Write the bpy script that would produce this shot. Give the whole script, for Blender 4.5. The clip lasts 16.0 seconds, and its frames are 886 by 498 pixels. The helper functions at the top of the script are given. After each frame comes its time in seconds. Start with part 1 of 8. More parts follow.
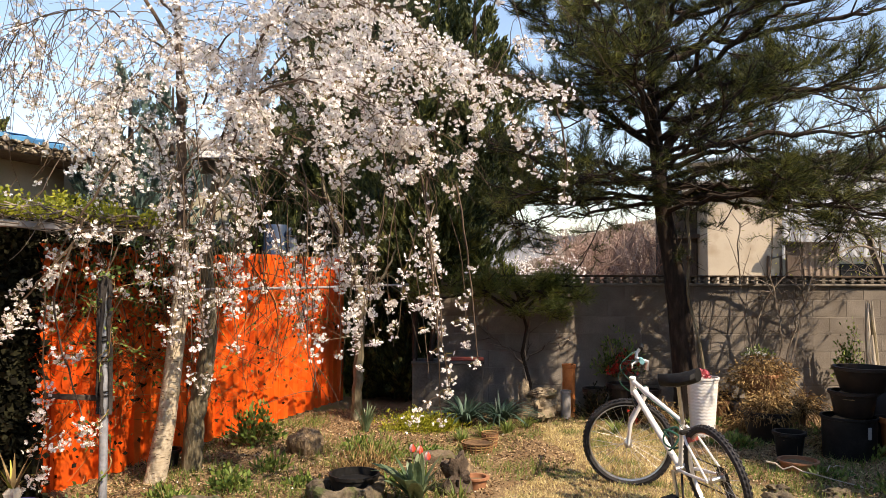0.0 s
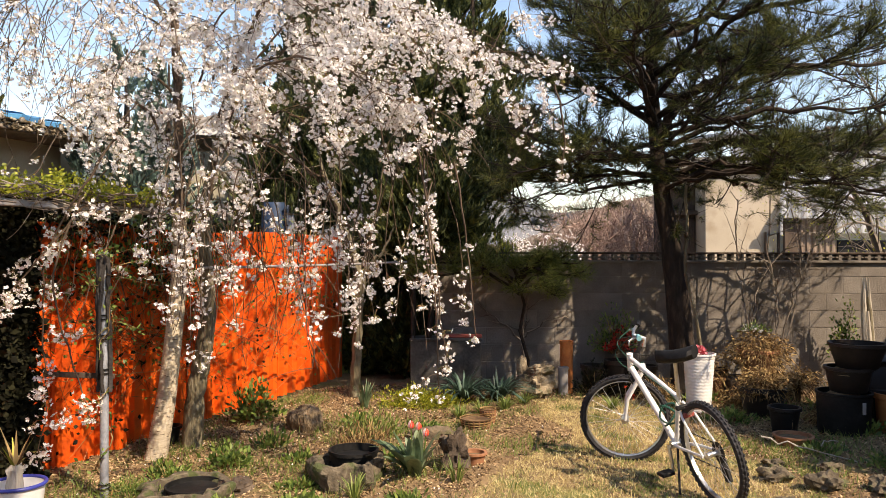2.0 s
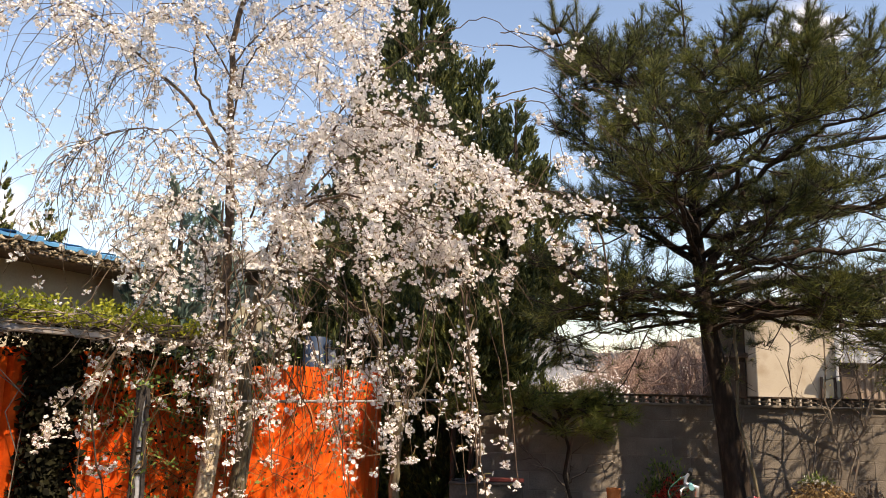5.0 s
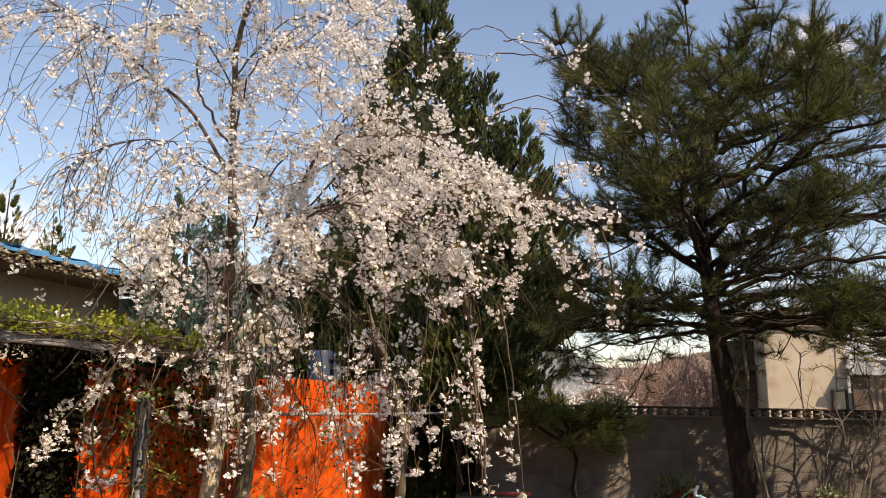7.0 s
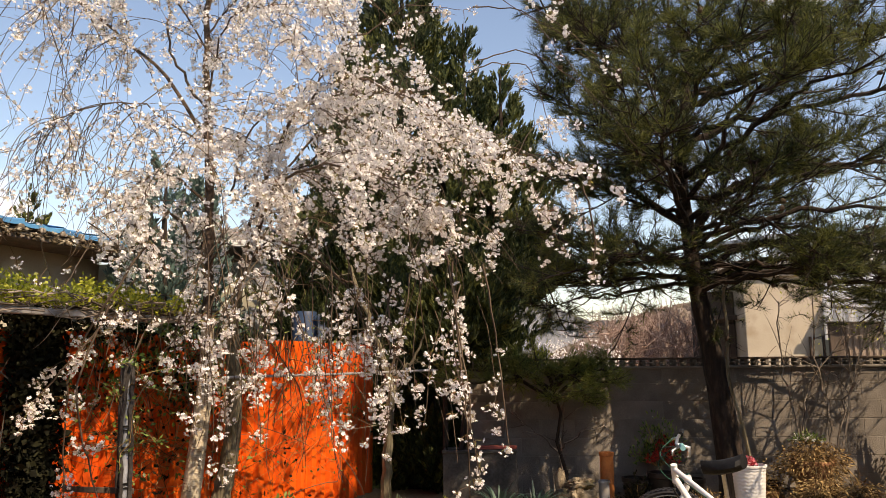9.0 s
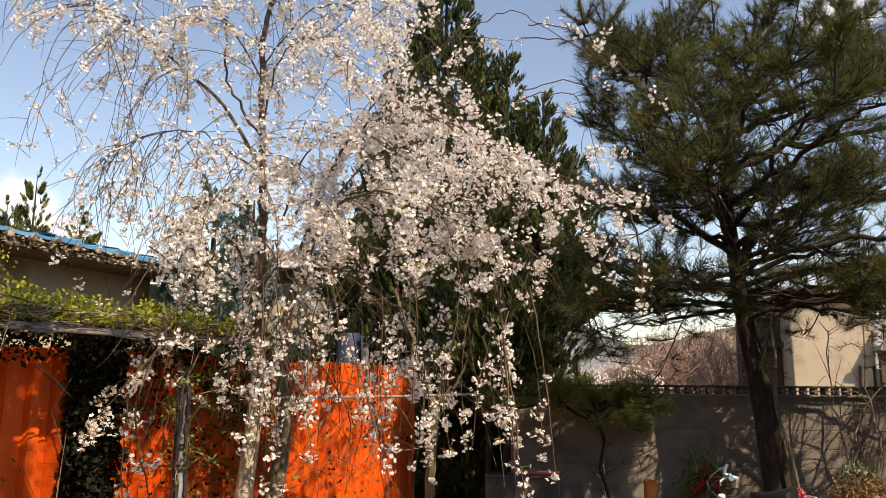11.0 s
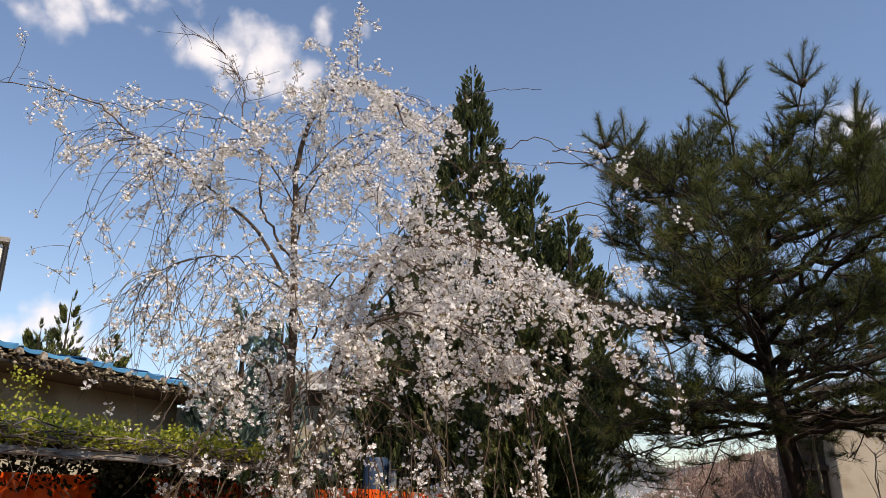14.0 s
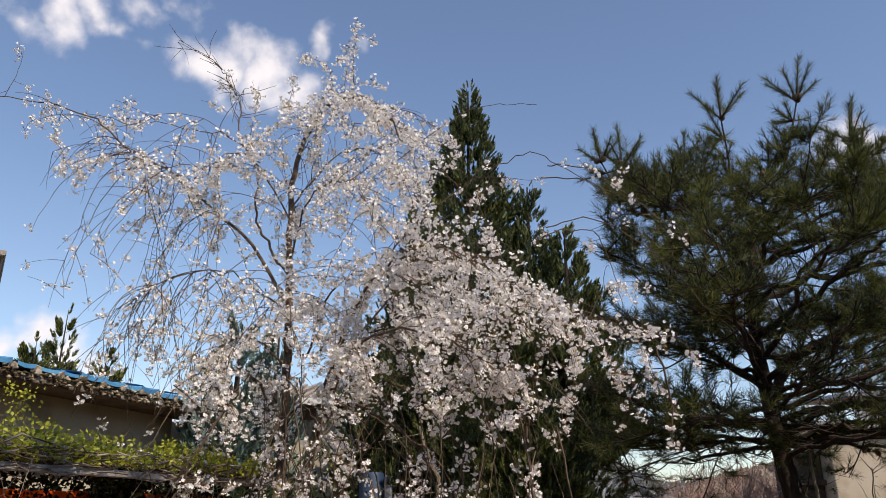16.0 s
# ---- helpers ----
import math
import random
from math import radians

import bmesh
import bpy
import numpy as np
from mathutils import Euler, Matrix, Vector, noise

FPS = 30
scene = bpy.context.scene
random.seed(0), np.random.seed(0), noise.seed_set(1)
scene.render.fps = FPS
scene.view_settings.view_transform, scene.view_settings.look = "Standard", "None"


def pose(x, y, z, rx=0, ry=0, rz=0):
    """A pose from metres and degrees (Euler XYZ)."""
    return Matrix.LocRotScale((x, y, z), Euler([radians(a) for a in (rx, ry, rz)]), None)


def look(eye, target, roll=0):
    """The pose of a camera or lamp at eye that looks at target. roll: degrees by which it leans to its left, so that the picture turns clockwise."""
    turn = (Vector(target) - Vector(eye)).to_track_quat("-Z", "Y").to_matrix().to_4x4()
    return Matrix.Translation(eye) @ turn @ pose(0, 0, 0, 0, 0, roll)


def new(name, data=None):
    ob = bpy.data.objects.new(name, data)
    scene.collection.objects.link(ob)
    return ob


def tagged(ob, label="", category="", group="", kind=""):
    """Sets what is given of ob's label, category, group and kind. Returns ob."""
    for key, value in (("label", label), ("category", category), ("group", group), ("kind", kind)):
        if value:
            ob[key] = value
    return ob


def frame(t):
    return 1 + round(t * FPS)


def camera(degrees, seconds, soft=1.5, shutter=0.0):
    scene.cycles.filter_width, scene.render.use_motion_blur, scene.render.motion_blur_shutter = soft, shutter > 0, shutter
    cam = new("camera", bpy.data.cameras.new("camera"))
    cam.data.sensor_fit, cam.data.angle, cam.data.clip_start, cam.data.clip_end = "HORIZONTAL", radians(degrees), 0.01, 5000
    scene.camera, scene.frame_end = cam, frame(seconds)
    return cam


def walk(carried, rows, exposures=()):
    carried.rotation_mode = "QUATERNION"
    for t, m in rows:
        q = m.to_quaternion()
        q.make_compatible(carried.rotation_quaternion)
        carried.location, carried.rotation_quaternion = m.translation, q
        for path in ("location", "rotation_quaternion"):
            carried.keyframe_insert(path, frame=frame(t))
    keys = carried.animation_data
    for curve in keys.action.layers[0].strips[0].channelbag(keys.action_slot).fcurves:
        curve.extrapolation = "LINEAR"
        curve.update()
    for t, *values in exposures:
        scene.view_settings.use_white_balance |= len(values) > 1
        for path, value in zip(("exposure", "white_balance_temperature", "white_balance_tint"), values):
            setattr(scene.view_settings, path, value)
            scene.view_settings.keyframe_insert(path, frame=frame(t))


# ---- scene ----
cam = camera(60.0, 16.0, soft=0.55)
walk(cam, [
    (0.0, pose(-0.001, -0.013, 1.607, 91.847, -0.223, -0.114)),
    (0.5, pose(0.001, -0.015, 1.613, 91.846, -0.010, -0.374)),
    (1.0, pose(0.002, -0.020, 1.614, 91.340, -0.130, -0.187)),
    (1.5, pose(0.000, -0.000, 1.600, 90.168, 0.000, -0.000)),
    (2.0, pose(-0.000, -0.020, 1.612, 90.133, -0.096, -0.253)),
    (2.5, pose(-0.005, -0.013, 1.606, 90.752, -0.271, -0.134)),
    (3.0, pose(-0.004, -0.026, 1.619, 91.999, 0.023, -0.811)),
    (3.5, pose(0.005, -0.023, 1.615, 92.143, 1.688, -0.487)),
    (4.0, pose(0.003, 0.019, 1.621, 93.752, 0.543, 0.182)),
    (4.5, pose(-0.003, 0.011, 1.591, 98.138, -0.492, 2.103)),
    (4.7, pose(0.002, 0.011, 1.603, 99.867, -1.092, 2.654)),
    (6.8, pose(0.005, 0.055, 1.593, 101.295, -1.356, 3.368)),
    (7.0, pose(0.025, 0.074, 1.569, 101.499, -1.014, 3.399)),
    (7.5, pose(0.068, 0.074, 1.562, 100.329, -0.822, 5.775)),
    (8.0, pose(0.028, 0.113, 1.571, 98.927, 0.622, 4.570)),
    (8.5, pose(0.031, 0.130, 1.566, 98.788, 0.531, 2.686)),
    (8.7, pose(0.036, 0.115, 1.571, 98.351, 0.588, 2.270)),
    (10.8, pose(-0.030, 0.006, 1.589, 99.268, -0.611, 4.529)),
    (11.0, pose(-0.029, -0.007, 1.597, 99.934, -0.463, 5.070)),
    (11.5, pose(-0.036, -0.026, 1.602, 101.057, -0.213, 7.246)),
    (12.0, pose(-0.029, -0.044, 1.604, 102.272, -0.108, 8.964)),
    (12.5, pose(-0.041, -0.042, 1.608, 103.620, 0.226, 9.040)),
    (13.0, pose(-0.044, -0.062, 1.609, 105.969, -0.027, 7.698)),
    (13.5, pose(-0.044, -0.042, 1.603, 108.344, -0.207, 7.596)),
    (14.0, pose(-0.041, -0.044, 1.609, 108.765, -0.385, 7.121)),
    (14.5, pose(-0.035, -0.036, 1.616, 108.876, -0.440, 6.136)),
    (15.0, pose(-0.022, -0.048, 1.625, 109.604, -0.181, 6.173)),
    (15.5, pose(-0.018, -0.049, 1.615, 109.846, -0.306, 6.853)),
    (16.0, pose(-0.024, -0.044, 1.622, 109.731, -0.383, 6.928)),
], exposures=[(0.0, 0.62, 7750, 18), (4.7, 0.58, 8100, 18), (7.0, 0.27, 8150, 19), (8.7, 0.34, 8350, 19), (11.0, 0.33, 8400, 19), (12.0, 0.22, 8150, 18), (13.0, 0.00, 7500, 17), (16.0, -0.10, 7000, 17)])

# ---------------------------------------------------------------- sky and sun
SUN = Vector((0.72, -0.69, 1.05)).normalized()      # towards the sun


def make_world():
    w = bpy.data.worlds.new("sky")
    scene.world = w
    w.use_nodes = True
    nt = w.node_tree
    nt.nodes.clear()
    N, L = nt.nodes.new, nt.links.new
    out, bg = N("ShaderNodeOutputWorld"), N("ShaderNodeBackground")
    sky = N("ShaderNodeTexSky")
    sky.sky_type, sky.sun_disc = "NISHITA", False
    sky.sun_elevation = math.asin(SUN.z)
    sky.sun_rotation = math.atan2(SUN.x, SUN.y)
    sky.air_density, sky.dust_density, sky.ozone_density = 1.2, 0.2, 4.0
    co = N("ShaderNodeTexCoord")
    n1 = N("ShaderNodeTexNoise")
    n1.inputs["Scale"].default_value, n1.inputs["Detail"].default_value = 9.0, 9.0
    n1.inputs["Roughness"].default_value = 0.58
    L(co.outputs["Generated"], n1.inputs["Vector"])
    curl = N("ShaderNodeTexNoise")
    curl.inputs["Scale"].default_value, curl.inputs["Detail"].default_value = 11.0, 4.0
    L(co.outputs["Generated"], curl.inputs["Vector"])
    warp = N("ShaderNodeVectorMath")
    warp.operation = "MULTIPLY_ADD"
    warp.inputs[1].default_value = (0.11, 0.11, 0.11)
    L(curl.outputs["Color"], warp.inputs[0])
    back = N("ShaderNodeVectorMath")
    back.operation = "ADD"
    back.inputs[1].default_value = (-0.055, -0.055, -0.055)
    L(co.outputs["Generated"], back.inputs[0])
    L(back.outputs[0], warp.inputs[2])
    # cumulus banks: round cores in the sky's sphere, broken up by noise
    total = None
    for d, size, amount in CLOUDS:
        dist = N("ShaderNodeVectorMath")
        dist.operation = "DISTANCE"
        dist.inputs[1].default_value = Vector(d).normalized()
        L(warp.outputs[0], dist.inputs[0])
        m = N("ShaderNodeMapRange")
        m.inputs["From Min"].default_value, m.inputs["From Max"].default_value = 0.0, size
        m.inputs["To Min"].default_value, m.inputs["To Max"].default_value = amount, -0.6
        L(dist.outputs["Value"], m.inputs["Value"])
        if total is None:
            total = m.outputs[0]
        else:
            a = N("ShaderNodeMath")
            a.operation = "MAXIMUM"
            L(total, a.inputs[0])
            L(m.outputs[0], a.inputs[1])
            total = a.outputs[0]
    mul = N("ShaderNodeMath")
    mul.operation = "MULTIPLY_ADD"
    mul.inputs[1].default_value, mul.inputs[2].default_value = 2.3, -1.30
    L(n1.outputs["Fac"], mul.inputs[0])
    add = N("ShaderNodeMath")
    L(mul.outputs[0], add.inputs[0])
    L(total, add.inputs[1])
    ramp = N("ShaderNodeMapRange")
    ramp.interpolation_type = "SMOOTHSTEP"
    ramp.inputs["From Min"].default_value, ramp.inputs["From Max"].default_value = 0.0, 0.95
    L(add.outputs[0], ramp.inputs["Value"])
    mix = N("ShaderNodeMix")
    mix.data_type = "RGBA"
    L(ramp.outputs[0], mix.inputs["Factor"])
    L(sky.outputs[0], mix.inputs["A"])
    mix.inputs["B"].default_value = (6.3, 6.4, 6.7, 1)
    L(mix.outputs["Result"], bg.inputs["Color"])
    bg.inputs["Strength"].default_value = 0.165
    L(bg.outputs[0], out.inputs[0])


CLOUDS = [((-0.422, 0.746, 0.515), 0.07, 0.6), ((-0.393, 0.76, 0.518), 0.075, 0.85), ((-0.349, 0.77, 0.533), 0.08, 1.0), ((-0.312, 0.786, 0.534), 0.085, 1.1), ((-0.278, 0.808, 0.52), 0.075, 1.0),
          ((-0.328, 0.767, 0.552), 0.06, 0.9), ((-0.366, 0.785, 0.5), 0.06, 0.8), ((-0.252, 0.82, 0.513), 0.05, 0.7), ((-0.254, 0.783, 0.568), 0.045, 0.85), ((-0.191, 0.801, 0.568), 0.04, 0.65),
          ((-0.551, 0.641, 0.534), 0.07, 0.9), ((-0.513, 0.66, 0.548), 0.07, 1.0), ((-0.473, 0.683, 0.557), 0.07, 1.0), ((-0.429, 0.7, 0.571), 0.065, 0.95), ((-0.383, 0.717, 0.582), 0.06, 0.85), ((-0.458, 0.705, 0.541), 0.05, 0.75), ((-0.449, 0.725, 0.523), 0.05, 0.55),
          ((-0.600, 0.780, 0.180), 0.07, 1.4), ((-0.572, 0.792, 0.197), 0.06, 1.5), ((-0.542, 0.818, 0.168), 0.06, 1.3), ((-0.505, 0.843, 0.155), 0.06, 1.1), ((-0.44, 0.89, 0.12), 0.09, 0.6), ((-0.40, 0.91, 0.08), 0.12, 0.6),
          ((0.374, 0.832, 0.410), 0.08, 0.95), ((0.46, 0.80, 0.33), 0.10, 0.7),
          ((0.3, 0.95, 0.12), 0.45, 0.36), ((0.05, 1.0, 0.06), 0.38, 0.34), ((-0.8, -0.3, 0.4), 0.6, 0.4), ((0.6, -0.7, 0.2), 0.6, 0.4)]
make_world()
sun_data = bpy.data.lights.new("sun", "SUN")
sun_data.energy, sun_data.angle, sun_data.color = 5.0, radians(0.53), (1.0, 0.915, 0.765)
sun_lamp = new("sun", sun_data)
sun_lamp.matrix_world = look(SUN * 30, (0, 0, 0))

# ---------------------------------------------------------------- materials
def material(name, ramp, scale=6.0, rough=0.8, metal=0.0, bump=0.3, bump_scale=40.0, stretch=(1, 1, 1), vary=0.0, fine=0.35,
             space="Object", translucent=0.0, stain=None, spec=0.4, wave=None):
    """A surface whose colour wanders between the ramp's colours: coarse patches, fine grain, a little from piece to piece."""
    m = bpy.data.materials.new(name)
    m.use_nodes = True
    nt = m.node_tree
    N, L = nt.nodes.new, nt.links.new
    b = nt.nodes["Principled BSDF"]
    b.inputs["Roughness"].default_value, b.inputs["Metallic"].default_value = rough, metal
    b.inputs["Specular IOR Level"].default_value = spec
    co, mp = N("ShaderNodeTexCoord"), N("ShaderNodeMapping")
    mp.inputs["Scale"].default_value = stretch
    L(co.outputs[space], mp.inputs[0])
    src = mp.outputs[0]
    info = N("ShaderNodeObjectInfo")
    if vary:
        off = N("ShaderNodeVectorMath")
        off.operation = "MULTIPLY_ADD"
        off.inputs[1].default_value = (37, 61, 23)
        L(info.outputs["Random"], off.inputs[0])
        L(src, off.inputs[2])
        src = off.outputs[0]
    n1, n2 = N("ShaderNodeTexNoise"), N("ShaderNodeTexNoise")
    n1.inputs["Scale"].default_value, n1.inputs["Detail"].default_value = scale, 5
    n2.inputs["Scale"].default_value, n2.inputs["Detail"].default_value = bump_scale, 6
    L(src, n1.inputs["Vector"])
    L(src, n2.inputs["Vector"])
    f = N("ShaderNodeMix")
    f.data_type = "FLOAT"
    f.inputs["Factor"].default_value = fine
    L(n1.outputs["Fac"], f.inputs["A"])
    L(n2.outputs["Fac"], f.inputs["B"])
    fac = f.outputs["Result"]
    if vary:
        geo = N("ShaderNodeNewGeometry")
        s = N("ShaderNodeMath")
        L(info.outputs["Random"], s.inputs[0])
        L(geo.outputs["Random Per Island"], s.inputs[1])
        fr = N("ShaderNodeMath")
        fr.operation = "FRACT"
        L(s.outputs[0], fr.inputs[0])
        v = N("ShaderNodeMath")
        v.operation = "MULTIPLY_ADD"
        v.inputs[1].default_value = vary
        L(fr.outputs[0], v.inputs[0])
        sh = N("ShaderNodeMath")
        sh.inputs[1].default_value = -vary / 2
        L(fac, sh.inputs[0])
        L(sh.outputs[0], v.inputs[2])
        fac = v.outputs[0]
    cr = N("ShaderNodeValToRGB")
    L(fac, cr.inputs[0])
    el = cr.color_ramp.elements
    while len(el) < len(ramp):
        el.new(0.5)
    for i, c in enumerate(ramp):
        el[i].position = 0.3 + 0.4 * i / max(1, len(ramp) - 1)
        el[i].color = (*c, 1)
    col = cr.outputs[0]
    if stain:
        n3 = N("ShaderNodeTexNoise")
        n3.inputs["Scale"].default_value, n3.inputs["Detail"].default_value = stain[1], 7
        L(co.outputs[space], n3.inputs["Vector"])
        r3 = N("ShaderNodeMapRange")
        r3.inputs["From Min"].default_value, r3.inputs["From Max"].default_value = stain[2], stain[2] + 0.12
        L(n3.outputs["Fac"], r3.inputs["Value"])
        mx = N("ShaderNodeMix")
        mx.data_type = "RGBA"
        L(r3.outputs[0], mx.inputs["Factor"])
        L(col, mx.inputs["A"])
        mx.inputs["B"].default_value = (*stain[0], 1)
        col = mx.outputs["Result"]
    L(col, b.inputs["Base Color"])
    if bump:
        bp = N("ShaderNodeBump")
        bp.inputs["Strength"].default_value, bp.inputs["Distance"].default_value = min(bump, 1.0), 0.01 if bump <= 1 else 0.03
        h = n2.outputs["Fac"]
        if wave:
            wv = N("ShaderNodeTexWave")
            wv.bands_direction = wave[0]
            wv.inputs["Scale"].default_value, wv.inputs["Distortion"].default_value = wave[1], wave[2]
            wv.inputs["Detail"].default_value = 3
            L(co.outputs[space], wv.inputs["Vector"])
            ad = N("ShaderNodeMath")
            L(h, ad.inputs[0])
            L(wv.outputs["Fac"], ad.inputs[1])
            h = ad.outputs[0]
        L(h, bp.inputs["Height"])
        L(bp.outputs[0], b.inputs["Normal"])
    if translucent:
        tr, ms = N("ShaderNodeBsdfTranslucent"), N("ShaderNodeMixShader")
        ms.inputs[0].default_value = translucent
        L(col, tr.inputs["Color"])
        L(b.outputs[0], ms.inputs[1])
        L(tr.outputs[0], ms.inputs[2])
        L(ms.outputs[0], nt.nodes["Material Output"].inputs[0])
    return m


def plain(name, c, rough=0.6, metal=0.0, spread=0.15, **k):
    lo, hi = [x * (1 - spread) for x in c], [min(1, x * (1 + spread)) for x in c]
    return material(name, [lo, c, hi], rough=rough, metal=metal, **k)


MAT = {}
MAT["soil"] = material("earth with dry grass", [(0.065, 0.042, 0.023), (0.145, 0.094, 0.05), (0.25, 0.17, 0.09), (0.19, 0.15, 0.07)], scale=1.3, bump=0.9, bump_scale=34,
                       rough=0.95, fine=0.5, stain=((0.16, 0.17, 0.05), 1.1, 0.55))
MAT["straw"] = material("dry lawn blades", [(0.42, 0.33, 0.14), (0.66, 0.54, 0.26), (0.78, 0.68, 0.38)], vary=0.5, rough=0.8, bump=0, translucent=0.2)
MAT["grass"] = material("fresh grass blades", [(0.09, 0.14, 0.03), (0.17, 0.24, 0.05), (0.26, 0.30, 0.09)], vary=0.5, rough=0.6, bump=0, translucent=0.25)
MAT["litter"] = material("dead leaves", [(0.07, 0.04, 0.02), (0.20, 0.12, 0.062), (0.36, 0.235, 0.125), (0.52, 0.38, 0.22)], vary=0.6, rough=0.85, bump=0)
MAT["block"] = material("concrete block", [(0.13, 0.110, 0.092), (0.195, 0.171, 0.146), (0.27, 0.242, 0.21)], scale=3.2, vary=0.12, rough=0.92, bump=0.6, bump_scale=90,
                        stain=((0.13, 0.115, 0.095), 1.7, 0.58))
MAT["mortar"] = plain("mortar", (0.20, 0.177, 0.15), 0.95, bump=0.5)
MAT["orange"] = material("orange painted steel sheet", [(0.58, 0.066, 0.008), (0.74, 0.098, 0.010), (0.82, 0.125, 0.013)], scale=2.2, rough=0.5, bump=0.08, bump_scale=60, vary=0.2,
                         stain=((0.42, 0.06, 0.010), 3.2, 0.62))
MAT["galv"] = material("galvanised steel", [(0.16, 0.17, 0.19), (0.34, 0.36, 0.40), (0.52, 0.55, 0.60)], scale=9, rough=0.5, metal=0.35, bump=0.1)
MAT["cherry_bark"] = material("cherry bark", [(0.34, 0.26, 0.18), (0.55, 0.47, 0.35), (0.66, 0.58, 0.46)], scale=7, stretch=(1, 1, 9), rough=0.75, bump=0.4, bump_scale=26, fine=0.6,
                              wave=("Z", 46, 9))
MAT["old_bark"] = material("mossy grey bark", [(0.06, 0.048, 0.03), (0.16, 0.135, 0.085), (0.30, 0.27, 0.19)], scale=7, rough=0.9, bump=1.0, bump_scale=30, stretch=(2, 2, 0.6))
MAT["limb"] = material("brown cherry limb bark", [(0.035, 0.022, 0.014), (0.085, 0.055, 0.036), (0.17, 0.12, 0.08)], scale=10, rough=0.75, bump=0.5)
MAT["twig"] = material("cherry twig bark", [(0.04, 0.024, 0.016), (0.085, 0.056, 0.036), (0.17, 0.125, 0.078)], scale=3, rough=0.8, bump=0)
MAT["petal"] = material("white cherry petals", [(0.92, 0.87, 0.845), (0.955, 0.93, 0.91), (0.97, 0.955, 0.95)], vary=0.55, rough=0.6, bump=0, translucent=0.34, spec=0.2)
MAT["bud"] = material("reddish calyx and young leaf", [(0.17, 0.07, 0.035), (0.22, 0.14, 0.045), (0.24, 0.23, 0.055)], vary=0.8, rough=0.6, bump=0, translucent=0.2)
MAT["pine_bark"] = material("pine bark", [(0.010, 0.007, 0.006), (0.028, 0.019, 0.014), (0.068, 0.046, 0.033)], scale=9, stretch=(2, 2, 0.6), rough=0.95, bump=1.0, bump_scale=22)
MAT["needle"] = material("pine needles", [(0.016, 0.025, 0.010), (0.052, 0.066, 0.022), (0.19, 0.20, 0.048)], scale=2.2, vary=0.5, rough=0.5, bump=0, translucent=0.3, spec=0.25)
# brighter copy of the needles, with sunlight put into the colour
MAT["lit_needle"] = material("pine needles toned as sunlit", [(0.07, 0.10, 0.025), (0.15, 0.185, 0.045), (0.27, 0.29, 0.08)], scale=2.2, vary=0.4, rough=0.6, bump=0, translucent=0.3, spec=0.25)
MAT["cone"] = plain("pine cone scales", (0.085, 0.055, 0.035), 0.9, bump=0.5)
MAT["cypress"] = material("dark conifer sprays", [(0.014, 0.024, 0.008), (0.038, 0.056, 0.016), (0.14, 0.15, 0.036)], scale=1.1, vary=0.3, rough=0.7, bump=0, translucent=0.1)
MAT["blue_pine"] = material("blue green needles", [(0.045, 0.085, 0.07), (0.085, 0.14, 0.115), (0.14, 0.20, 0.165)], vary=0.4, rough=0.6, bump=0)
MAT["leaf"] = material("fresh green leaves", [(0.06, 0.11, 0.024), (0.135, 0.22, 0.045), (0.25, 0.32, 0.08)], vary=0.6, rough=0.5, bump=0, translucent=0.3)
MAT["yellow_leaf"] = material("yellow green leaves", [(0.19, 0.22, 0.022), (0.37, 0.40, 0.042), (0.52, 0.51, 0.07)], vary=0.6, rough=0.55, bump=0, translucent=0.42)
MAT["iris"] = material("blue green blade leaves", [(0.07, 0.12, 0.06), (0.15, 0.22, 0.12), (0.27, 0.34, 0.20)], vary=0.5, rough=0.45, bump=0, translucent=0.2)
# near black: also carries the shade under the vine and on the fence
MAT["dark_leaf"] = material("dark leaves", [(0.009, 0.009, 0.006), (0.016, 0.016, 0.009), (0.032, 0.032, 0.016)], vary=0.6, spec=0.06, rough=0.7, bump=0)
MAT["strap_leaf"] = material("dark blue green strap leaves", [(0.014, 0.034, 0.026), (0.038, 0.08, 0.06), (0.09, 0.155, 0.115)], vary=0.5, rough=0.5, bump=0, translucent=0.15)
MAT["dry_plant"] = material("dry brown stems", [(0.10, 0.055, 0.022), (0.25, 0.15, 0.06), (0.44, 0.31, 0.14)], vary=0.6, rough=0.9, bump=0, translucent=0.1)
MAT["stone"] = material("weathered garden stone", [(0.06, 0.045, 0.03), (0.17, 0.13, 0.085), (0.36, 0.30, 0.21)], scale=6, vary=0.2, rough=0.9, bump=1.5, bump_scale=16, fine=0.5, stain=((0.10, 0.10, 0.045), 7, 0.56))
MAT["old_stone"] = material("mossy old stone", [(0.035, 0.028, 0.02), (0.11, 0.088, 0.06), (0.25, 0.205, 0.145)], scale=8, rough=0.95, bump=1.5, bump_scale=20, fine=0.6, stain=((0.07, 0.085, 0.03), 8, 0.52))
MAT["stump"] = material("weathered brown stump wood", [(0.08, 0.055, 0.032), (0.21, 0.15, 0.09), (0.36, 0.275, 0.18)], scale=9, stretch=(3, 3, 0.5), rough=0.95, bump=1.2, bump_scale=24)
MAT["dark_stone"] = material("dark rough stone", [(0.03, 0.022, 0.016), (0.085, 0.062, 0.045), (0.20, 0.155, 0.115)], scale=7, rough=0.95, bump=1.5, bump_scale=18)
MAT["terracotta"] = material("terracotta", [(0.22, 0.095, 0.05), (0.34, 0.155, 0.08), (0.42, 0.22, 0.12)], scale=8, rough=0.85, bump=0.3)
MAT["brown_glaze"] = material("brown glazed clay", [(0.010, 0.007, 0.006), (0.018, 0.012, 0.010), (0.034, 0.023, 0.017)], scale=6, rough=0.6, bump=0.2)
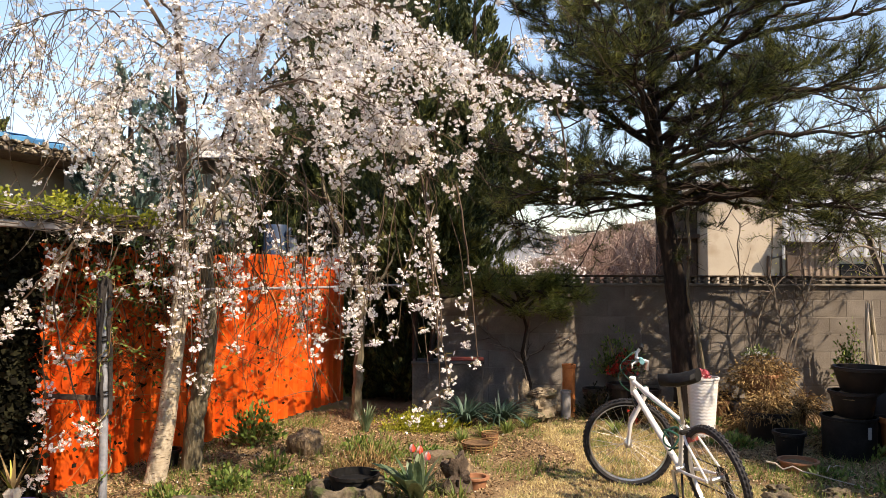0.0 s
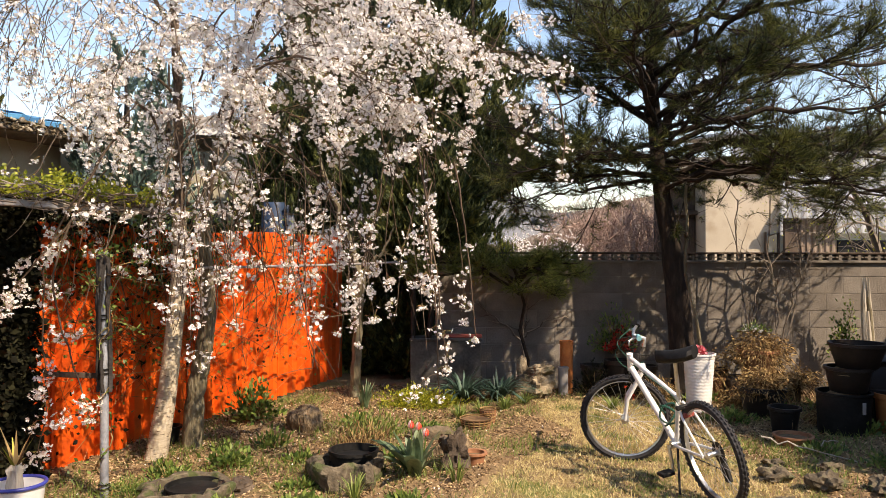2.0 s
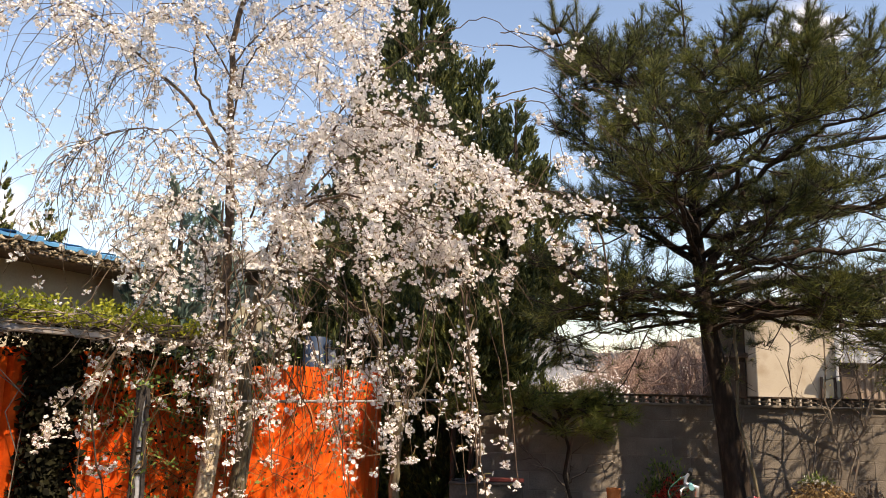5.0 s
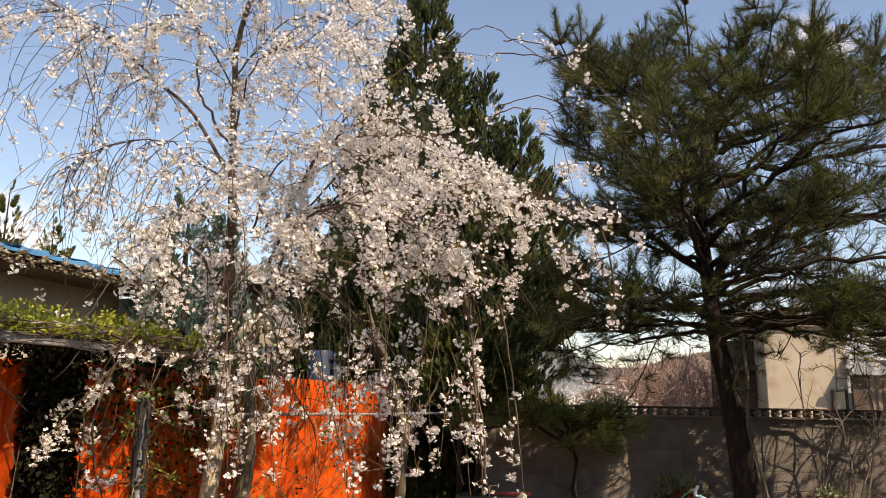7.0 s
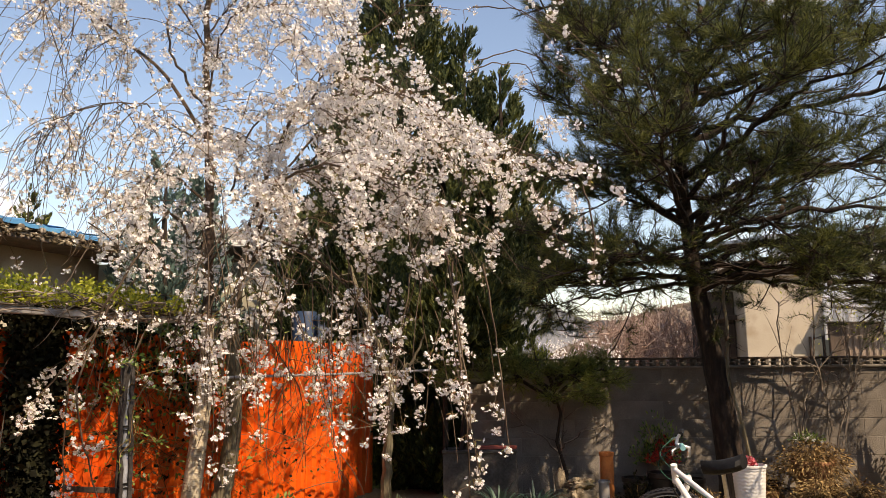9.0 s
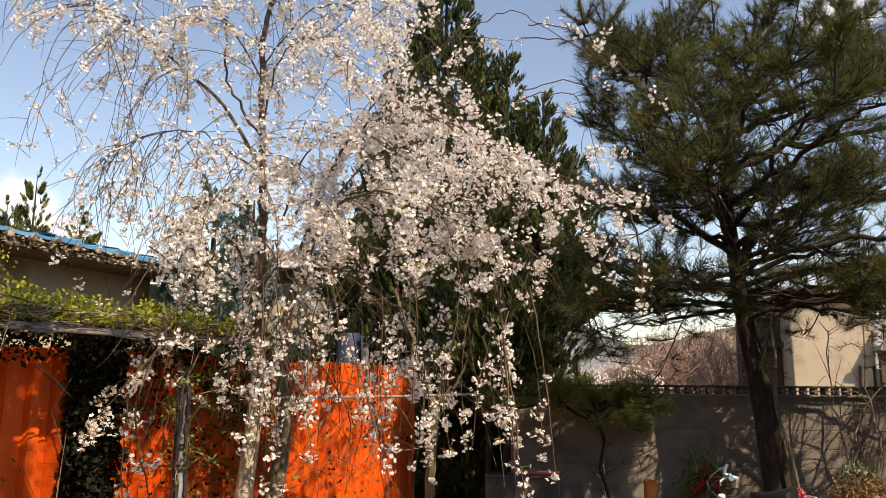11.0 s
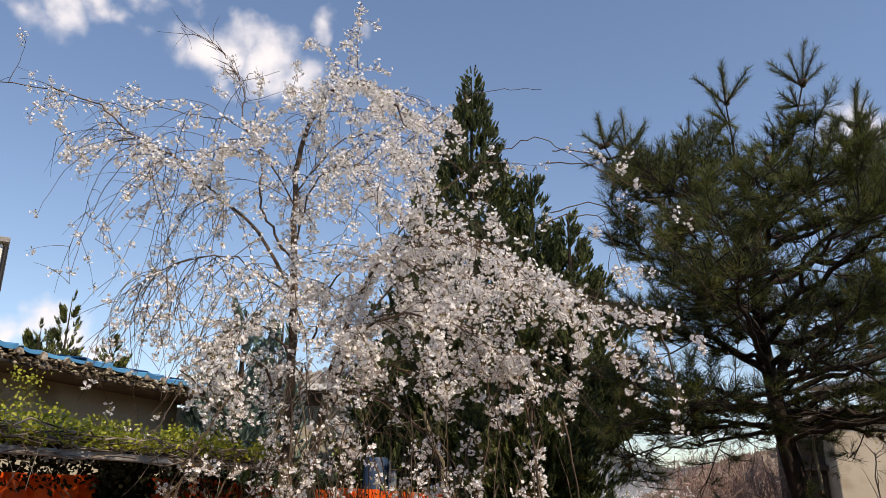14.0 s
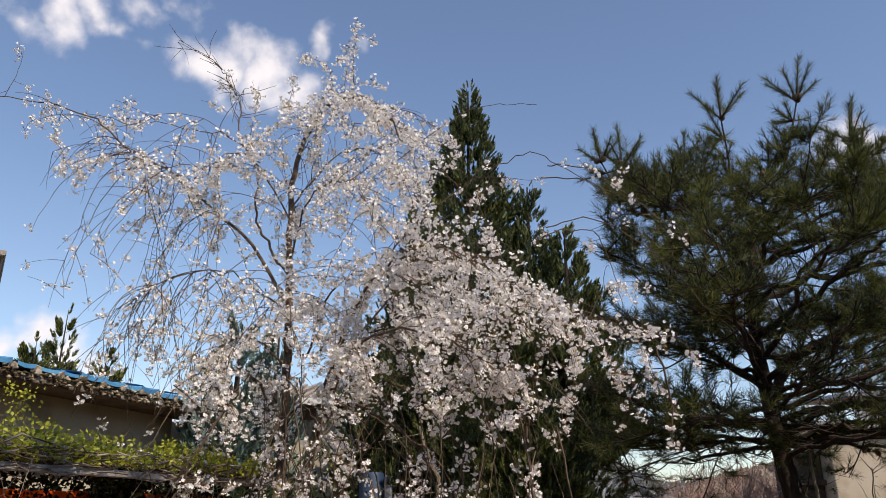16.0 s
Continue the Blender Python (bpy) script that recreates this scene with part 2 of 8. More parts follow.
MAT["black_plastic"] = material("black plastic", [(0.006, 0.006, 0.006), (0.012, 0.012, 0.012), (0.026, 0.025, 0.024)], scale=8, rough=0.6, bump=0.1, spec=0.2)
MAT["rubber"] = material("tyre rubber", [(0.012, 0.012, 0.014), (0.022, 0.022, 0.025), (0.04, 0.038, 0.04)], scale=20, rough=0.75, bump=0.3)
MAT["white_paint"] = material("white frame paint", [(0.66, 0.66, 0.65), (0.78, 0.78, 0.77), (0.82, 0.82, 0.81)], scale=14, rough=0.3, bump=0.03, stain=((0.30, 0.25, 0.20), 24, 0.70))
MAT["alloy"] = material("bright alloy", [(0.50, 0.50, 0.50), (0.64, 0.64, 0.64), (0.70, 0.70, 0.70)], scale=20, rough=0.32, metal=0.9, bump=0.05)
MAT["dark_metal"] = plain("oily dark steel", (0.022, 0.021, 0.02), 0.55, 0.4, bump=0.2)
MAT["cable_green"] = plain("green cable", (0.015, 0.085, 0.06), 0.5, bump=0)
MAT["teal"] = plain("pale teal grip", (0.18, 0.42, 0.45), 0.6, bump=0)
MAT["white_plastic"] = material("white moulded plastic", [(0.70, 0.70, 0.69), (0.78, 0.78, 0.77), (0.81, 0.81, 0.80)], scale=6, rough=0.4, bump=0.05)
MAT["pink"] = material("pink flower petals", [(0.62, 0.10, 0.14), (0.75, 0.20, 0.24), (0.80, 0.36, 0.38)], vary=0.6, rough=0.6, bump=0)
MAT["red"] = material("red flower petals", [(0.48, 0.02, 0.012), (0.62, 0.035, 0.02), (0.72, 0.09, 0.05)], vary=0.6, rough=0.55, bump=0)
MAT["rust_pipe"] = material("orange brown clay pipe", [(0.33, 0.10, 0.03), (0.48, 0.16, 0.045), (0.56, 0.22, 0.07)], scale=7, rough=0.7, bump=0.3)
MAT["grey_pipe"] = plain("grey plastic pipe", (0.27, 0.26, 0.255), 0.55, bump=0.1)
# pale foam toned down to dark grey: its shade is in the colour
MAT["foam"] = material("foam toned dark for shade", [(0.03, 0.028, 0.025), (0.065, 0.06, 0.055), (0.11, 0.105, 0.096)], scale=5, rough=0.8, bump=0.3)
MAT["red_trim"] = plain("faded red plastic", (0.30, 0.07, 0.055), 0.6, bump=0.1)
MAT["closing"] = material("dull brown render", [(0.10, 0.085, 0.065), (0.14, 0.12, 0.095), (0.18, 0.155, 0.125)], scale=1.1, rough=0.9, bump=0.3)
MAT["bark_dark"] = material("dark vine bark", [(0.018, 0.015, 0.014), (0.036, 0.031, 0.028), (0.07, 0.062, 0.056)], scale=12, rough=0.9, bump=0.8, bump_scale=50)
MAT["crust"] = material("mossy old plaster", [(0.05, 0.036, 0.02), (0.12, 0.09, 0.05), (0.36, 0.31, 0.23)], scale=8, vary=0.7, rough=0.95, bump=0.6)
MAT["cream"] = material("cream render", [(0.34, 0.29, 0.22), (0.42, 0.365, 0.285), (0.47, 0.41, 0.33)], scale=1.3, rough=0.9, bump=0.3, stain=((0.27, 0.21, 0.14), 0.8, 0.62))
MAT["beige"] = material("grey beige render", [(0.34, 0.31, 0.23), (0.42, 0.39, 0.295), (0.48, 0.45, 0.35)], scale=1.1, rough=0.92, bump=0.3, stain=((0.25, 0.23, 0.17), 0.9, 0.6))
MAT["white_wall"] = material("white render", [(0.62, 0.62, 0.60), (0.70, 0.70, 0.68), (0.76, 0.76, 0.74)], scale=1.0, rough=0.85, bump=0.15)
MAT["blue_tile"] = material("blue painted roof tile", [(0.04, 0.16, 0.33), (0.065, 0.25, 0.47), (0.10, 0.33, 0.55)], scale=4, vary=0.3, rough=0.5, bump=0.2)
MAT["tile_end"] = material("plastered tile ends", [(0.07, 0.052, 0.036), (0.19, 0.155, 0.115), (0.44, 0.40, 0.34)], scale=11, vary=0.4, rough=0.9, bump=0.5)
MAT["dark_wood"] = material("dark weathered timber", [(0.035, 0.024, 0.017), (0.075, 0.052, 0.038), (0.13, 0.095, 0.07)], scale=5, stretch=(1, 1, 0.3), rough=0.85, bump=0.5)
MAT["grey_wood"] = material("silvery weathered wood", [(0.26, 0.225, 0.18), (0.42, 0.375, 0.31), (0.55, 0.51, 0.44)], scale=8, stretch=(3, 3, 0.4), rough=0.9, bump=0.9)
MAT["brown_sheet"] = material("brown ribbed cladding", [(0.13, 0.095, 0.07), (0.20, 0.15, 0.115), (0.26, 0.21, 0.165)], scale=3, rough=0.7, bump=0.2)
MAT["roof_white"] = material("whitish roof sheet", [(0.26, 0.275, 0.29), (0.36, 0.375, 0.39), (0.45, 0.465, 0.48)], scale=2, rough=0.55, bump=0.1)
MAT["roof_grey"] = material("grey roof tiles", [(0.15, 0.14, 0.13), (0.25, 0.23, 0.21), (0.33, 0.31, 0.28)], scale=4, rough=0.85, bump=0.5)
MAT["blue_plastic"] = plain("blue plastic", (0.025, 0.05, 0.10), 0.5, bump=0.1)
MAT["rim_blue"] = plain("deep blue rim", (0.04, 0.055, 0.32), 0.4, bump=0)
MAT["bare"] = material("reddish bare twigs", [(0.17, 0.105, 0.085), (0.30, 0.19, 0.15), (0.42, 0.31, 0.25)], vary=0.6, rough=0.85, bump=0)
MAT["grey_twig"] = material("grey bare twigs", [(0.09, 0.07, 0.055), (0.18, 0.145, 0.115), (0.28, 0.235, 0.19)], vary=0.5, rough=0.85, bump=0)
# pale grey because the distance haze is put into the colour
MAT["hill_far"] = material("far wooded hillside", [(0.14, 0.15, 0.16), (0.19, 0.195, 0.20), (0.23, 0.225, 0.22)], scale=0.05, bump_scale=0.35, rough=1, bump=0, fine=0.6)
MAT["hill_near"] = material("brown spring hillside", [(0.13, 0.105, 0.08), (0.22, 0.17, 0.13), (0.28, 0.22, 0.17)], scale=0.08, bump_scale=0.6, rough=1, bump=0, fine=0.6)
MAT["glass"] = plain("dark window glass", (0.06, 0.075, 0.09), 0.08, bump=0, spec=0.7)
MAT["paper"] = plain("white sheet", (0.22, 0.24, 0.28), 0.7, bump=0)


# ---------------------------------------------------------------- mesh kit
class Shape:
    """Collects vertices and faces."""

    def __init__(self):
        self.v, self.f, self.n = [], [], 0

    def add(self, verts, faces):
        verts = np.asarray(verts, float).reshape(-1, 3)
        self.f.extend([tuple(int(i) + self.n for i in q) for q in faces])
        self.v.append(verts)
        self.n += len(verts)
        return self

    def tube(self, pts, radii, k=8, cap=True):
        pts = [Vector(p) for p in pts]
        if isinstance(radii, (int, float)):
            radii = [radii] * len(pts)
        ring, a = [], None
        for i, p in enumerate(pts):
            d = (pts[min(i + 1, len(pts) - 1)] - pts[max(i - 1, 0)]).normalized()
            if a is None:
                a = d.cross(Vector((0.31, 0.87, 0.13)))
                if a.length < 0.2:
                    a = d.cross(Vector((1, 0, 0)))
            a = (a - d * a.dot(d)).normalized()
            b = d.cross(a)
            for j in range(k):
                t = 2 * math.pi * j / k
                ring.append(p + (a * math.cos(t) + b * math.sin(t)) * radii[i])
        faces = []
        for i in range(len(pts) - 1):
            for j in range(k):
                faces.append((i * k + j, i * k + (j + 1) % k, (i + 1) * k + (j + 1) % k, (i + 1) * k + j))
        if cap and k > 3:
            faces.append(tuple(range(k - 1, -1, -1)))
            faces.append(tuple((len(pts) - 1) * k + j for j in range(k)))
        return self.add(ring, faces)

    def lathe(self, profile, k=24, at=(0, 0, 0), wobble=0.0, close=True):
        """profile: (radius, height) from the bottom up."""
        ring, faces = [], []
        for r, z in profile:
            for j in range(k):
                t = 2 * math.pi * j / k
                s = r * (1 + wobble * noise.noise((math.cos(t) * 1.7 + at[0], math.sin(t) * 1.7 + at[1], z * 3)))
                ring.append((at[0] + s * math.cos(t), at[1] + s * math.sin(t), at[2] + z))
        for i in range(len(profile) - 1):
            for j in range(k):
                faces.append((i * k + j, i * k + (j + 1) % k, (i + 1) * k + (j + 1) % k, (i + 1) * k + j))
        if close:
            faces.append(tuple(range(k - 1, -1, -1)))
            faces.append(tuple((len(profile) - 1) * k + j for j in range(k)))
        return self.add(ring, faces)

    def box(self, centre, size, c=0.006, m=None):
        """A box with chamfered edges."""
        h = [s / 2 for s in size]
        c = min(c, *(x * 0.45 for x in h))
        vs, idx = [], {}
        for sx in (-1, 1):
            for sy in (-1, 1):
                for sz in (-1, 1):
                    s = (sx, sy, sz)
                    for ax in range(3):
                        p = [s[i] * (h[i] - (0 if i == ax else c)) for i in range(3)]
                        idx[(s, ax)] = len(vs)
                        vs.append(p)
        fs = []
        for ax in range(3):
            o = [i for i in range(3) if i != ax]
            for sg in (-1, 1):
                q = []
                for a, b in ((-1, -1), (1, -1), (1, 1), (-1, 1)):
                    s = [0, 0, 0]
                    s[ax], s[o[0]], s[o[1]] = sg, a, b
                    q.append(idx[(tuple(s), ax)])
                fs.append(q)
            for a in (-1, 1):
                for b in (-1, 1):
                    s1, s2 = [0, 0, 0], [0, 0, 0]
                    s1[ax], s2[ax] = -1, 1
                    for s in (s1, s2):
                        s[o[0]], s[o[1]] = a, b
                    s1, s2 = tuple(s1), tuple(s2)
                    fs.append([idx[(s1, o[0])], idx[(s2, o[0])], idx[(s2, o[1])], idx[(s1, o[1])]])
        for key in {k[0] for k in idx}:
            fs.append([idx[(key, 0)], idx[(key, 1)], idx[(key, 2)]])
        P = [Vector(p) for p in vs]
        if m is not None:
            P = [m @ p for p in P]
        P = [p + Vector(centre) for p in P]
        return self.add(P, fs)

    def mesh(self, name, mat, smooth=True):
        me = bpy.data.meshes.new(name)
        v = np.concatenate(self.v) if self.v else np.zeros((0, 3))
        me.from_pydata(v.tolist(), [], self.f)
        bm = bmesh.new()
        bm.from_mesh(me)
        bmesh.ops.recalc_face_normals(bm, faces=bm.faces)
        bm.to_mesh(me)
        bm.free()
        me.materials.append(mat)
        if smooth:
            me.polygons.foreach_set("use_smooth", [True] * len(me.polygons))
            me.set_sharp_from_angle(angle=radians(38))
        return me


def tri_mesh(name, V, T, mat):
    """A mesh of many loose triangles, quickly."""
    me = bpy.data.meshes.new(name)
    V, T = np.asarray(V, np.float32), np.asarray(T, np.int32)
    me.vertices.add(len(V))
    me.vertices.foreach_set("co", V.ravel())
    me.loops.add(T.size)
    me.loops.foreach_set("vertex_index", T.ravel())
    me.polygons.add(len(T))
    me.polygons.foreach_set("loop_start", np.arange(0, T.size, 3, dtype=np.int32))
    me.update()
    me.materials.append(mat)
    return me


def part(name, shape, mat, parent, label="", smooth=True):
    me = shape if isinstance(shape, bpy.types.Mesh) else shape.mesh(name, mat, smooth)
    ob = new(name, me)
    ob.parent = parent
    if label:
        tagged(ob, label)
    return ob


def thing(name, label, category, m=None, group="", kind=""):
    """The base of a thing made of parts."""
    ob = new(name)
    if m is not None:
        ob.matrix_world = m
    return tagged(ob, label, category, group, kind)


def solid(name, shape, mat, label, category="", group="", kind="", m=None, smooth=True):
    """A thing of one mesh."""
    me = shape if isinstance(shape, bpy.types.Mesh) else shape.mesh(name, mat, smooth)
    ob = new(name, me)
    if m is not None:
        ob.matrix_world = m
    return tagged(ob, label, category, group, kind)


def spline(pts, n):
    """A smooth line through the points, in n steps a span."""
    P = [Vector(p) for p in pts]
    out = []
    for i in range(len(P) - 1):
        a, b, c, d = P[max(i - 1, 0)], P[i], P[i + 1], P[min(i + 2, len(P) - 1)]
        for j in range(n):
            t = j / n
            out.append(0.5 * (2 * b + (c - a) * t + (2 * a - 5 * b + 4 * c - d) * t * t + (3 * b - a - 3 * c + d) * t ** 3))
    out.append(P[-1])
    return out


def unit(a):
    return a / np.maximum(np.linalg.norm(a, axis=-1, keepdims=True), 1e-9)


def blades(P, D, length, width, rng, droop=0.0):
    """One thin triangle for each point, along D."""
    P, D = np.asarray(P, float), unit(np.asarray(D, float))
    side = unit(np.cross(D, rng.normal(size=D.shape)))
    length, width = np.broadcast_to(length, len(P))[:, None], np.broadcast_to(width, len(P))[:, None]
    tip = P + D * length
    tip[:, 2] -= droop * length[:, 0]
    V = np.stack([P - side * width / 2, P + side * width / 2, tip], 1).reshape(-1, 3)
    return V, np.arange(len(V)).reshape(-1, 3)


def leaves(P, D, length, width, rng):
    """A folded four-cornered leaf for each point."""
    P, D = np.asarray(P, float), unit(np.asarray(D, float))
    side = unit(np.cross(D, rng.normal(size=D.shape)))
    up = np.cross(side, D)
    length, width = np.broadcast_to(length, len(P))[:, None], np.broadcast_to(width, len(P))[:, None]
    mid = P + D * length * 0.5 - up * width * 0.12
    V = np.stack([P, mid + side * width / 2 + up * width * 0.2, P + D * length, mid - side * width / 2 + up * width * 0.2], 1).reshape(-1, 3)
    i = np.arange(len(P))[:, None] * 4
    T = np.concatenate([i + [[0, 1, 2]], i + [[0, 2, 3]]], 1).reshape(-1, 3)
    return V, T


def merge(parts):
    Vs, Ts, n = [], [], 0
    for V, T in parts:
        Vs.append(V)
        Ts.append(T + n)
        n += len(V)
    return np.concatenate(Vs), np.concatenate(Ts)

# ---------------------------------------------------------------- ground, hills
def lawn(x, y):
    """1 on the mown dry lawn, 0 in the beds."""
    edge = 0.55 + 0.35 * math.sin(y * 1.1 + 0.4) + 0.16 * (y - 6) + 0.25 * noise.noise((x * 1.3, y * 1.3, 4))
    right = 2.45 - 0.18 * (y - 5) + 0.3 * noise.noise((y * 1.7, 2, x))
    far = 8.2 + 0.3 * noise.noise((x * 2, 1, 0))
    return 1.0 if x > edge and x < right + 0.2 and y < far else 0.0


def ground_z(x, y):
    if abs(x) > 14 or y > 16 or y < -8:
        return 0.0
    bed = 0.03 if not lawn(x, y) else 0.0
    return bed * (0.5 + noise.noise((x * 2.1, y * 2.1, 0))) + 0.018 * noise.noise((x * 5, y * 5, 3)) if y < 8.9 else 0.0


def make_ground():
    def axis(lo, hi, fine):
        a = list(np.arange(lo, hi + 1e-6, fine))
        s = fine
        while a[-1] < 2600:
            s *= 1.7
            a.append(a[-1] + s)
            a.insert(0, a[0] - s)
        return a
    X, Y = axis(-5, 6.5, 0.09), axis(2, 9.6, 0.09)
    V = np.array([(x, y, ground_z(x, y)) for y in Y for x in X])
    nx = len(X)
    F = [(j * nx + i, j * nx + i + 1, (j + 1) * nx + i + 1, (j + 1) * nx + i) for j in range(len(Y) - 1) for i in range(nx - 1)]
    s = Shape()
    s.add(V, F)
    solid("ground", s, MAT["soil"], "garden soil with dry straw coloured grass", "ground", kind="structure")


make_ground()


def make_hill(name, y, pts, mat, label, depth, trees):
    """A ridge line at the distance y: points (x, height)."""
    line = spline([(a, 0, b) for a, b in pts], 14)
    rng = np.random.default_rng(5 + int(y))
    s = Shape()
    V, k = [], 7
    for p in line:
        for j in range(k):
            t = j / (k - 1)
            h = p.z * (1 - t) ** 1.3
            V.append((p.x + 3 * noise.noise((p.x * 0.02, t * 5, y)), y - depth * t, h * (1 + 0.12 * noise.noise((p.x * 0.03, t * 3, 1))) - 2 * t))
    s.add(V, [(i * k + j, i * k + j + 1, (i + 1) * k + j + 1, (i + 1) * k + j) for i in range(len(line) - 1) for j in range(k - 1)])
    ob = solid(name, s, mat, label, "hill", kind="structure")
    # ragged treetops on and below the crest
    P = []
    for _ in range(trees):
        i = rng.integers(0, len(line) - 1)
        p = line[i].lerp(line[i + 1], rng.random())
        t = rng.random() ** 2 * 0.6
        P.append((p.x, y - depth * t - 1, p.z * (1 - t) ** 1.3 - 1.2))
    P = np.array(P)
    D = np.tile([0, 0, 1.0], (len(P), 1)) + rng.normal(0, 0.12, (len(P), 3))
    size = (1.2 + 1.4 * rng.random(len(P))) * (y / 300) ** 0.7
    V, T = leaves(P, D, size, size * 0.8, rng)
    part("treetops", tri_mesh("treetops", V, T, mat), mat, ob)
    return ob


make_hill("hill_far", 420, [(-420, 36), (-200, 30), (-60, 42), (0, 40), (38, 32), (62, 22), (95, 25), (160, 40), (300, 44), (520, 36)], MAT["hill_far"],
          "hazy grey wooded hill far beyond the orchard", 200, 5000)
make_hill("hill_near", 210, [(-260, 4), (-60, 3), (10, 3), (28, 6), (44, 13.5), (62, 17), (100, 20), (180, 23), (320, 20)], MAT["hill_near"],
          "brown wooded hillside before leaf growth", 120, 5000)

# ---------------------------------------------------------------- garden wall of concrete block
WALL_Y, WALL_X0, WALL_X1 = 9.0, -0.05, 7.15
wall = thing("wall_back", "grey concrete block garden wall topped by openwork blocks", "wall", kind="structure")
s = Shape().box(((WALL_X0 + WALL_X1) / 2, WALL_Y + 0.0700, 0.74), (WALL_X1 - WALL_X0, 0.142, 1.48))
part("core", s, MAT["mortar"], wall)
s = Shape().box(((WALL_X0 + WALL_X1) / 2, WALL_Y + 0.07, 1.49), (WALL_X1 - WALL_X0, 0.22, 0.03), 0.008)
part("ledge", s, MAT["mortar"], wall)
s = Shape().box(((WALL_X0 + WALL_X1) / 2, WALL_Y + 0.07, 1.588), (WALL_X1 - WALL_X0, 0.17, 0.024), 0.006)
part("coping", s, MAT["dark_wood"], wall, "dark brown coping strip")

# ---------------------------------------------------------------- orange sheet fence
FA, FU = Vector((-1.26, 9.68, 0)), Vector((-0.355, -0.935, 0)).normalized()     # from the wall's end towards the camera
FN = Vector((0.935, -0.355, 0)).normalized()


def fence_at(s, out=0.0, z=0.0):
    p = FA + FU * s + FN * out
    return Vector((p.x, p.y, z))


def fence_sheet(width, height, low):
    """One ribbed sheet, folded up and down with thickness, in its own frame: x along, y outwards."""
    prof, x, pitch = [], 0.0, width / 4
    for i in range(4):
        for dx, o in ((0, 0), (0.36, 0), (0.46, 0.045), (0.86, 0.045), (0.96, 0)):
            prof.append((x + dx * pitch, o))
        x += pitch
    prof.append((width + 0.03, 0.004))
    s = Shape()
    V, F, n = [], [], len(prof)
    rows = [low, low + 0.5, low + 1.0, height]
    for back in (0, 1):
        for z in rows:
            for a, o in prof:
                V.append((a, o - 0.004 * back + 0.008 * noise.noise((a * 3, z * 2, low * 9)), z))
    m = len(rows)
    for b in (0, 1):
        for j in range(m - 1):
            for i in range(n - 1):
                q = b * n * m + j * n + i
                F.append((q, q + 1, q + n + 1, q + n))
    for j in range(m - 1):
        for i in (0, n - 1):
            q = j * n + i
            F.append((q, q + n, q + n + n * m, q + n * m))
    for j in (0, m - 1):
        for i in range(n - 1):
            q = j * n + i
            F.append((q, q + 1, q + 1 + n * m, q + n * m))
    s.add(V, F)
    return s


fence = thing("fence", "bright orange ribbed steel sheet fence with dappled shade", "fence", kind="structure")
rng_f = random.Random(3)
for i in range(9):
    h = 1.80 + rng_f.uniform(-0.02, 0.02)
    me = fence_sheet(0.74, h, 0.0 + rng_f.uniform(0.0, 0.05)).mesh("sheet", MAT["orange"], False)
    ob = part("sheet", me, MAT["orange"], fence)
    ob.matrix_world = Matrix.Translation(fence_at(-0.06 + i * 0.74, 0.012 * (i % 2))) @ Matrix.Rotation(math.atan2(FU.y, FU.x), 4, "Z")
for i in range(5):
    p = fence_at(0.1 + i * 1.6, -0.09)
    part("post", Shape().tube([p, p + Vector((0, 0, 1.72))], 0.03, 8), MAT["galv"], fence)
for z in (0.35, 1.5):
    part("rail", Shape().tube([fence_at(0, -0.05, z), fence_at(6.6, -0.05, z)], 0.02, 6), MAT["galv"], fence)

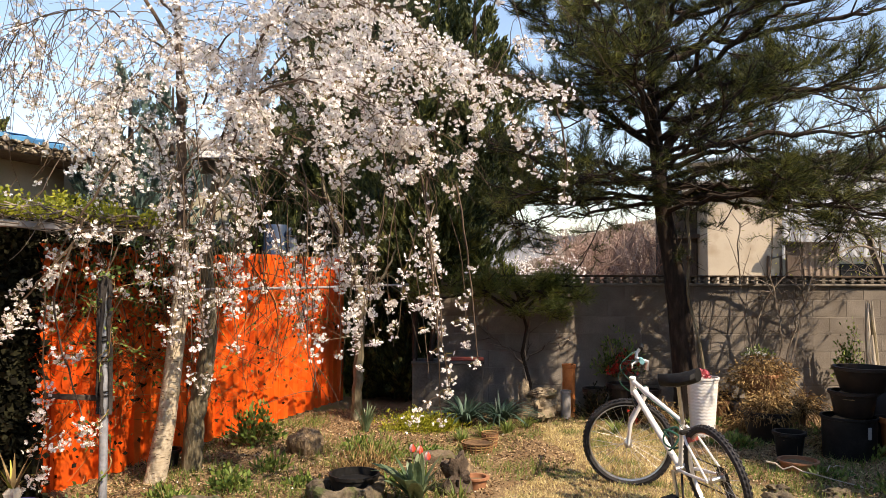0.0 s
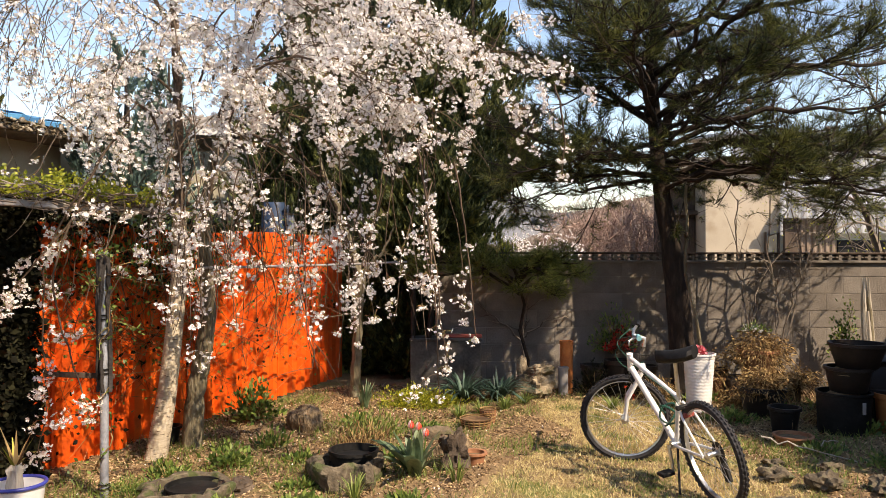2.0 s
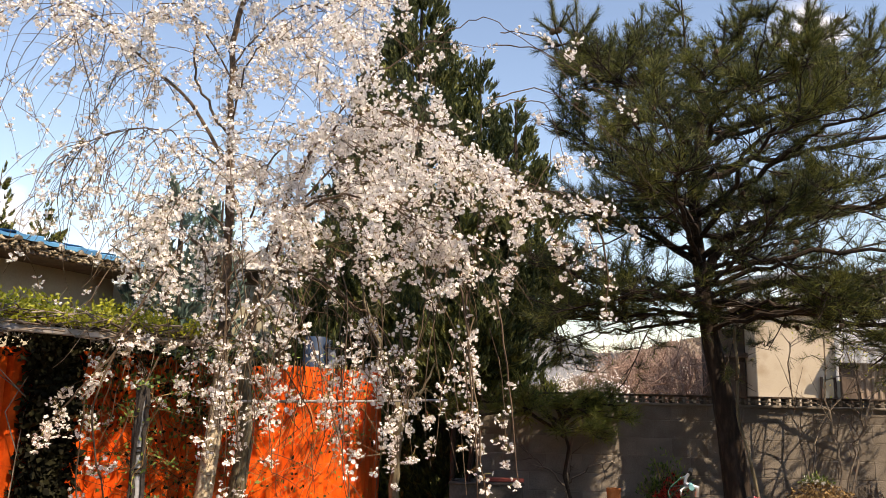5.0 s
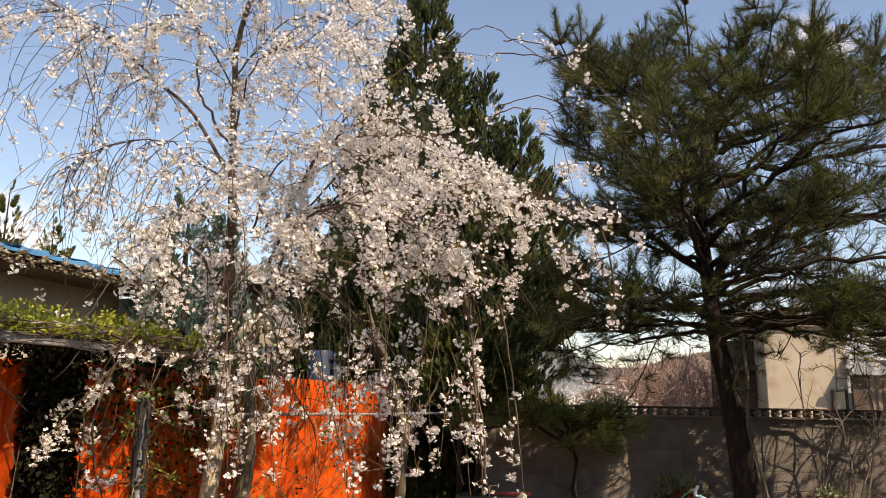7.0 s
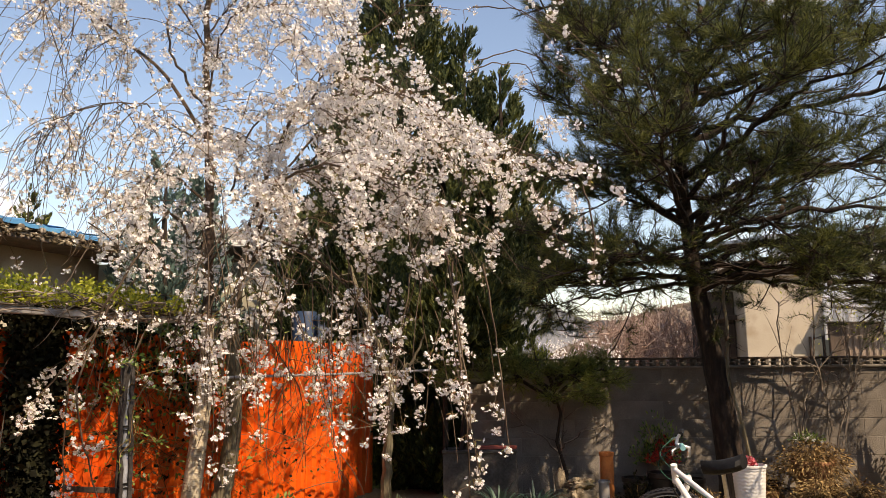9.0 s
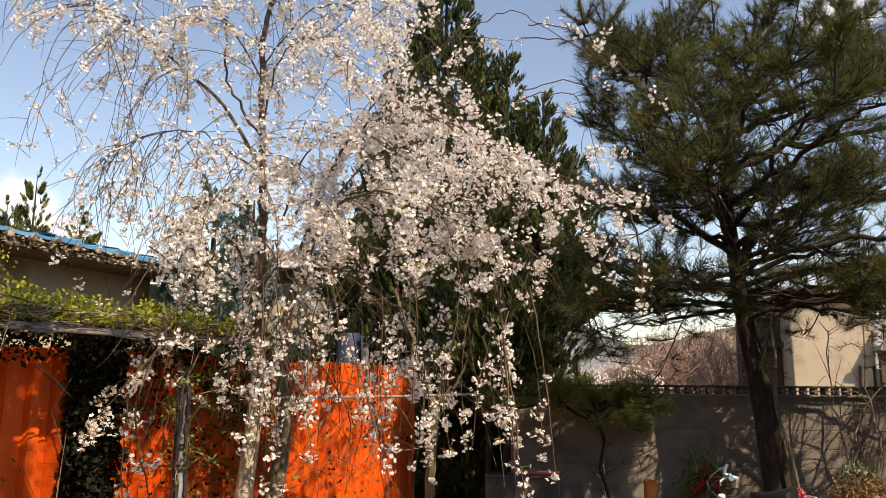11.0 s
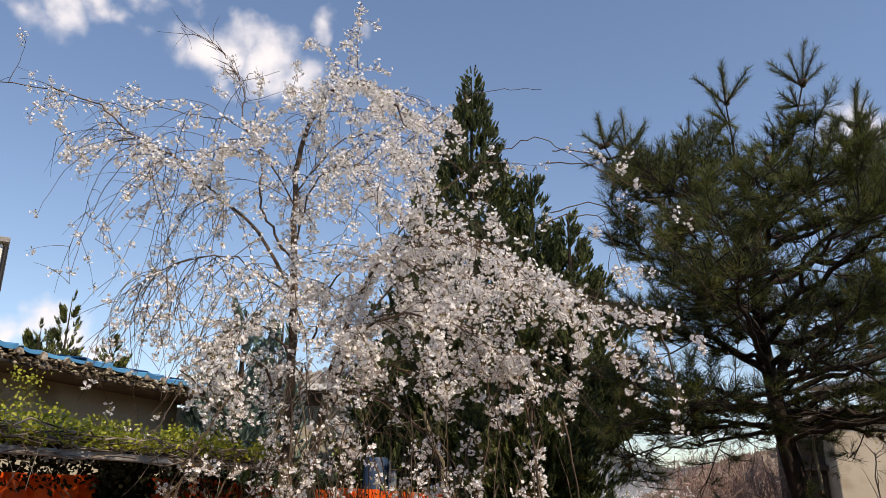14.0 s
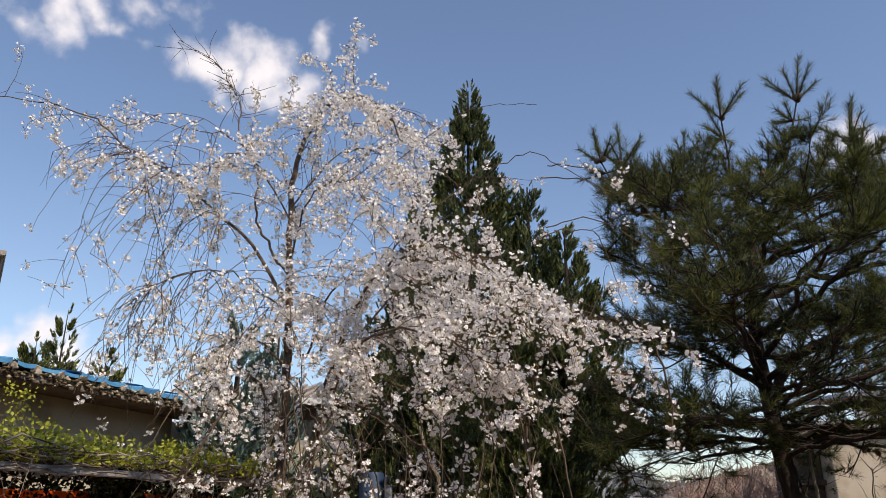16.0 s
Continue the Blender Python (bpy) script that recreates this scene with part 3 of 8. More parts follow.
# ---------------------------------------------------------------- buildings beyond the fence
def left_house():
    """A low plastered house with old tiled eaves, parallel to the fence."""
    h = thing("tiled_house", "low beige plastered house with blue tiled eaves", "house")
    a, b = Vector((-6.85, 4.6, 0)), Vector((-5.03, 11.2, 0))
    u = (b - a).normalized()
    out = Vector((u.y, -u.x, 0))
    L = (b - a).length
    rot = Matrix.Rotation(math.atan2(u.y, u.x), 4, "Z")
    mid = (a + b) / 2
    part("wall", Shape().box(mid - out * 0.75 + Vector((0, 0, 1.6)), (L + 0.1, 0.22, 3.2), 0.01, rot), MAT["beige"], h)
    part("gable", Shape().box(b - out * 2.8 + Vector((0, 0, 1.6)), (0.22, 4.0, 3.2), 0.01, rot), MAT["beige"], h)
    part("soffit", Shape().box(mid - out * 0.36 + Vector((0, 0, 3.16)), (L + 0.5, 0.72, 0.05), 0.01, rot), MAT["dark_wood"], h, "dark timber eaves boards")
    # sloping tiled roof
    e0, e1 = a - u * 0.2 + Vector((0, 0, 3.24)), b + u * 0.3 + Vector((0, 0, 3.24))
    r0, r1 = e0 - out * 3.2 + Vector((0, 0, 0.5)), e1 - out * 3.2 + Vector((0, 0, 0.5))
    s = Shape()
    V = [e0, e1, r1, r0]
    V = V + [p - Vector((0, 0, 0.08)) for p in V]
    s.add(V, [(0, 1, 2, 3), (7, 6, 5, 4), (0, 4, 5, 1), (1, 5, 6, 2), (2, 6, 7, 3), (3, 7, 4, 0)])
    roof = part("roof", s, MAT["tile_end"], h, "crusty roof edge under blue painted tiles", False)
    n = 22
    pan = Shape()
    V, F = [], []
    for i in range(9):
        t = -1 + 2 * i / 8
        for j, d in enumerate((0.0, 0.5)):
            p = Vector((t * 0.168, -d, 0.03 * t * t + d * 0.16))
            V.append(p)
            V.append(p + Vector((0, 0, 0.06)))
    for i in range(8):
        q = i * 4
        F += [(q, q + 4, q + 6, q + 2), (q + 1, q + 3, q + 7, q + 5), (q, q + 1, q + 5, q + 4), (q + 2, q + 6, q + 7, q + 3)]
    pan.add(V, F)
    pm = pan.mesh("tile", MAT["blue_tile"])
    end = Shape()
    end.tube([(0, 0.03, 0.0), (0, 0.022, 0.0), (0, -0.02, 0.01), (0, -0.5, 0.09)], [0.03, 0.05, 0.056, 0.052], 9)
    em = end.mesh("tile_end", MAT["tile_end"])
    rng = random.Random(8)
    for i in range(n):
        p = e0.lerp(e1, (i + 0.5) / n) + Vector((0, 0, 0.045)) + out * 0.02
        for kind_name, me, off in (("tile", pm, 0.0), ("tile_end", em, 0.5)):
            ob = part(kind_name, me, None, roof)
            ob.matrix_world = Matrix.Translation(p + u * off * L / n + Vector((0, 0, rng.uniform(-0.012, 0.012)))) @ Matrix(
                ((u.x, out.x, 0, 0), (u.y, out.y, 0, 0), (0, 0, 1, 0), (0, 0, 0, 1))) @ Matrix.Rotation(rng.uniform(-0.12, 0.12), 4, "Z") @ Matrix.Diagonal((rng.uniform(0.75, 1.2), 1, rng.uniform(0.7, 1.2), 1))
    clod = np.array([(1, 0, 0), (-1, 0, 0), (0, 1, 0), (0, -1, 0), (0, 0, 1), (0, 0, -1)], float)
    face = np.array([(0, 2, 4), (2, 1, 4), (1, 3, 4), (3, 0, 4), (2, 0, 5), (1, 2, 5), (3, 1, 5), (0, 3, 5)])
    r = np.random.default_rng(12)
    V, T = [], []
    for i in range(420):
        c = np.array(e0.lerp(e1, r.random()) + out * r.uniform(-0.01, 0.05)) + [0, 0, r.uniform(-0.09, 0.035)]
        V.append(c + clod * r.uniform(0.012, 0.045, (6, 1)) * [1.3, 1.3, 0.7] + r.normal(0, 0.006, (6, 3)))
        T.append(face + 6 * i)
    tagged(part("crust", tri_mesh("crust", np.concatenate(V), np.concatenate(T), MAT["crust"]), None, roof, "crumbling mossy plaster along the eaves"), kind="stuff")
    return h


left_house()


# plain unseen walls, added behind and beside the walk to cut the sky's light
solid("wall_house", Shape().box((1.0, -4.6, 2.4), (16.4, 0.24, 4.9), 0.01), MAT["closing"], "unseen plain dull brown wall added behind to cut the sky light", kind="structure")
solid("wall_side", Shape().box((7.32, 2.2, 1.7), (0.24, 13.36, 3.5), 0.01), MAT["closing"], "unseen plain dull brown wall added at the side to cut the sky light", kind="structure")


def annex():
    h = thing("annex", "low annex with a shallow grey tiled roof", "building")
    part("wall", Shape().box((-4.6, 13.6, 1.6), (3.6, 2.6, 3.2), 0.01), MAT["beige"], h)
    s = Shape()
    V = [(-6.4, 12.0, 3.42), (-2.6, 12.0, 3.5), (-2.6, 13.6, 4.0), (-6.4, 13.6, 3.95), (-2.6, 15.3, 3.4), (-6.4, 15.3, 3.35)]
    V = V + [(x, y, z - 0.08) for x, y, z in V]
    s.add(V, [(0, 1, 2, 3), (3, 2, 4, 5), (6, 9, 8, 7), (9, 11, 10, 8), (0, 6, 7, 1), (4, 10, 11, 5), (1, 7, 8, 2), (2, 8, 10, 4), (0, 3, 9, 6), (3, 5, 11, 9)])
    roof = part("roof", s, MAT["roof_grey"], h, smooth=False)
    for i in range(20):
        x = -6.3 + i * 0.19
        part("batten", Shape().tube([(x, 11.98, 3.45 + i * 0.004), (x, 13.6, 4.0)], 0.03, 5), MAT["roof_grey"], roof)
    part("fascia", Shape().box((-4.5, 11.97, 3.46), (3.9, 0.04, 0.10), 0.006), MAT["white_wall"], roof, "white fascia board")


annex()


def tall_house():
    h = thing("white_house", "white rendered upper storey with a tall window", "house")
    m = Matrix.Rotation(radians(38), 4, "Z")
    c = Vector((-15.85, 16.2, 0))
    part("wall", Shape().box(c + Vector((0, 0, 3.75)), (4.6, 5.0, 7.5), 0.02, m), MAT["white_wall"], h)
    part("parapet", Shape().box(c + Vector((0, 0, 7.56)), (4.85, 5.25, 0.14), 0.02, m), MAT["roof_grey"], h)
    part("plinth", Shape().box(c + Vector((0, 0, 5.22)), (4.7, 5.1, 0.26), 0.02, m), MAT["roof_grey"], h, "dark grey band above the lower roof")
    for lx in (-1.0, 1.35):
        wdw = part("window", Shape().box(c + m @ Vector((lx, -2.52, 6.93)), (1.0, 0.08, 1.1), 0.01, m), MAT["glass"], h)
        for dx in (-0.5, 0, 0.42, 0.5):
            part("frame", Shape().box(c + m @ Vector((lx + dx, -2.57, 6.93)), (0.05, 0.06, 1.14), 0.008, m), MAT["white_paint"], wdw)
        part("frame", Shape().box(c + m @ Vector((lx, -2.565, 7.1)), (1.0, 0.05, 0.05), 0.008, m), MAT["white_paint"], wdw)
        part("sill", Shape().box(c + m @ Vector((lx + 0.05, -2.6, 6.33)), (1.2, 0.2, 0.12), 0.008, m), MAT["grey_pipe"], wdw)
    for lx in (-1.2, 0.9):
        wdw = part("window", Shape().box(c + m @ Vector((2.32, lx, 6.45)), (0.08, 1.0, 1.5), 0.01, m), MAT["glass"], h)
        for dx in (-0.5, 0, 0.5):
            part("frame", Shape().box(c + m @ Vector((2.37, lx + dx, 6.45)), (0.06, 0.06, 1.56), 0.008, m), MAT["white_paint"], wdw)
    p = c + m @ Vector((2.36, -2.56, 0))
    part("drainpipe", Shape().tube([p, p + Vector((0, 0, 7.4))], 0.05, 8), MAT["dark_metal"], h)


tall_house()


def ribbed(a, b, z0, z1, pitch, depth):
    """An upright ribbed sheet from a to b."""
    a, b = Vector(a), Vector(b)
    u = (b - a).normalized()
    o = Vector((u.y, -u.x, 0))
    n = max(2, int((b - a).length / pitch))
    V, F = [], []
    for i in range(n * 4 + 1):
        p = a.lerp(b, i / (n * 4)) + o * (depth if i % 4 in (1, 2) else 0)
        V += [(p.x, p.y, z0), (p.x, p.y, z1), (p.x - o.x * 0.01, p.y - o.y * 0.01, z0), (p.x - o.x * 0.01, p.y - o.y * 0.01, z1)]
    for i in range(n * 4):
        q = i * 4
        F += [(q, q + 4, q + 5, q + 1), (q + 2, q + 3, q + 7, q + 6), (q + 1, q + 5, q + 7, q + 3)]
    return Shape().add(V, F)


def right_house():
    h = thing("cream_house", "cream rendered house with a grey gabled roof", "house")
    part("wall", Shape().box((6.34, 17.0, 1.65), (1.58, 2.0, 3.3), 0.02), MAT["cream"], h)
    # the dark timber colour puts shade on this brown wall
    part("recess", Shape().box((5.26, 17.2, 1.5), (0.58, 1.2, 3.0), 0.02), MAT["dark_wood"], h, "brown side wall coloured dark for its shade")
    part("door", Shape().box((5.25, 16.58, 1.15), (0.55, 0.06, 2.3), 0.01), MAT["dark_wood"], h)
    part("beam", Shape().box((5.2, 16.5, 2.44), (0.7, 0.1, 0.10), 0.01), MAT["dark_wood"], h)
    s = Shape()
    V = [(5.0, 15.9, 3.25), (7.3, 15.9, 3.25), (7.3, 17, 3.6), (5.0, 17, 3.6), (7.3, 18.2, 3.25), (5.0, 18.2, 3.25)]
    V = V + [(x, y, z + 0.1) for x, y, z in V]
    s.add(V, [(0, 3, 2, 1), (3, 5, 4, 2), (6, 7, 8, 9), (9, 8, 10, 11), (0, 1, 7, 6), (5, 11, 10, 4), (1, 2, 8, 7), (2, 4, 10, 8), (0, 6, 9, 3), (3, 9, 11, 5)])
    part("roof", s, MAT["roof_grey"], h, smooth=False)
    w = part("window", Shape().box((6.93, 15.97, 1.75), (0.24, 0.06, 0.45), 0.01), MAT["glass"], h)
    for x in (6.80, 7.06):
        part("frame", Shape().box((x, 15.94, 1.75), (0.04, 0.06, 0.52), 0.006), MAT["dark_wood"], w)
    shed = thing("lean_to_shed", "brown ribbed shed under a whitish sheet roof", "shed")
    part("wall", ribbed((7.2, 15.9, 0), (8.25, 15.9, 0), 0, 2.3, 0.12, 0.03), MAT["brown_sheet"], shed, smooth=False)
    part("post", Shape().box((7.25, 15.8, 1.15), (0.28, 0.1, 2.3), 0.01), MAT["dark_wood"], shed)
    part("side_wall", Shape().box((10.4, 17.5, 1.0), (4.4, 3.0, 2.0), 0.01), MAT["beige"], shed)
    # black panel on the wall in place of an opening's shaded inside
    part("dark_opening", Shape().box((9.0, 15.96, 1.45), (1.4, 0.06, 0.8), 0.01), MAT["black_plastic"], shed)
    for i in range(10):
        x = 7.15 + i * 0.62
        s = Shape()
        V = [(x, 15.5 + 0.02 * (i % 2), 2.62 - 0.028 * i), (x + 0.64, 15.5 + 0.02 * (i % 2), 2.6 - 0.028 * i), (x + 0.64, 20, 3.75), (x, 20, 3.75)]
        V = V + [(a, b, c + 0.02 + 0.012 * (i % 2)) for a, b, c in V]
        s.add(V, [(0, 3, 2, 1), (4, 5, 6, 7), (0, 1, 5, 4), (1, 2, 6, 5), (2, 3, 7, 6), (3, 0, 4, 7)])
        part("roof_sheet", s, MAT["roof_white"], shed, smooth=False)
    part("gutter", Shape().tube([(7.1, 15.45, 2.6), (9.9, 15.45, 2.44), (13.0, 15.45, 2.3)], 0.06, 8), MAT["galv"], shed)
    far = thing("grey_barn", "pale grey ribbed barn behind the shed", "barn")
    part("wall", ribbed((9.2, 24, 0), (17, 24, 0), 0, 5.4, 0.35, 0.04), MAT["roof_white"], far, smooth=False)
    part("roof", Shape().box((13.1, 27, 5.6), (8.4, 6.6, 0.12), 0.02, Matrix.Rotation(radians(6), 4, "X")), MAT["galv"], far)


right_house()


def frame_shelter():
    t = thing("pipe_shelter", "white pipe frame with pale sheets beyond the wall", "shelter")
    for x in (6.32, 7.1):
        part("post", Shape().tube([(x, 25, 0), (x, 25, 2.45)], 0.04, 6), MAT["white_paint"], t)
    part("roof", Shape().tube([(6.3, 25, 2.4), (6.7, 25, 2.5), (7.12, 25, 2.4)], 0.03, 6), MAT["white_paint"], t)
    part("sheet", Shape().box((6.75, 25.05, 1.5), (0.9, 0.04, 0.5), 0.005), MAT["paper"], t)
    part("table", Shape().box((6.7, 25.3, 1.75), (0.6, 0.5, 0.3), 0.01), MAT["blue_plastic"], t)


frame_shelter()

# ---------------------------------------------------------------- the weeping cherry
def twig_mesh(lines, r0, r1, mat, name):
    """Many thin drooping twigs as three-sided tubes in one mesh."""
    Vs, Ts, n = [], [], 0
    ang = np.arange(3) * 2 * math.pi / 3
    for P, k in lines:
        P = np.asarray(P)
        m = len(P)
        if m < 2:
            continue
        d = unit(np.gradient(P, axis=0))
        a = unit(np.cross(d, [0.3, 0.8, 0.5]))
        b = np.cross(d, a)
        r = (r0 + (r1 - r0) * np.linspace(0, 1, m))[:, None, None] * k
        V = P[:, None] + (a[:, None] * np.cos(ang)[None, :, None] + b[:, None] * np.sin(ang)[None, :, None]) * r
        i = (np.arange(m - 1)[:, None] * 3 + np.arange(3)[None]).ravel()
        j = (np.arange(m - 1)[:, None] * 3 + (np.arange(3)[None] + 1) % 3).ravel()
        T = np.concatenate([np.stack([i, j, j + 3], 1), np.stack([i, j + 3, i + 3], 1)]) + n
        Vs.append(V.reshape(-1, 3))
        Ts.append(T)
        n += m * 3
    return tri_mesh(name, np.concatenate(Vs), np.concatenate(Ts), mat)


def droop(p, d, length, gravity, rng, steps=9, wobble=0.10, floor=0.12):
    """A twig that leaves p along d and bends down under its own weight."""
    p, d = np.array(p, float), np.array(d, float)
    d /= np.linalg.norm(d)
    out, st = [p.copy()], length / steps
    for i in range(steps):
        d = d + np.array([0, 0, -gravity * st]) + rng.normal(0, wobble * st ** 0.5, 3) * np.array([1, 1, 0.6])
        d /= np.linalg.norm(d)
        p = p + d * st
        if p[2] < floor:
            break
        out.append(p.copy())
    return np.array(out)


def along(line, t):
    i = min(int(t * (len(line) - 1)), len(line) - 2)
    f = t * (len(line) - 1) - i
    return line[i] * (1 - f) + line[i + 1] * f, line[i + 1] - line[i]


def blossoms(C, rng):
    """Clusters of five-petalled flowers hanging at the points C."""
    n_fl = rng.integers(4, 11, len(C))
    idx = np.repeat(np.arange(len(C)), n_fl)
    n = len(idx)
    off = unit(rng.normal(size=(n, 3)) + [0, 0, -0.75])
    ctr = C[idx] + off * rng.uniform(0.016, 0.058, (n, 1))
    axis = unit(off + rng.normal(0, 0.45, (n, 3)) + [0, -0.1, -0.35])
    a = unit(np.cross(axis, rng.normal(size=(n, 3))))
    b = np.cross(axis, a)
    R = rng.uniform(0.0145, 0.0200, (n, 1))
    cup = rng.uniform(0.2, 1.0, (n, 1))
    V = []
    for k in range(5):
        t = 2 * math.pi * k / 5
        u, w = a * math.cos(t) + b * math.sin(t), -a * math.sin(t) + b * math.cos(t)
        V += [ctr, ctr + (u * 0.62 + w * 0.40) * R + axis * R * cup * 0.45, ctr + u * R * (1.05 - 0.25 * cup) + axis * R * cup,
              ctr + (u * 0.62 - w * 0.40) * R + axis * R * cup * 0.45]
    V = np.stack(V, 1).reshape(-1, 3)
    q = np.arange(n * 5)[:, None] * 4
    T = np.concatenate([q + [[0, 1, 2]], q + [[0, 2, 3]]], 1).reshape(-1, 3)
    # stalks and calyxes
    S, TS = blades(ctr - axis * R * 0.3, C[idx] - ctr, np.linalg.norm(C[idx] - ctr, axis=1) + 0.012, 0.004, rng)
    return (V, T), (S, TS)


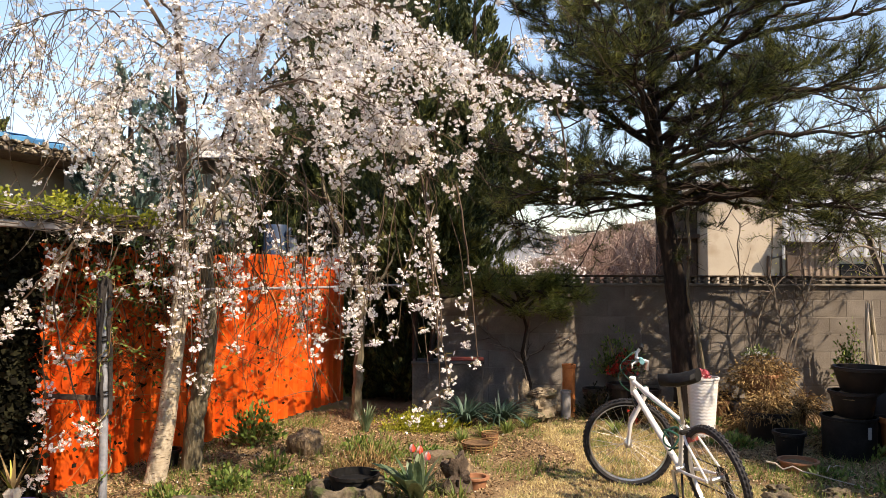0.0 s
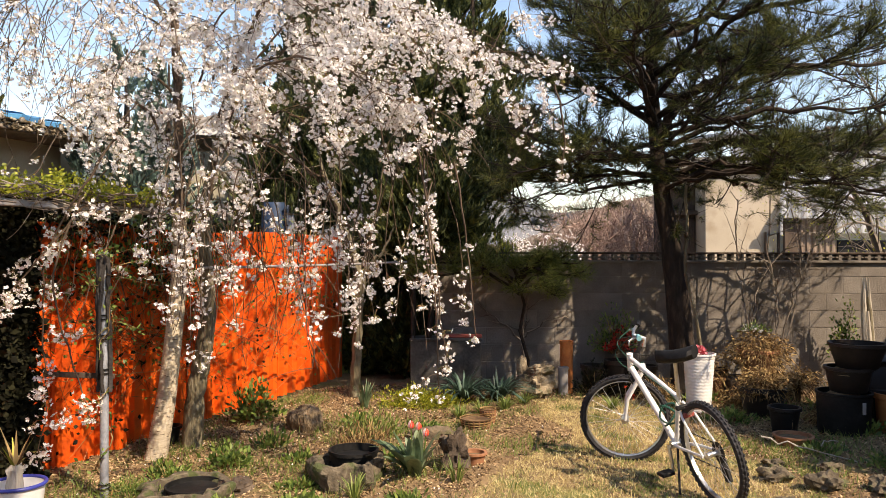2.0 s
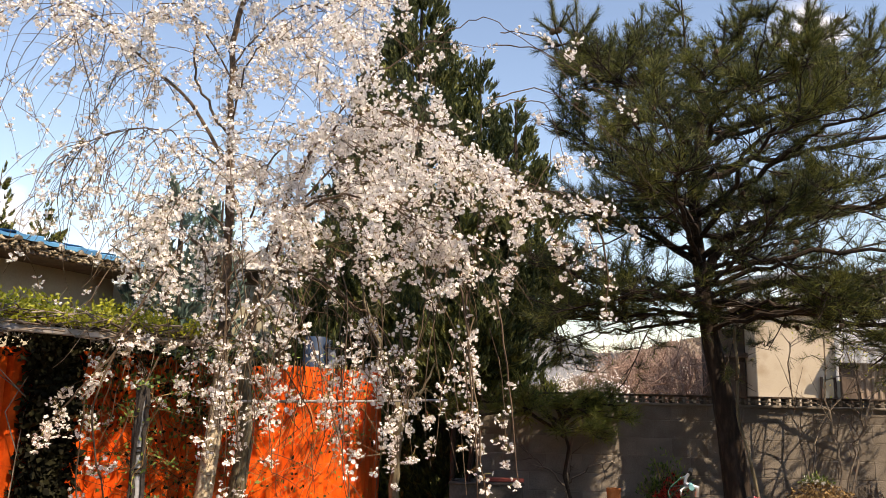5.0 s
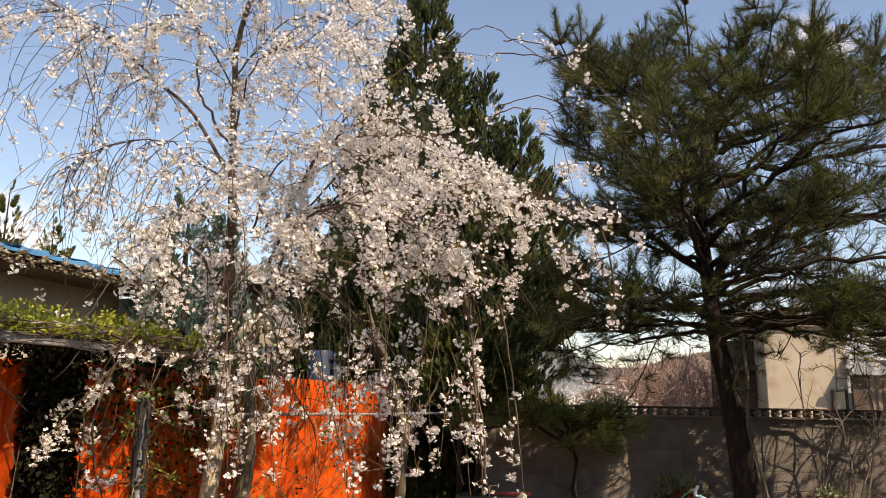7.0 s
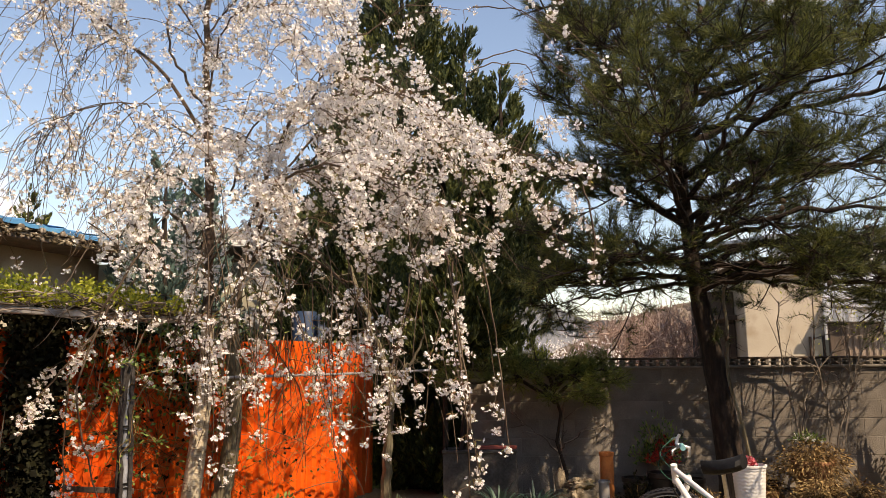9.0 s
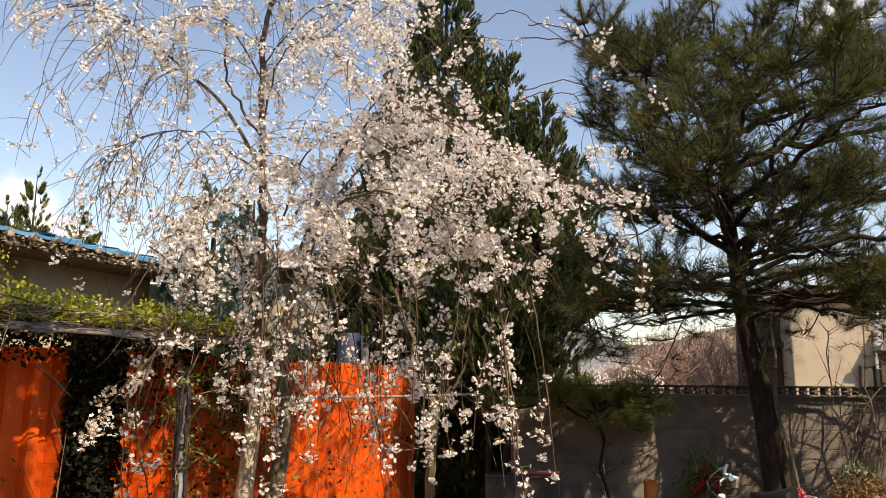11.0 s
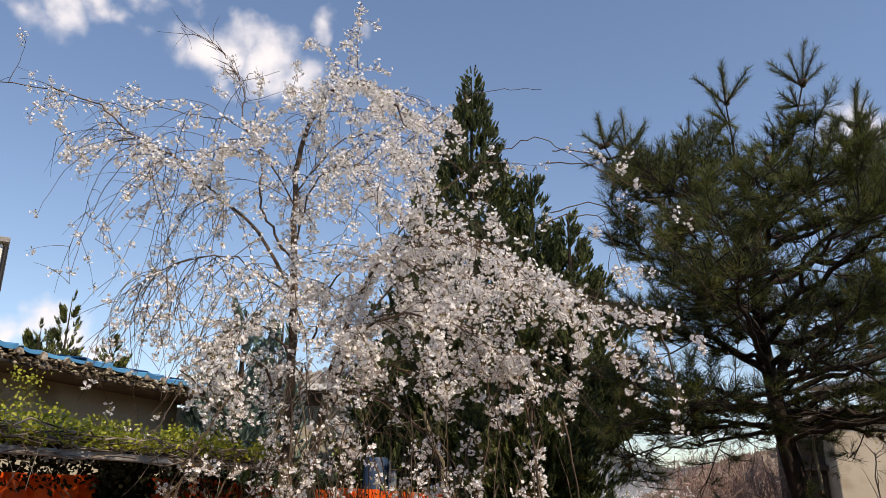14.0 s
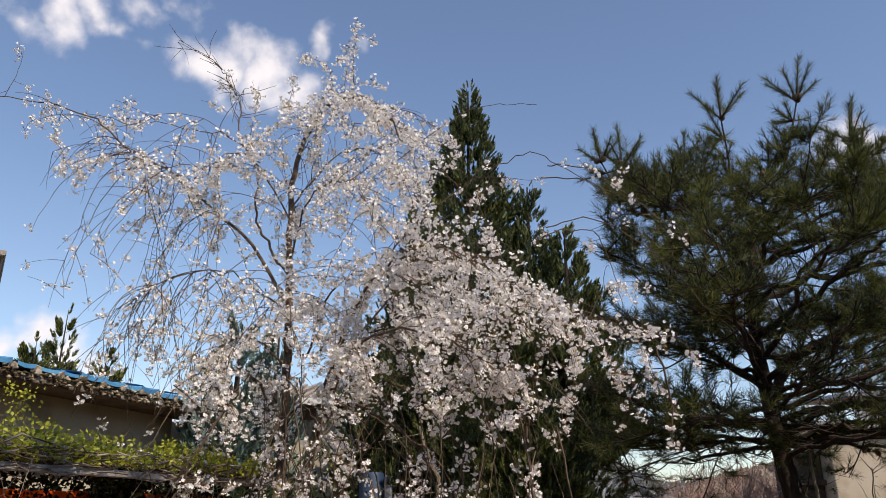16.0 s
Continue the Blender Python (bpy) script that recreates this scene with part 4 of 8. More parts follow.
# main limbs: points, first and last radius, (twigs a metre, twig length, gravity, blossom share, first share of the limb left bare)
CHERRY_LIMBS = [
    ([(-2.003, 5.9, 1.9), (-2.01, 5.9, 2.4), (-2.02, 5.88, 3.23), (-2.08, 5.9, 3.82), (-2.09, 5.9, 4.51), (-1.99, 5.9, 4.90), (-1.77, 5.88, 5.20), (-1.62, 5.85, 5.23), (-1.30, 5.8, 5.06), (-1.10, 5.75, 4.70)], 0.046, 0.006, (40, (0.4, 1.1), 2.6, 0.95, 0.30)),
    ([(-2.06, 5.95, 3.60), (-2.28, 6.0, 3.87), (-2.45, 6.0, 4.19), (-2.47, 6.0, 4.64), (-2.67, 6.0, 4.96), (-2.70, 6.0, 5.29), (-2.87, 6.0, 5.61), (-2.97, 6.0, 5.77), (-3.40, 6.0, 6.10)], 0.020, 0.003, (34, (0.12, 0.42), -0.5, 0.05, 0.42)),
    ([(-2.03, 5.85, 3.30), (-2.32, 5.65, 3.77), (-2.81, 5.6, 4.22), (-3.10, 5.6, 4.48), (-3.48, 5.6, 4.67), (-3.85, 5.58, 4.99), (-4.26, 5.5, 5.13), (-4.84, 5.45, 5.22), (-5.2, 5.4, 5.0)], 0.023, 0.004, (40, (0.2, 0.8), 2.8, 0.9, 0.05)),
    ([(-2.45, 6.0, 4.70), (-2.75, 5.92, 4.95), (-3.09, 5.9, 5.02), (-3.43, 5.9, 5.11), (-3.88, 5.9, 5.10)], 0.009, 0.003, (14, (0.3, 0.8), 1.6, 0.4, 0.1)),
    ([(-1.80, 6.2, 2.45), (-1.72, 6.15, 2.95), (-1.40, 5.9, 3.45), (-1.10, 5.65, 3.73), (-0.90, 5.6, 3.99), (-0.65, 5.6, 4.12), (-0.33, 5.6, 4.33), (-0.01, 5.6, 4.46), (0.26, 5.6, 4.30), (0.64, 5.6, 4.06), (1.00, 5.6, 3.72)], 0.014, 0.003, (10, (0.2, 0.6), 1.9, 0.45, 0.05)),
    ([(-1.78, 6.1, 2.60), (-1.35, 5.4, 3.15), (-1.03, 5.2, 3.46), (-0.77, 5.2, 3.55), (-0.48, 5.15, 3.40), (-0.2, 5.1, 3.20), (0.05, 5.1, 3.10), (0.25, 5.1, 3.02), (0.42, 5.1, 2.9)], 0.018, 0.004, (50, (0.35, 0.95), 2.9, 0.97, 0.03)),
    ([(-1.78, 6.2, 2.70), (-1.30, 6.0, 3.30), (-0.85, 5.8, 3.62), (-0.40, 5.75, 3.60), (-0.1, 5.7, 3.40)], 0.017, 0.004, (38, (0.35, 0.95), 2.9, 0.95, 0.03)),
    ([(-1.85, 6.2, 3.0), (-1.55, 6.5, 3.55), (-1.1, 6.6, 3.75), (-0.6, 6.5, 3.6), (-0.25, 6.4, 3.3)], 0.016, 0.004, (32, (0.35, 0.95), 2.9, 0.95, 0.03)),
    ([(-1.75, 6.2, 2.45), (-1.45, 5.6, 2.80), (-1.05, 5.2, 2.92), (-0.60, 5.0, 2.78), (-0.28, 4.95, 2.58)], 0.026, 0.004, (54, (0.35, 0.95), 2.9, 0.97, 0.03)),
    ([(-1.77, 6.2, 2.60), (-1.39, 6.0, 2.48), (-1.08, 6.0, 2.28), (-0.81, 6.0, 2.09), (-0.62, 6.0, 1.72), (-0.45, 5.95, 1.45)], 0.022, 0.006, (9, (0.35, 0.9), 2.8, 0.8, 0.15)),
    ([(-1.60, 6.0, 2.95), (-1.30, 5.8, 2.65), (-1.13, 5.8, 2.39), (-0.91, 5.8, 2.09), (-0.72, 5.75, 1.80), (-0.66, 5.7, 1.5)], 0.018, 0.006, (9, (0.35, 0.9), 2.8, 0.8, 0.2)),
    ([(-2.00, 5.88, 2.30), (-2.15, 5.5, 2.65), (-2.26, 5.2, 2.62), (-2.33, 5.05, 2.40)], 0.018, 0.005, (40, (0.35, 0.95), 5.0, 0.97, 0.1)),
    ([(-2.01, 5.9, 2.75), (-2.2, 5.7, 2.98), (-2.38, 5.5, 2.92), (-2.5, 5.35, 2.65)], 0.018, 0.005, (32, (0.35, 0.95), 5.0, 0.97, 0.1)),
    ([(-2.03, 5.9, 3.25), (-2.45, 5.6, 3.52), (-2.85, 5.45, 3.46), (-3.15, 5.35, 3.2)], 0.012, 0.003, (7, (0.3, 0.7), 2.2, 0.45, 0.1)),
    ([(-2.02, 5.88, 2.90), (-1.90, 5.4, 3.20), (-1.75, 5.0, 3.15), (-1.62, 4.8, 2.75)], 0.014, 0.004, (22, (0.4, 1.1), 2.9, 0.97, 0.1)),
    ([(-2.07, 5.9, 3.70), (-1.80, 5.5, 4.10), (-1.50, 5.3, 4.15), (-1.20, 5.2, 3.85)], 0.012, 0.004, (50, (0.4, 1.1), 2.6, 0.97, 0.05)),
    ([(-2.08, 5.9, 4.20), (-1.80, 5.9, 4.60), (-1.45, 5.85, 4.70), (-1.10, 5.8, 4.45)], 0.012, 0.004, (52, (0.4, 1.2), 2.6, 0.97, 0.05)),
    ([(-2.08, 5.9, 4.05), (-2.30, 5.6, 4.45), (-2.45, 5.4, 4.50), (-2.65, 5.3, 4.25)], 0.012, 0.004, (18, (0.4, 0.8), 3.2, 0.95, 0.05)),
    ([(-2.00, 5.88, 2.15), (-1.82, 5.5, 2.38), (-1.62, 5.3, 2.35), (-1.45, 5.2, 2.05)], 0.014, 0.004, (19, (0.35, 0.75), 2.9, 0.97, 0.05)),
    ([(-1.95, 5.95, 2.5), (-2.1, 6.4, 2.8), (-2.35, 6.7, 2.75), (-2.55, 6.9, 2.4)], 0.016, 0.004, (18, (0.35, 0.7), 4.0, 0.95, 0.1)),
    ([(-1.78, 6.1, 2.5), (-1.40, 5.6, 2.9), (-1.0, 5.35, 3.05), (-0.65, 5.3, 2.95), (-0.40, 5.25, 2.7)], 0.016, 0.004, (50, (0.3, 0.8), 2.6, 0.97, 0.05)),
    ([(-1.9, 6.0, 2.9), (-1.6, 5.6, 3.35), (-1.25, 5.4, 3.45), (-0.9, 5.3, 3.3)], 0.014, 0.004, (36, (0.3, 0.8), 2.6, 0.95, 0.05)),
    ([(-1.8, 6.1, 2.3), (-1.45, 5.7, 2.55), (-1.1, 5.5, 2.6), (-0.8, 5.4, 2.4)], 0.014, 0.004, (44, (0.3, 0.8), 2.6, 0.97, 0.05)),
]
# long trailing strands that hang alone
CHERRY_STRANDS = [
    [(-2.10, 5.0, 2.36), (-2.29, 4.9, 2.01), (-2.50, 4.9, 1.62), (-2.54, 4.9, 1.19), (-2.52, 4.9, 0.68), (-2.56, 4.9, 0.30)],
    [(-2.30, 4.9, 1.95), (-2.44, 4.85, 1.45), (-2.36, 4.85, 1.0), (-2.26, 4.85, 0.72), (-2.22, 4.85, 0.55)],
    [(-2.35, 4.9, 1.80), (-2.58, 4.8, 1.48), (-2.70, 4.75, 1.25)],
    [(-0.15, 4.95, 2.3), (-0.05, 4.95, 1.7), (0.0, 4.95, 1.25), (0.05, 4.95, 0.86)],
    [(-0.10, 5.0, 2.2), (-0.06, 5.0, 1.55), (-0.02, 5.0, 1.1), (0.0, 5.0, 0.66)],
    [(0.10, 5.0, 2.2), (0.18, 5.0, 1.65), (0.24, 5.0, 1.05)],
    [(0.75, 5.0, 2.7), (0.82, 5.0, 2.4), (0.80, 5.0, 2.1)],
    [(-0.55, 5.2, 2.0), (-0.5, 5.2, 1.6), (-0.62, 5.2, 1.35)],
    [(-1.55, 5.2, 2.1), (-1.65, 5.2, 1.5), (-1.6, 5.2, 1.1), (-1.62, 5.2, 0.85)],
    [(0.05, 5.3, 4.1), (0.40, 5.3, 4.06), (0.62, 5.3, 3.82), (0.82, 5.3, 3.51), (0.91, 5.3, 3.3)],
    [(0.0, 5.3, 3.6), (0.23, 5.3, 3.68), (0.46, 5.3, 3.61), (0.55, 5.3, 3.3), (0.6, 5.3, 3.06)],
    [(0.1, 5.4, 4.25), (0.38, 5.3, 4.17), (0.63, 5.3, 3.98), (0.99, 5.3, 3.65)],
    [(0.1, 5.3, 3.7), (0.43, 5.3, 3.75), (0.84, 5.3, 3.47), (1.18, 5.3, 3.03)],
    [(-1.16, 5.8, 4.55), (-0.87, 5.8, 4.78), (-0.53, 5.8, 5.01), (-0.2, 5.8, 5.04), (0.06, 5.8, 5.02)],
]


def weeping_cherry():
    rng = np.random.default_rng(11)
    tree = thing("weeping_cherry", "weeping cherry tree covered in white blossom", "tree", pose(-2.16, 5.9, 0))
    base = tree.matrix_world.translation

    def local(P):
        return np.asarray(P, float) - np.array(base)
    t1 = spline([(-2.19, 5.9, -0.05), (-2.14, 5.9, 0.25), (-2.10, 5.9, 0.49), (-2.05, 5.9, 0.93), (-2.01, 5.9, 1.36), (-2.00, 5.9, 1.62), (-2.005, 5.9, 1.95)], 5)
    rad = [0.115 if i == 0 else 0.085 - 0.038 * i / (len(t1) - 1) for i in range(len(t1))]
    rad[1] = 0.095
    part("trunk", Shape().tube([local(p) for p in t1], rad, 12), MAT["cherry_bark"], tree, "pale banded cherry trunk")
    marks = Shape()                          # dark dashes that ring the bark
    for _ in range(420):
        h = rng.random() ** 1.1
        p, _d = along([np.array(q) for q in t1], 0.03 + 0.9 * h)
        r = rad[min(int((0.03 + 0.9 * h) * (len(t1) - 1)), len(t1) - 1)] + 0.0018
        a0, w, z = rng.uniform(0, 6.28), rng.uniform(0.15, 0.6), rng.uniform(0.0008, 0.0022)
        V = []
        for a in np.linspace(a0, a0 + w, 5):
            c = p - np.array(base) + r * np.array([math.cos(a), math.sin(a), 0])
            k = z * (1 - abs(2 * (a - a0) / w - 1)) + 0.0004
            V += [c - [0, 0, k], c + [0, 0, k]]
        marks.add(V, [(2 * j, 2 * j + 2, 2 * j + 3, 2 * j + 1) for j in range(4)])
    tagged(part("bark_marks", marks, MAT["limb"], tree, "dark horizontal dashes of the bark"), kind="stuff")
    t2 = spline([(-2.02, 6.25, -0.05), (-1.99, 6.25, 0.43), (-1.94, 6.25, 0.70), (-1.89, 6.25, 1.07), (-1.90, 6.25, 1.44), (-1.92, 6.25, 1.81), (-1.88, 6.22, 2.13), (-1.80, 6.2, 2.5)], 5)
    rad = [(0.085 - 0.052 * i / (len(t2) - 1)) * (1 + 0.18 * noise.noise((i * 0.7, 1, 2))) for i in range(len(t2))]
    part("trunk", Shape().tube([local(p) for p in t2], rad, 12), MAT["old_bark"], tree, "gnarled mossy second trunk")
    twigs, C = [], []

    def bloom(p):                            # blossom comes in masses, with thin places between
        return min(1.0, max(0.06, 0.56 + 2.3 * noise.noise((p[0] * 2.4, p[1] * 2.4, p[2] * 2.4 + 4))))

    def pendent(q, length, share):
        """A short hanging twig with bunches on its lower half."""
        tw = droop(q, rng.normal(0, 0.8, 3) * [1, 1, 0.4] + [0, 0, -0.15], length, 4.5, rng, max(4, int(length / 0.05)), 0.5)
        twigs.append((tw, 0.7))
        for k in range(1, len(tw)):
            if rng.random() < share * (0.15 + 0.45 * k / len(tw)):
                C.append(tw[k] + rng.normal(0, 0.012, 3))

    def branchlet(p, d, length, grav, share):
        """A crooked side branch hung with bunches and pendent twigs."""
        tw = droop(p, d, length, grav, rng, max(6, int(length / 0.06)), 0.48)
        if len(tw) < 3:
            return
        twigs.append((tw, 1.0))
        for k in range(1, len(tw)):
            f = share * bloom(tw[k])
            if rng.random() < f * 0.95:
                C.append(tw[k] + rng.normal(0, 0.016, 3) - [0, 0, 0.015])
                if rng.random() < 0.35:
                    C.append(C[-1] + rng.normal(0, 0.03, 3) - [0, 0, 0.02])
            if rng.random() < 0.17:
                pendent(tw[k], rng.uniform(0.08, 0.42) * min(1.2, 0.5 + length), f)
            if rng.random() < 0.07 and length > 0.4:
                fork = droop(tw[k], tw[k] - tw[k - 1] + rng.normal(0, 0.05, 3), length * 0.4, grav, rng, 6, 0.5)
                twigs.append((fork, 0.7))
                C.extend([q + rng.normal(0, 0.014, 3) for q in fork[1:] if rng.random() < f])

    for pts, ra, rb, (density, (l0, l1), grav, share, bare) in CHERRY_LIMBS:
        line = [np.array(p) + rng.normal(0, 0.010, 3) for p in spline(pts, 5)]
        n = len(line)
        rr = [(ra + (rb - ra) * (i / (n - 1)) ** 0.7) * (1.0 if ra > 0.04 else 0.72) for i in range(n)]
        part("limb", Shape().tube([local(p) for p in line], rr, 7), MAT["limb"], tree)
        length = sum(np.linalg.norm(line[i + 1] - line[i]) for i in range(n - 1))
        for _ in range(int(density * 0.225 * length)):
            t = bare + (1 - bare) * rng.random() ** 0.85
            p, d = along(line, min(t, 0.999))
            d = d / (np.linalg.norm(d) + 1e-9) * 0.6 + rng.normal(0, 0.6, 3) * [1, 1, 0.4] + [0, 0, 0.18]
            branchlet(p, d, rng.uniform(l0, l1), grav * 0.62, share)
        if share > 0.5:                      # bunches on the limb itself
            C.extend([p + rng.normal(0, 0.045, 3) for p in line[2:] for _ in range(2) if rng.random() < 0.7 * bloom(p)])
    # long bare weeping twigs under the outer limb, and lone strands below the crown
    outer, inner = [np.array(p) for p in spline(CHERRY_LIMBS[2][0], 5)], [np.array(p) for p in spline(CHERRY_LIMBS[13][0], 5)]
    for k in range(56):
        p, d = along(outer, 0.05 + 0.45 * rng.random()) if k % 2 else along(inner, 0.1 + 0.89 * rng.random())
        L = rng.uniform(0.6, 1.7) if k % 2 else rng.uniform(0.4, 1.2)
        tw = droop(p, d / np.linalg.norm(d) * 0.35 + rng.normal(0, 0.4, 3) * [1, 1, 0.5] + [0, 0, -0.3], L, 2.0, rng, 14, 0.42)
        twigs.append((tw, 1.0))
        C.extend([q + rng.normal(0, 0.02, 3) for q in tw[1:] if rng.random() < 0.17])
        for q in tw[3:]:
            if rng.random() < 0.3:
                side = droop(q, rng.normal(0, 0.5, 3) + [-0.1, 0, -0.5], rng.uniform(0.2, 0.6), 1.5, rng, 6)
                twigs.append((side, 0.7))
                C.extend([x for x in side[2:] if rng.random() < 0.15])
    for _ in range(40):
        x, y = rng.uniform(-1.9, 0.1), rng.uniform(4.8, 5.8)
        top = rng.uniform(1.9, 2.5)
        tw = droop((x, y, top), rng.normal(0, 0.25, 3) + [0, 0, -0.6], top - rng.uniform(0.75, 1.45), 2.0, rng, 12, 0.36)
        twigs.append((tw, 1.2))
        for q in tw[2:]:
            if rng.random() < 0.24:
                C.extend([q + rng.normal(0, 0.03, 3) for _ in range(rng.integers(1, 3))])
    for _ in range(46):                      # bare whips that hang before the fence
        x = rng.uniform(-2.7, -0.9)
        y = rng.uniform(5.0, 6.0)
        top = rng.uniform(1.7, 2.7)
        tw = droop((x, y, top), rng.normal(0, 0.35, 3) + [0, 0, -0.6], rng.uniform(0.5, 1.3), 1.4, rng, 12, 0.42)
        twigs.append((tw, 1.25))
        for q in tw[3:]:
            if rng.random() < 0.28:
                side = droop(q, rng.normal(0, 0.6, 3) + [0, 0, -0.4], rng.uniform(0.1, 0.35), 1.5, rng, 5, 0.3)
                twigs.append((side, 0.8))
            if rng.random() < 0.14:
                C.extend([q + rng.normal(0, 0.025, 3) for _ in range(2)])
    for k, pts in enumerate(CHERRY_STRANDS):
        line = np.array([np.array(p) + rng.normal(0, 0.006, 3) for p in spline(pts, 5)])
        part("strand", Shape().tube([local(p) for p in line], [(0.008 if k < 9 else 0.005) * (1 - 0.62 * i / len(line)) for i in range(len(line))], 5), MAT["twig"], tree)
        if k >= 9:                            # bare whips
            C.extend([q + rng.normal(0, 0.02, 3) for q in line if rng.random() < 0.12])
            continue
        for q in line:
            if rng.random() < (0.36 if k < 3 else 0.2):
                C.extend([q + rng.normal(0, 0.03, 3) for _ in range(2 if k < 3 else 1)])
                if rng.random() < 0.5:
                    tw = droop(q, rng.normal(0, 1, 3) * [1, 1, 0.3], rng.uniform(0.1, 0.3), 4, rng, 5)
                    twigs.append((tw, 0.7))
                    C.extend([x for x in tw[2:] if rng.random() < 0.7])
        C.extend([line[-1] + rng.normal(0, 0.015, 3)])
    part("twig_growth", twig_mesh([(local(t), k) for t, k in twigs], 0.0042, 0.0018, MAT["twig"], "twigs"), None, tree, "thin drooping twigs")["kind"] = "stuff"
    (V, T), (S, TS) = blossoms(local(C), rng)
    tagged(part("blossom_growth", tri_mesh("blossoms", V, T, MAT["petal"]), None, tree, "dense white five petalled blossom"), kind="stuff")
    # calyxes, buds and the first leaves
    C = local(C)
    pick = rng.random(len(C)) < 0.7
    V2, T2 = leaves(C[pick], rng.normal(size=(pick.sum(), 3)), rng.uniform(0.016, 0.042, pick.sum()), 0.012, rng)
    V, T = merge([(S, TS), (V2, T2)])
    tagged(part("bud_growth", tri_mesh("buds", V, T, MAT["bud"]), None, tree, "reddish stalks and young leaves"), kind="stuff")
    return tree


weeping_cherry()


# ---------------------------------------------------------------- the pine
def needle_tufts(P, D, per, length, rng, spread=0.75, width=0.0042, shoot=0.12):
    """Bottle brushes: needles that stand out along the last stretch of each shoot and lean towards its tip."""
    P, D = np.repeat(P, per, 0), np.repeat(unit(D), per, 0)
    n = len(P)
    side = unit(np.cross(D, rng.normal(size=(n, 3))))
    back = rng.random((n, 1))
    dirs = unit(D * (0.35 + 0.75 * (1 - back)) + side * spread * rng.uniform(0.5, 1.1, (n, 1)) + [0, 0, 0.12])
    return blades(P - D * back * shoot, dirs, length * rng.uniform(0.75, 1.15, n), width, rng)


def pine_limb(line, rng, reach, shoots, twigs, tips):
    """Side shoots on a limb, each with tufts towards its end."""
    n = len(line)
    for _ in range(shoots):
        t = 0.22 + 0.78 * rng.random() ** 0.7
        p, d = along(line, min(t, 0.999))
        d = d / (np.linalg.norm(d) + 1e-9)
        sd = d * 0.7 + rng.normal(0, 0.75, 3) * [1, 1, 0.35] + [0, 0, 0.12]
        L = reach * rng.uniform(0.4, 1.0)
        tw = droop(p, sd, L, -0.45, rng, 6, 0.22)
        twigs.append((tw, 1.0))
        for q in range(2, len(tw)):
            dd = tw[q] - tw[q - 1]
            for _ in range(2 if q >= 3 else 1):
                e = dd / np.linalg.norm(dd) + rng.normal(0, 0.7, 3) * [1, 1, 0.6] + [0, 0, 0.3]
                e /= np.linalg.norm(e)
                l2 = rng.uniform(0.06, 0.20)
                twigs.append((np.array([tw[q], tw[q] + e * l2 * 0.5, tw[q] + e * l2]), 0.5))
                tips.append((tw[q] + e * l2, e))


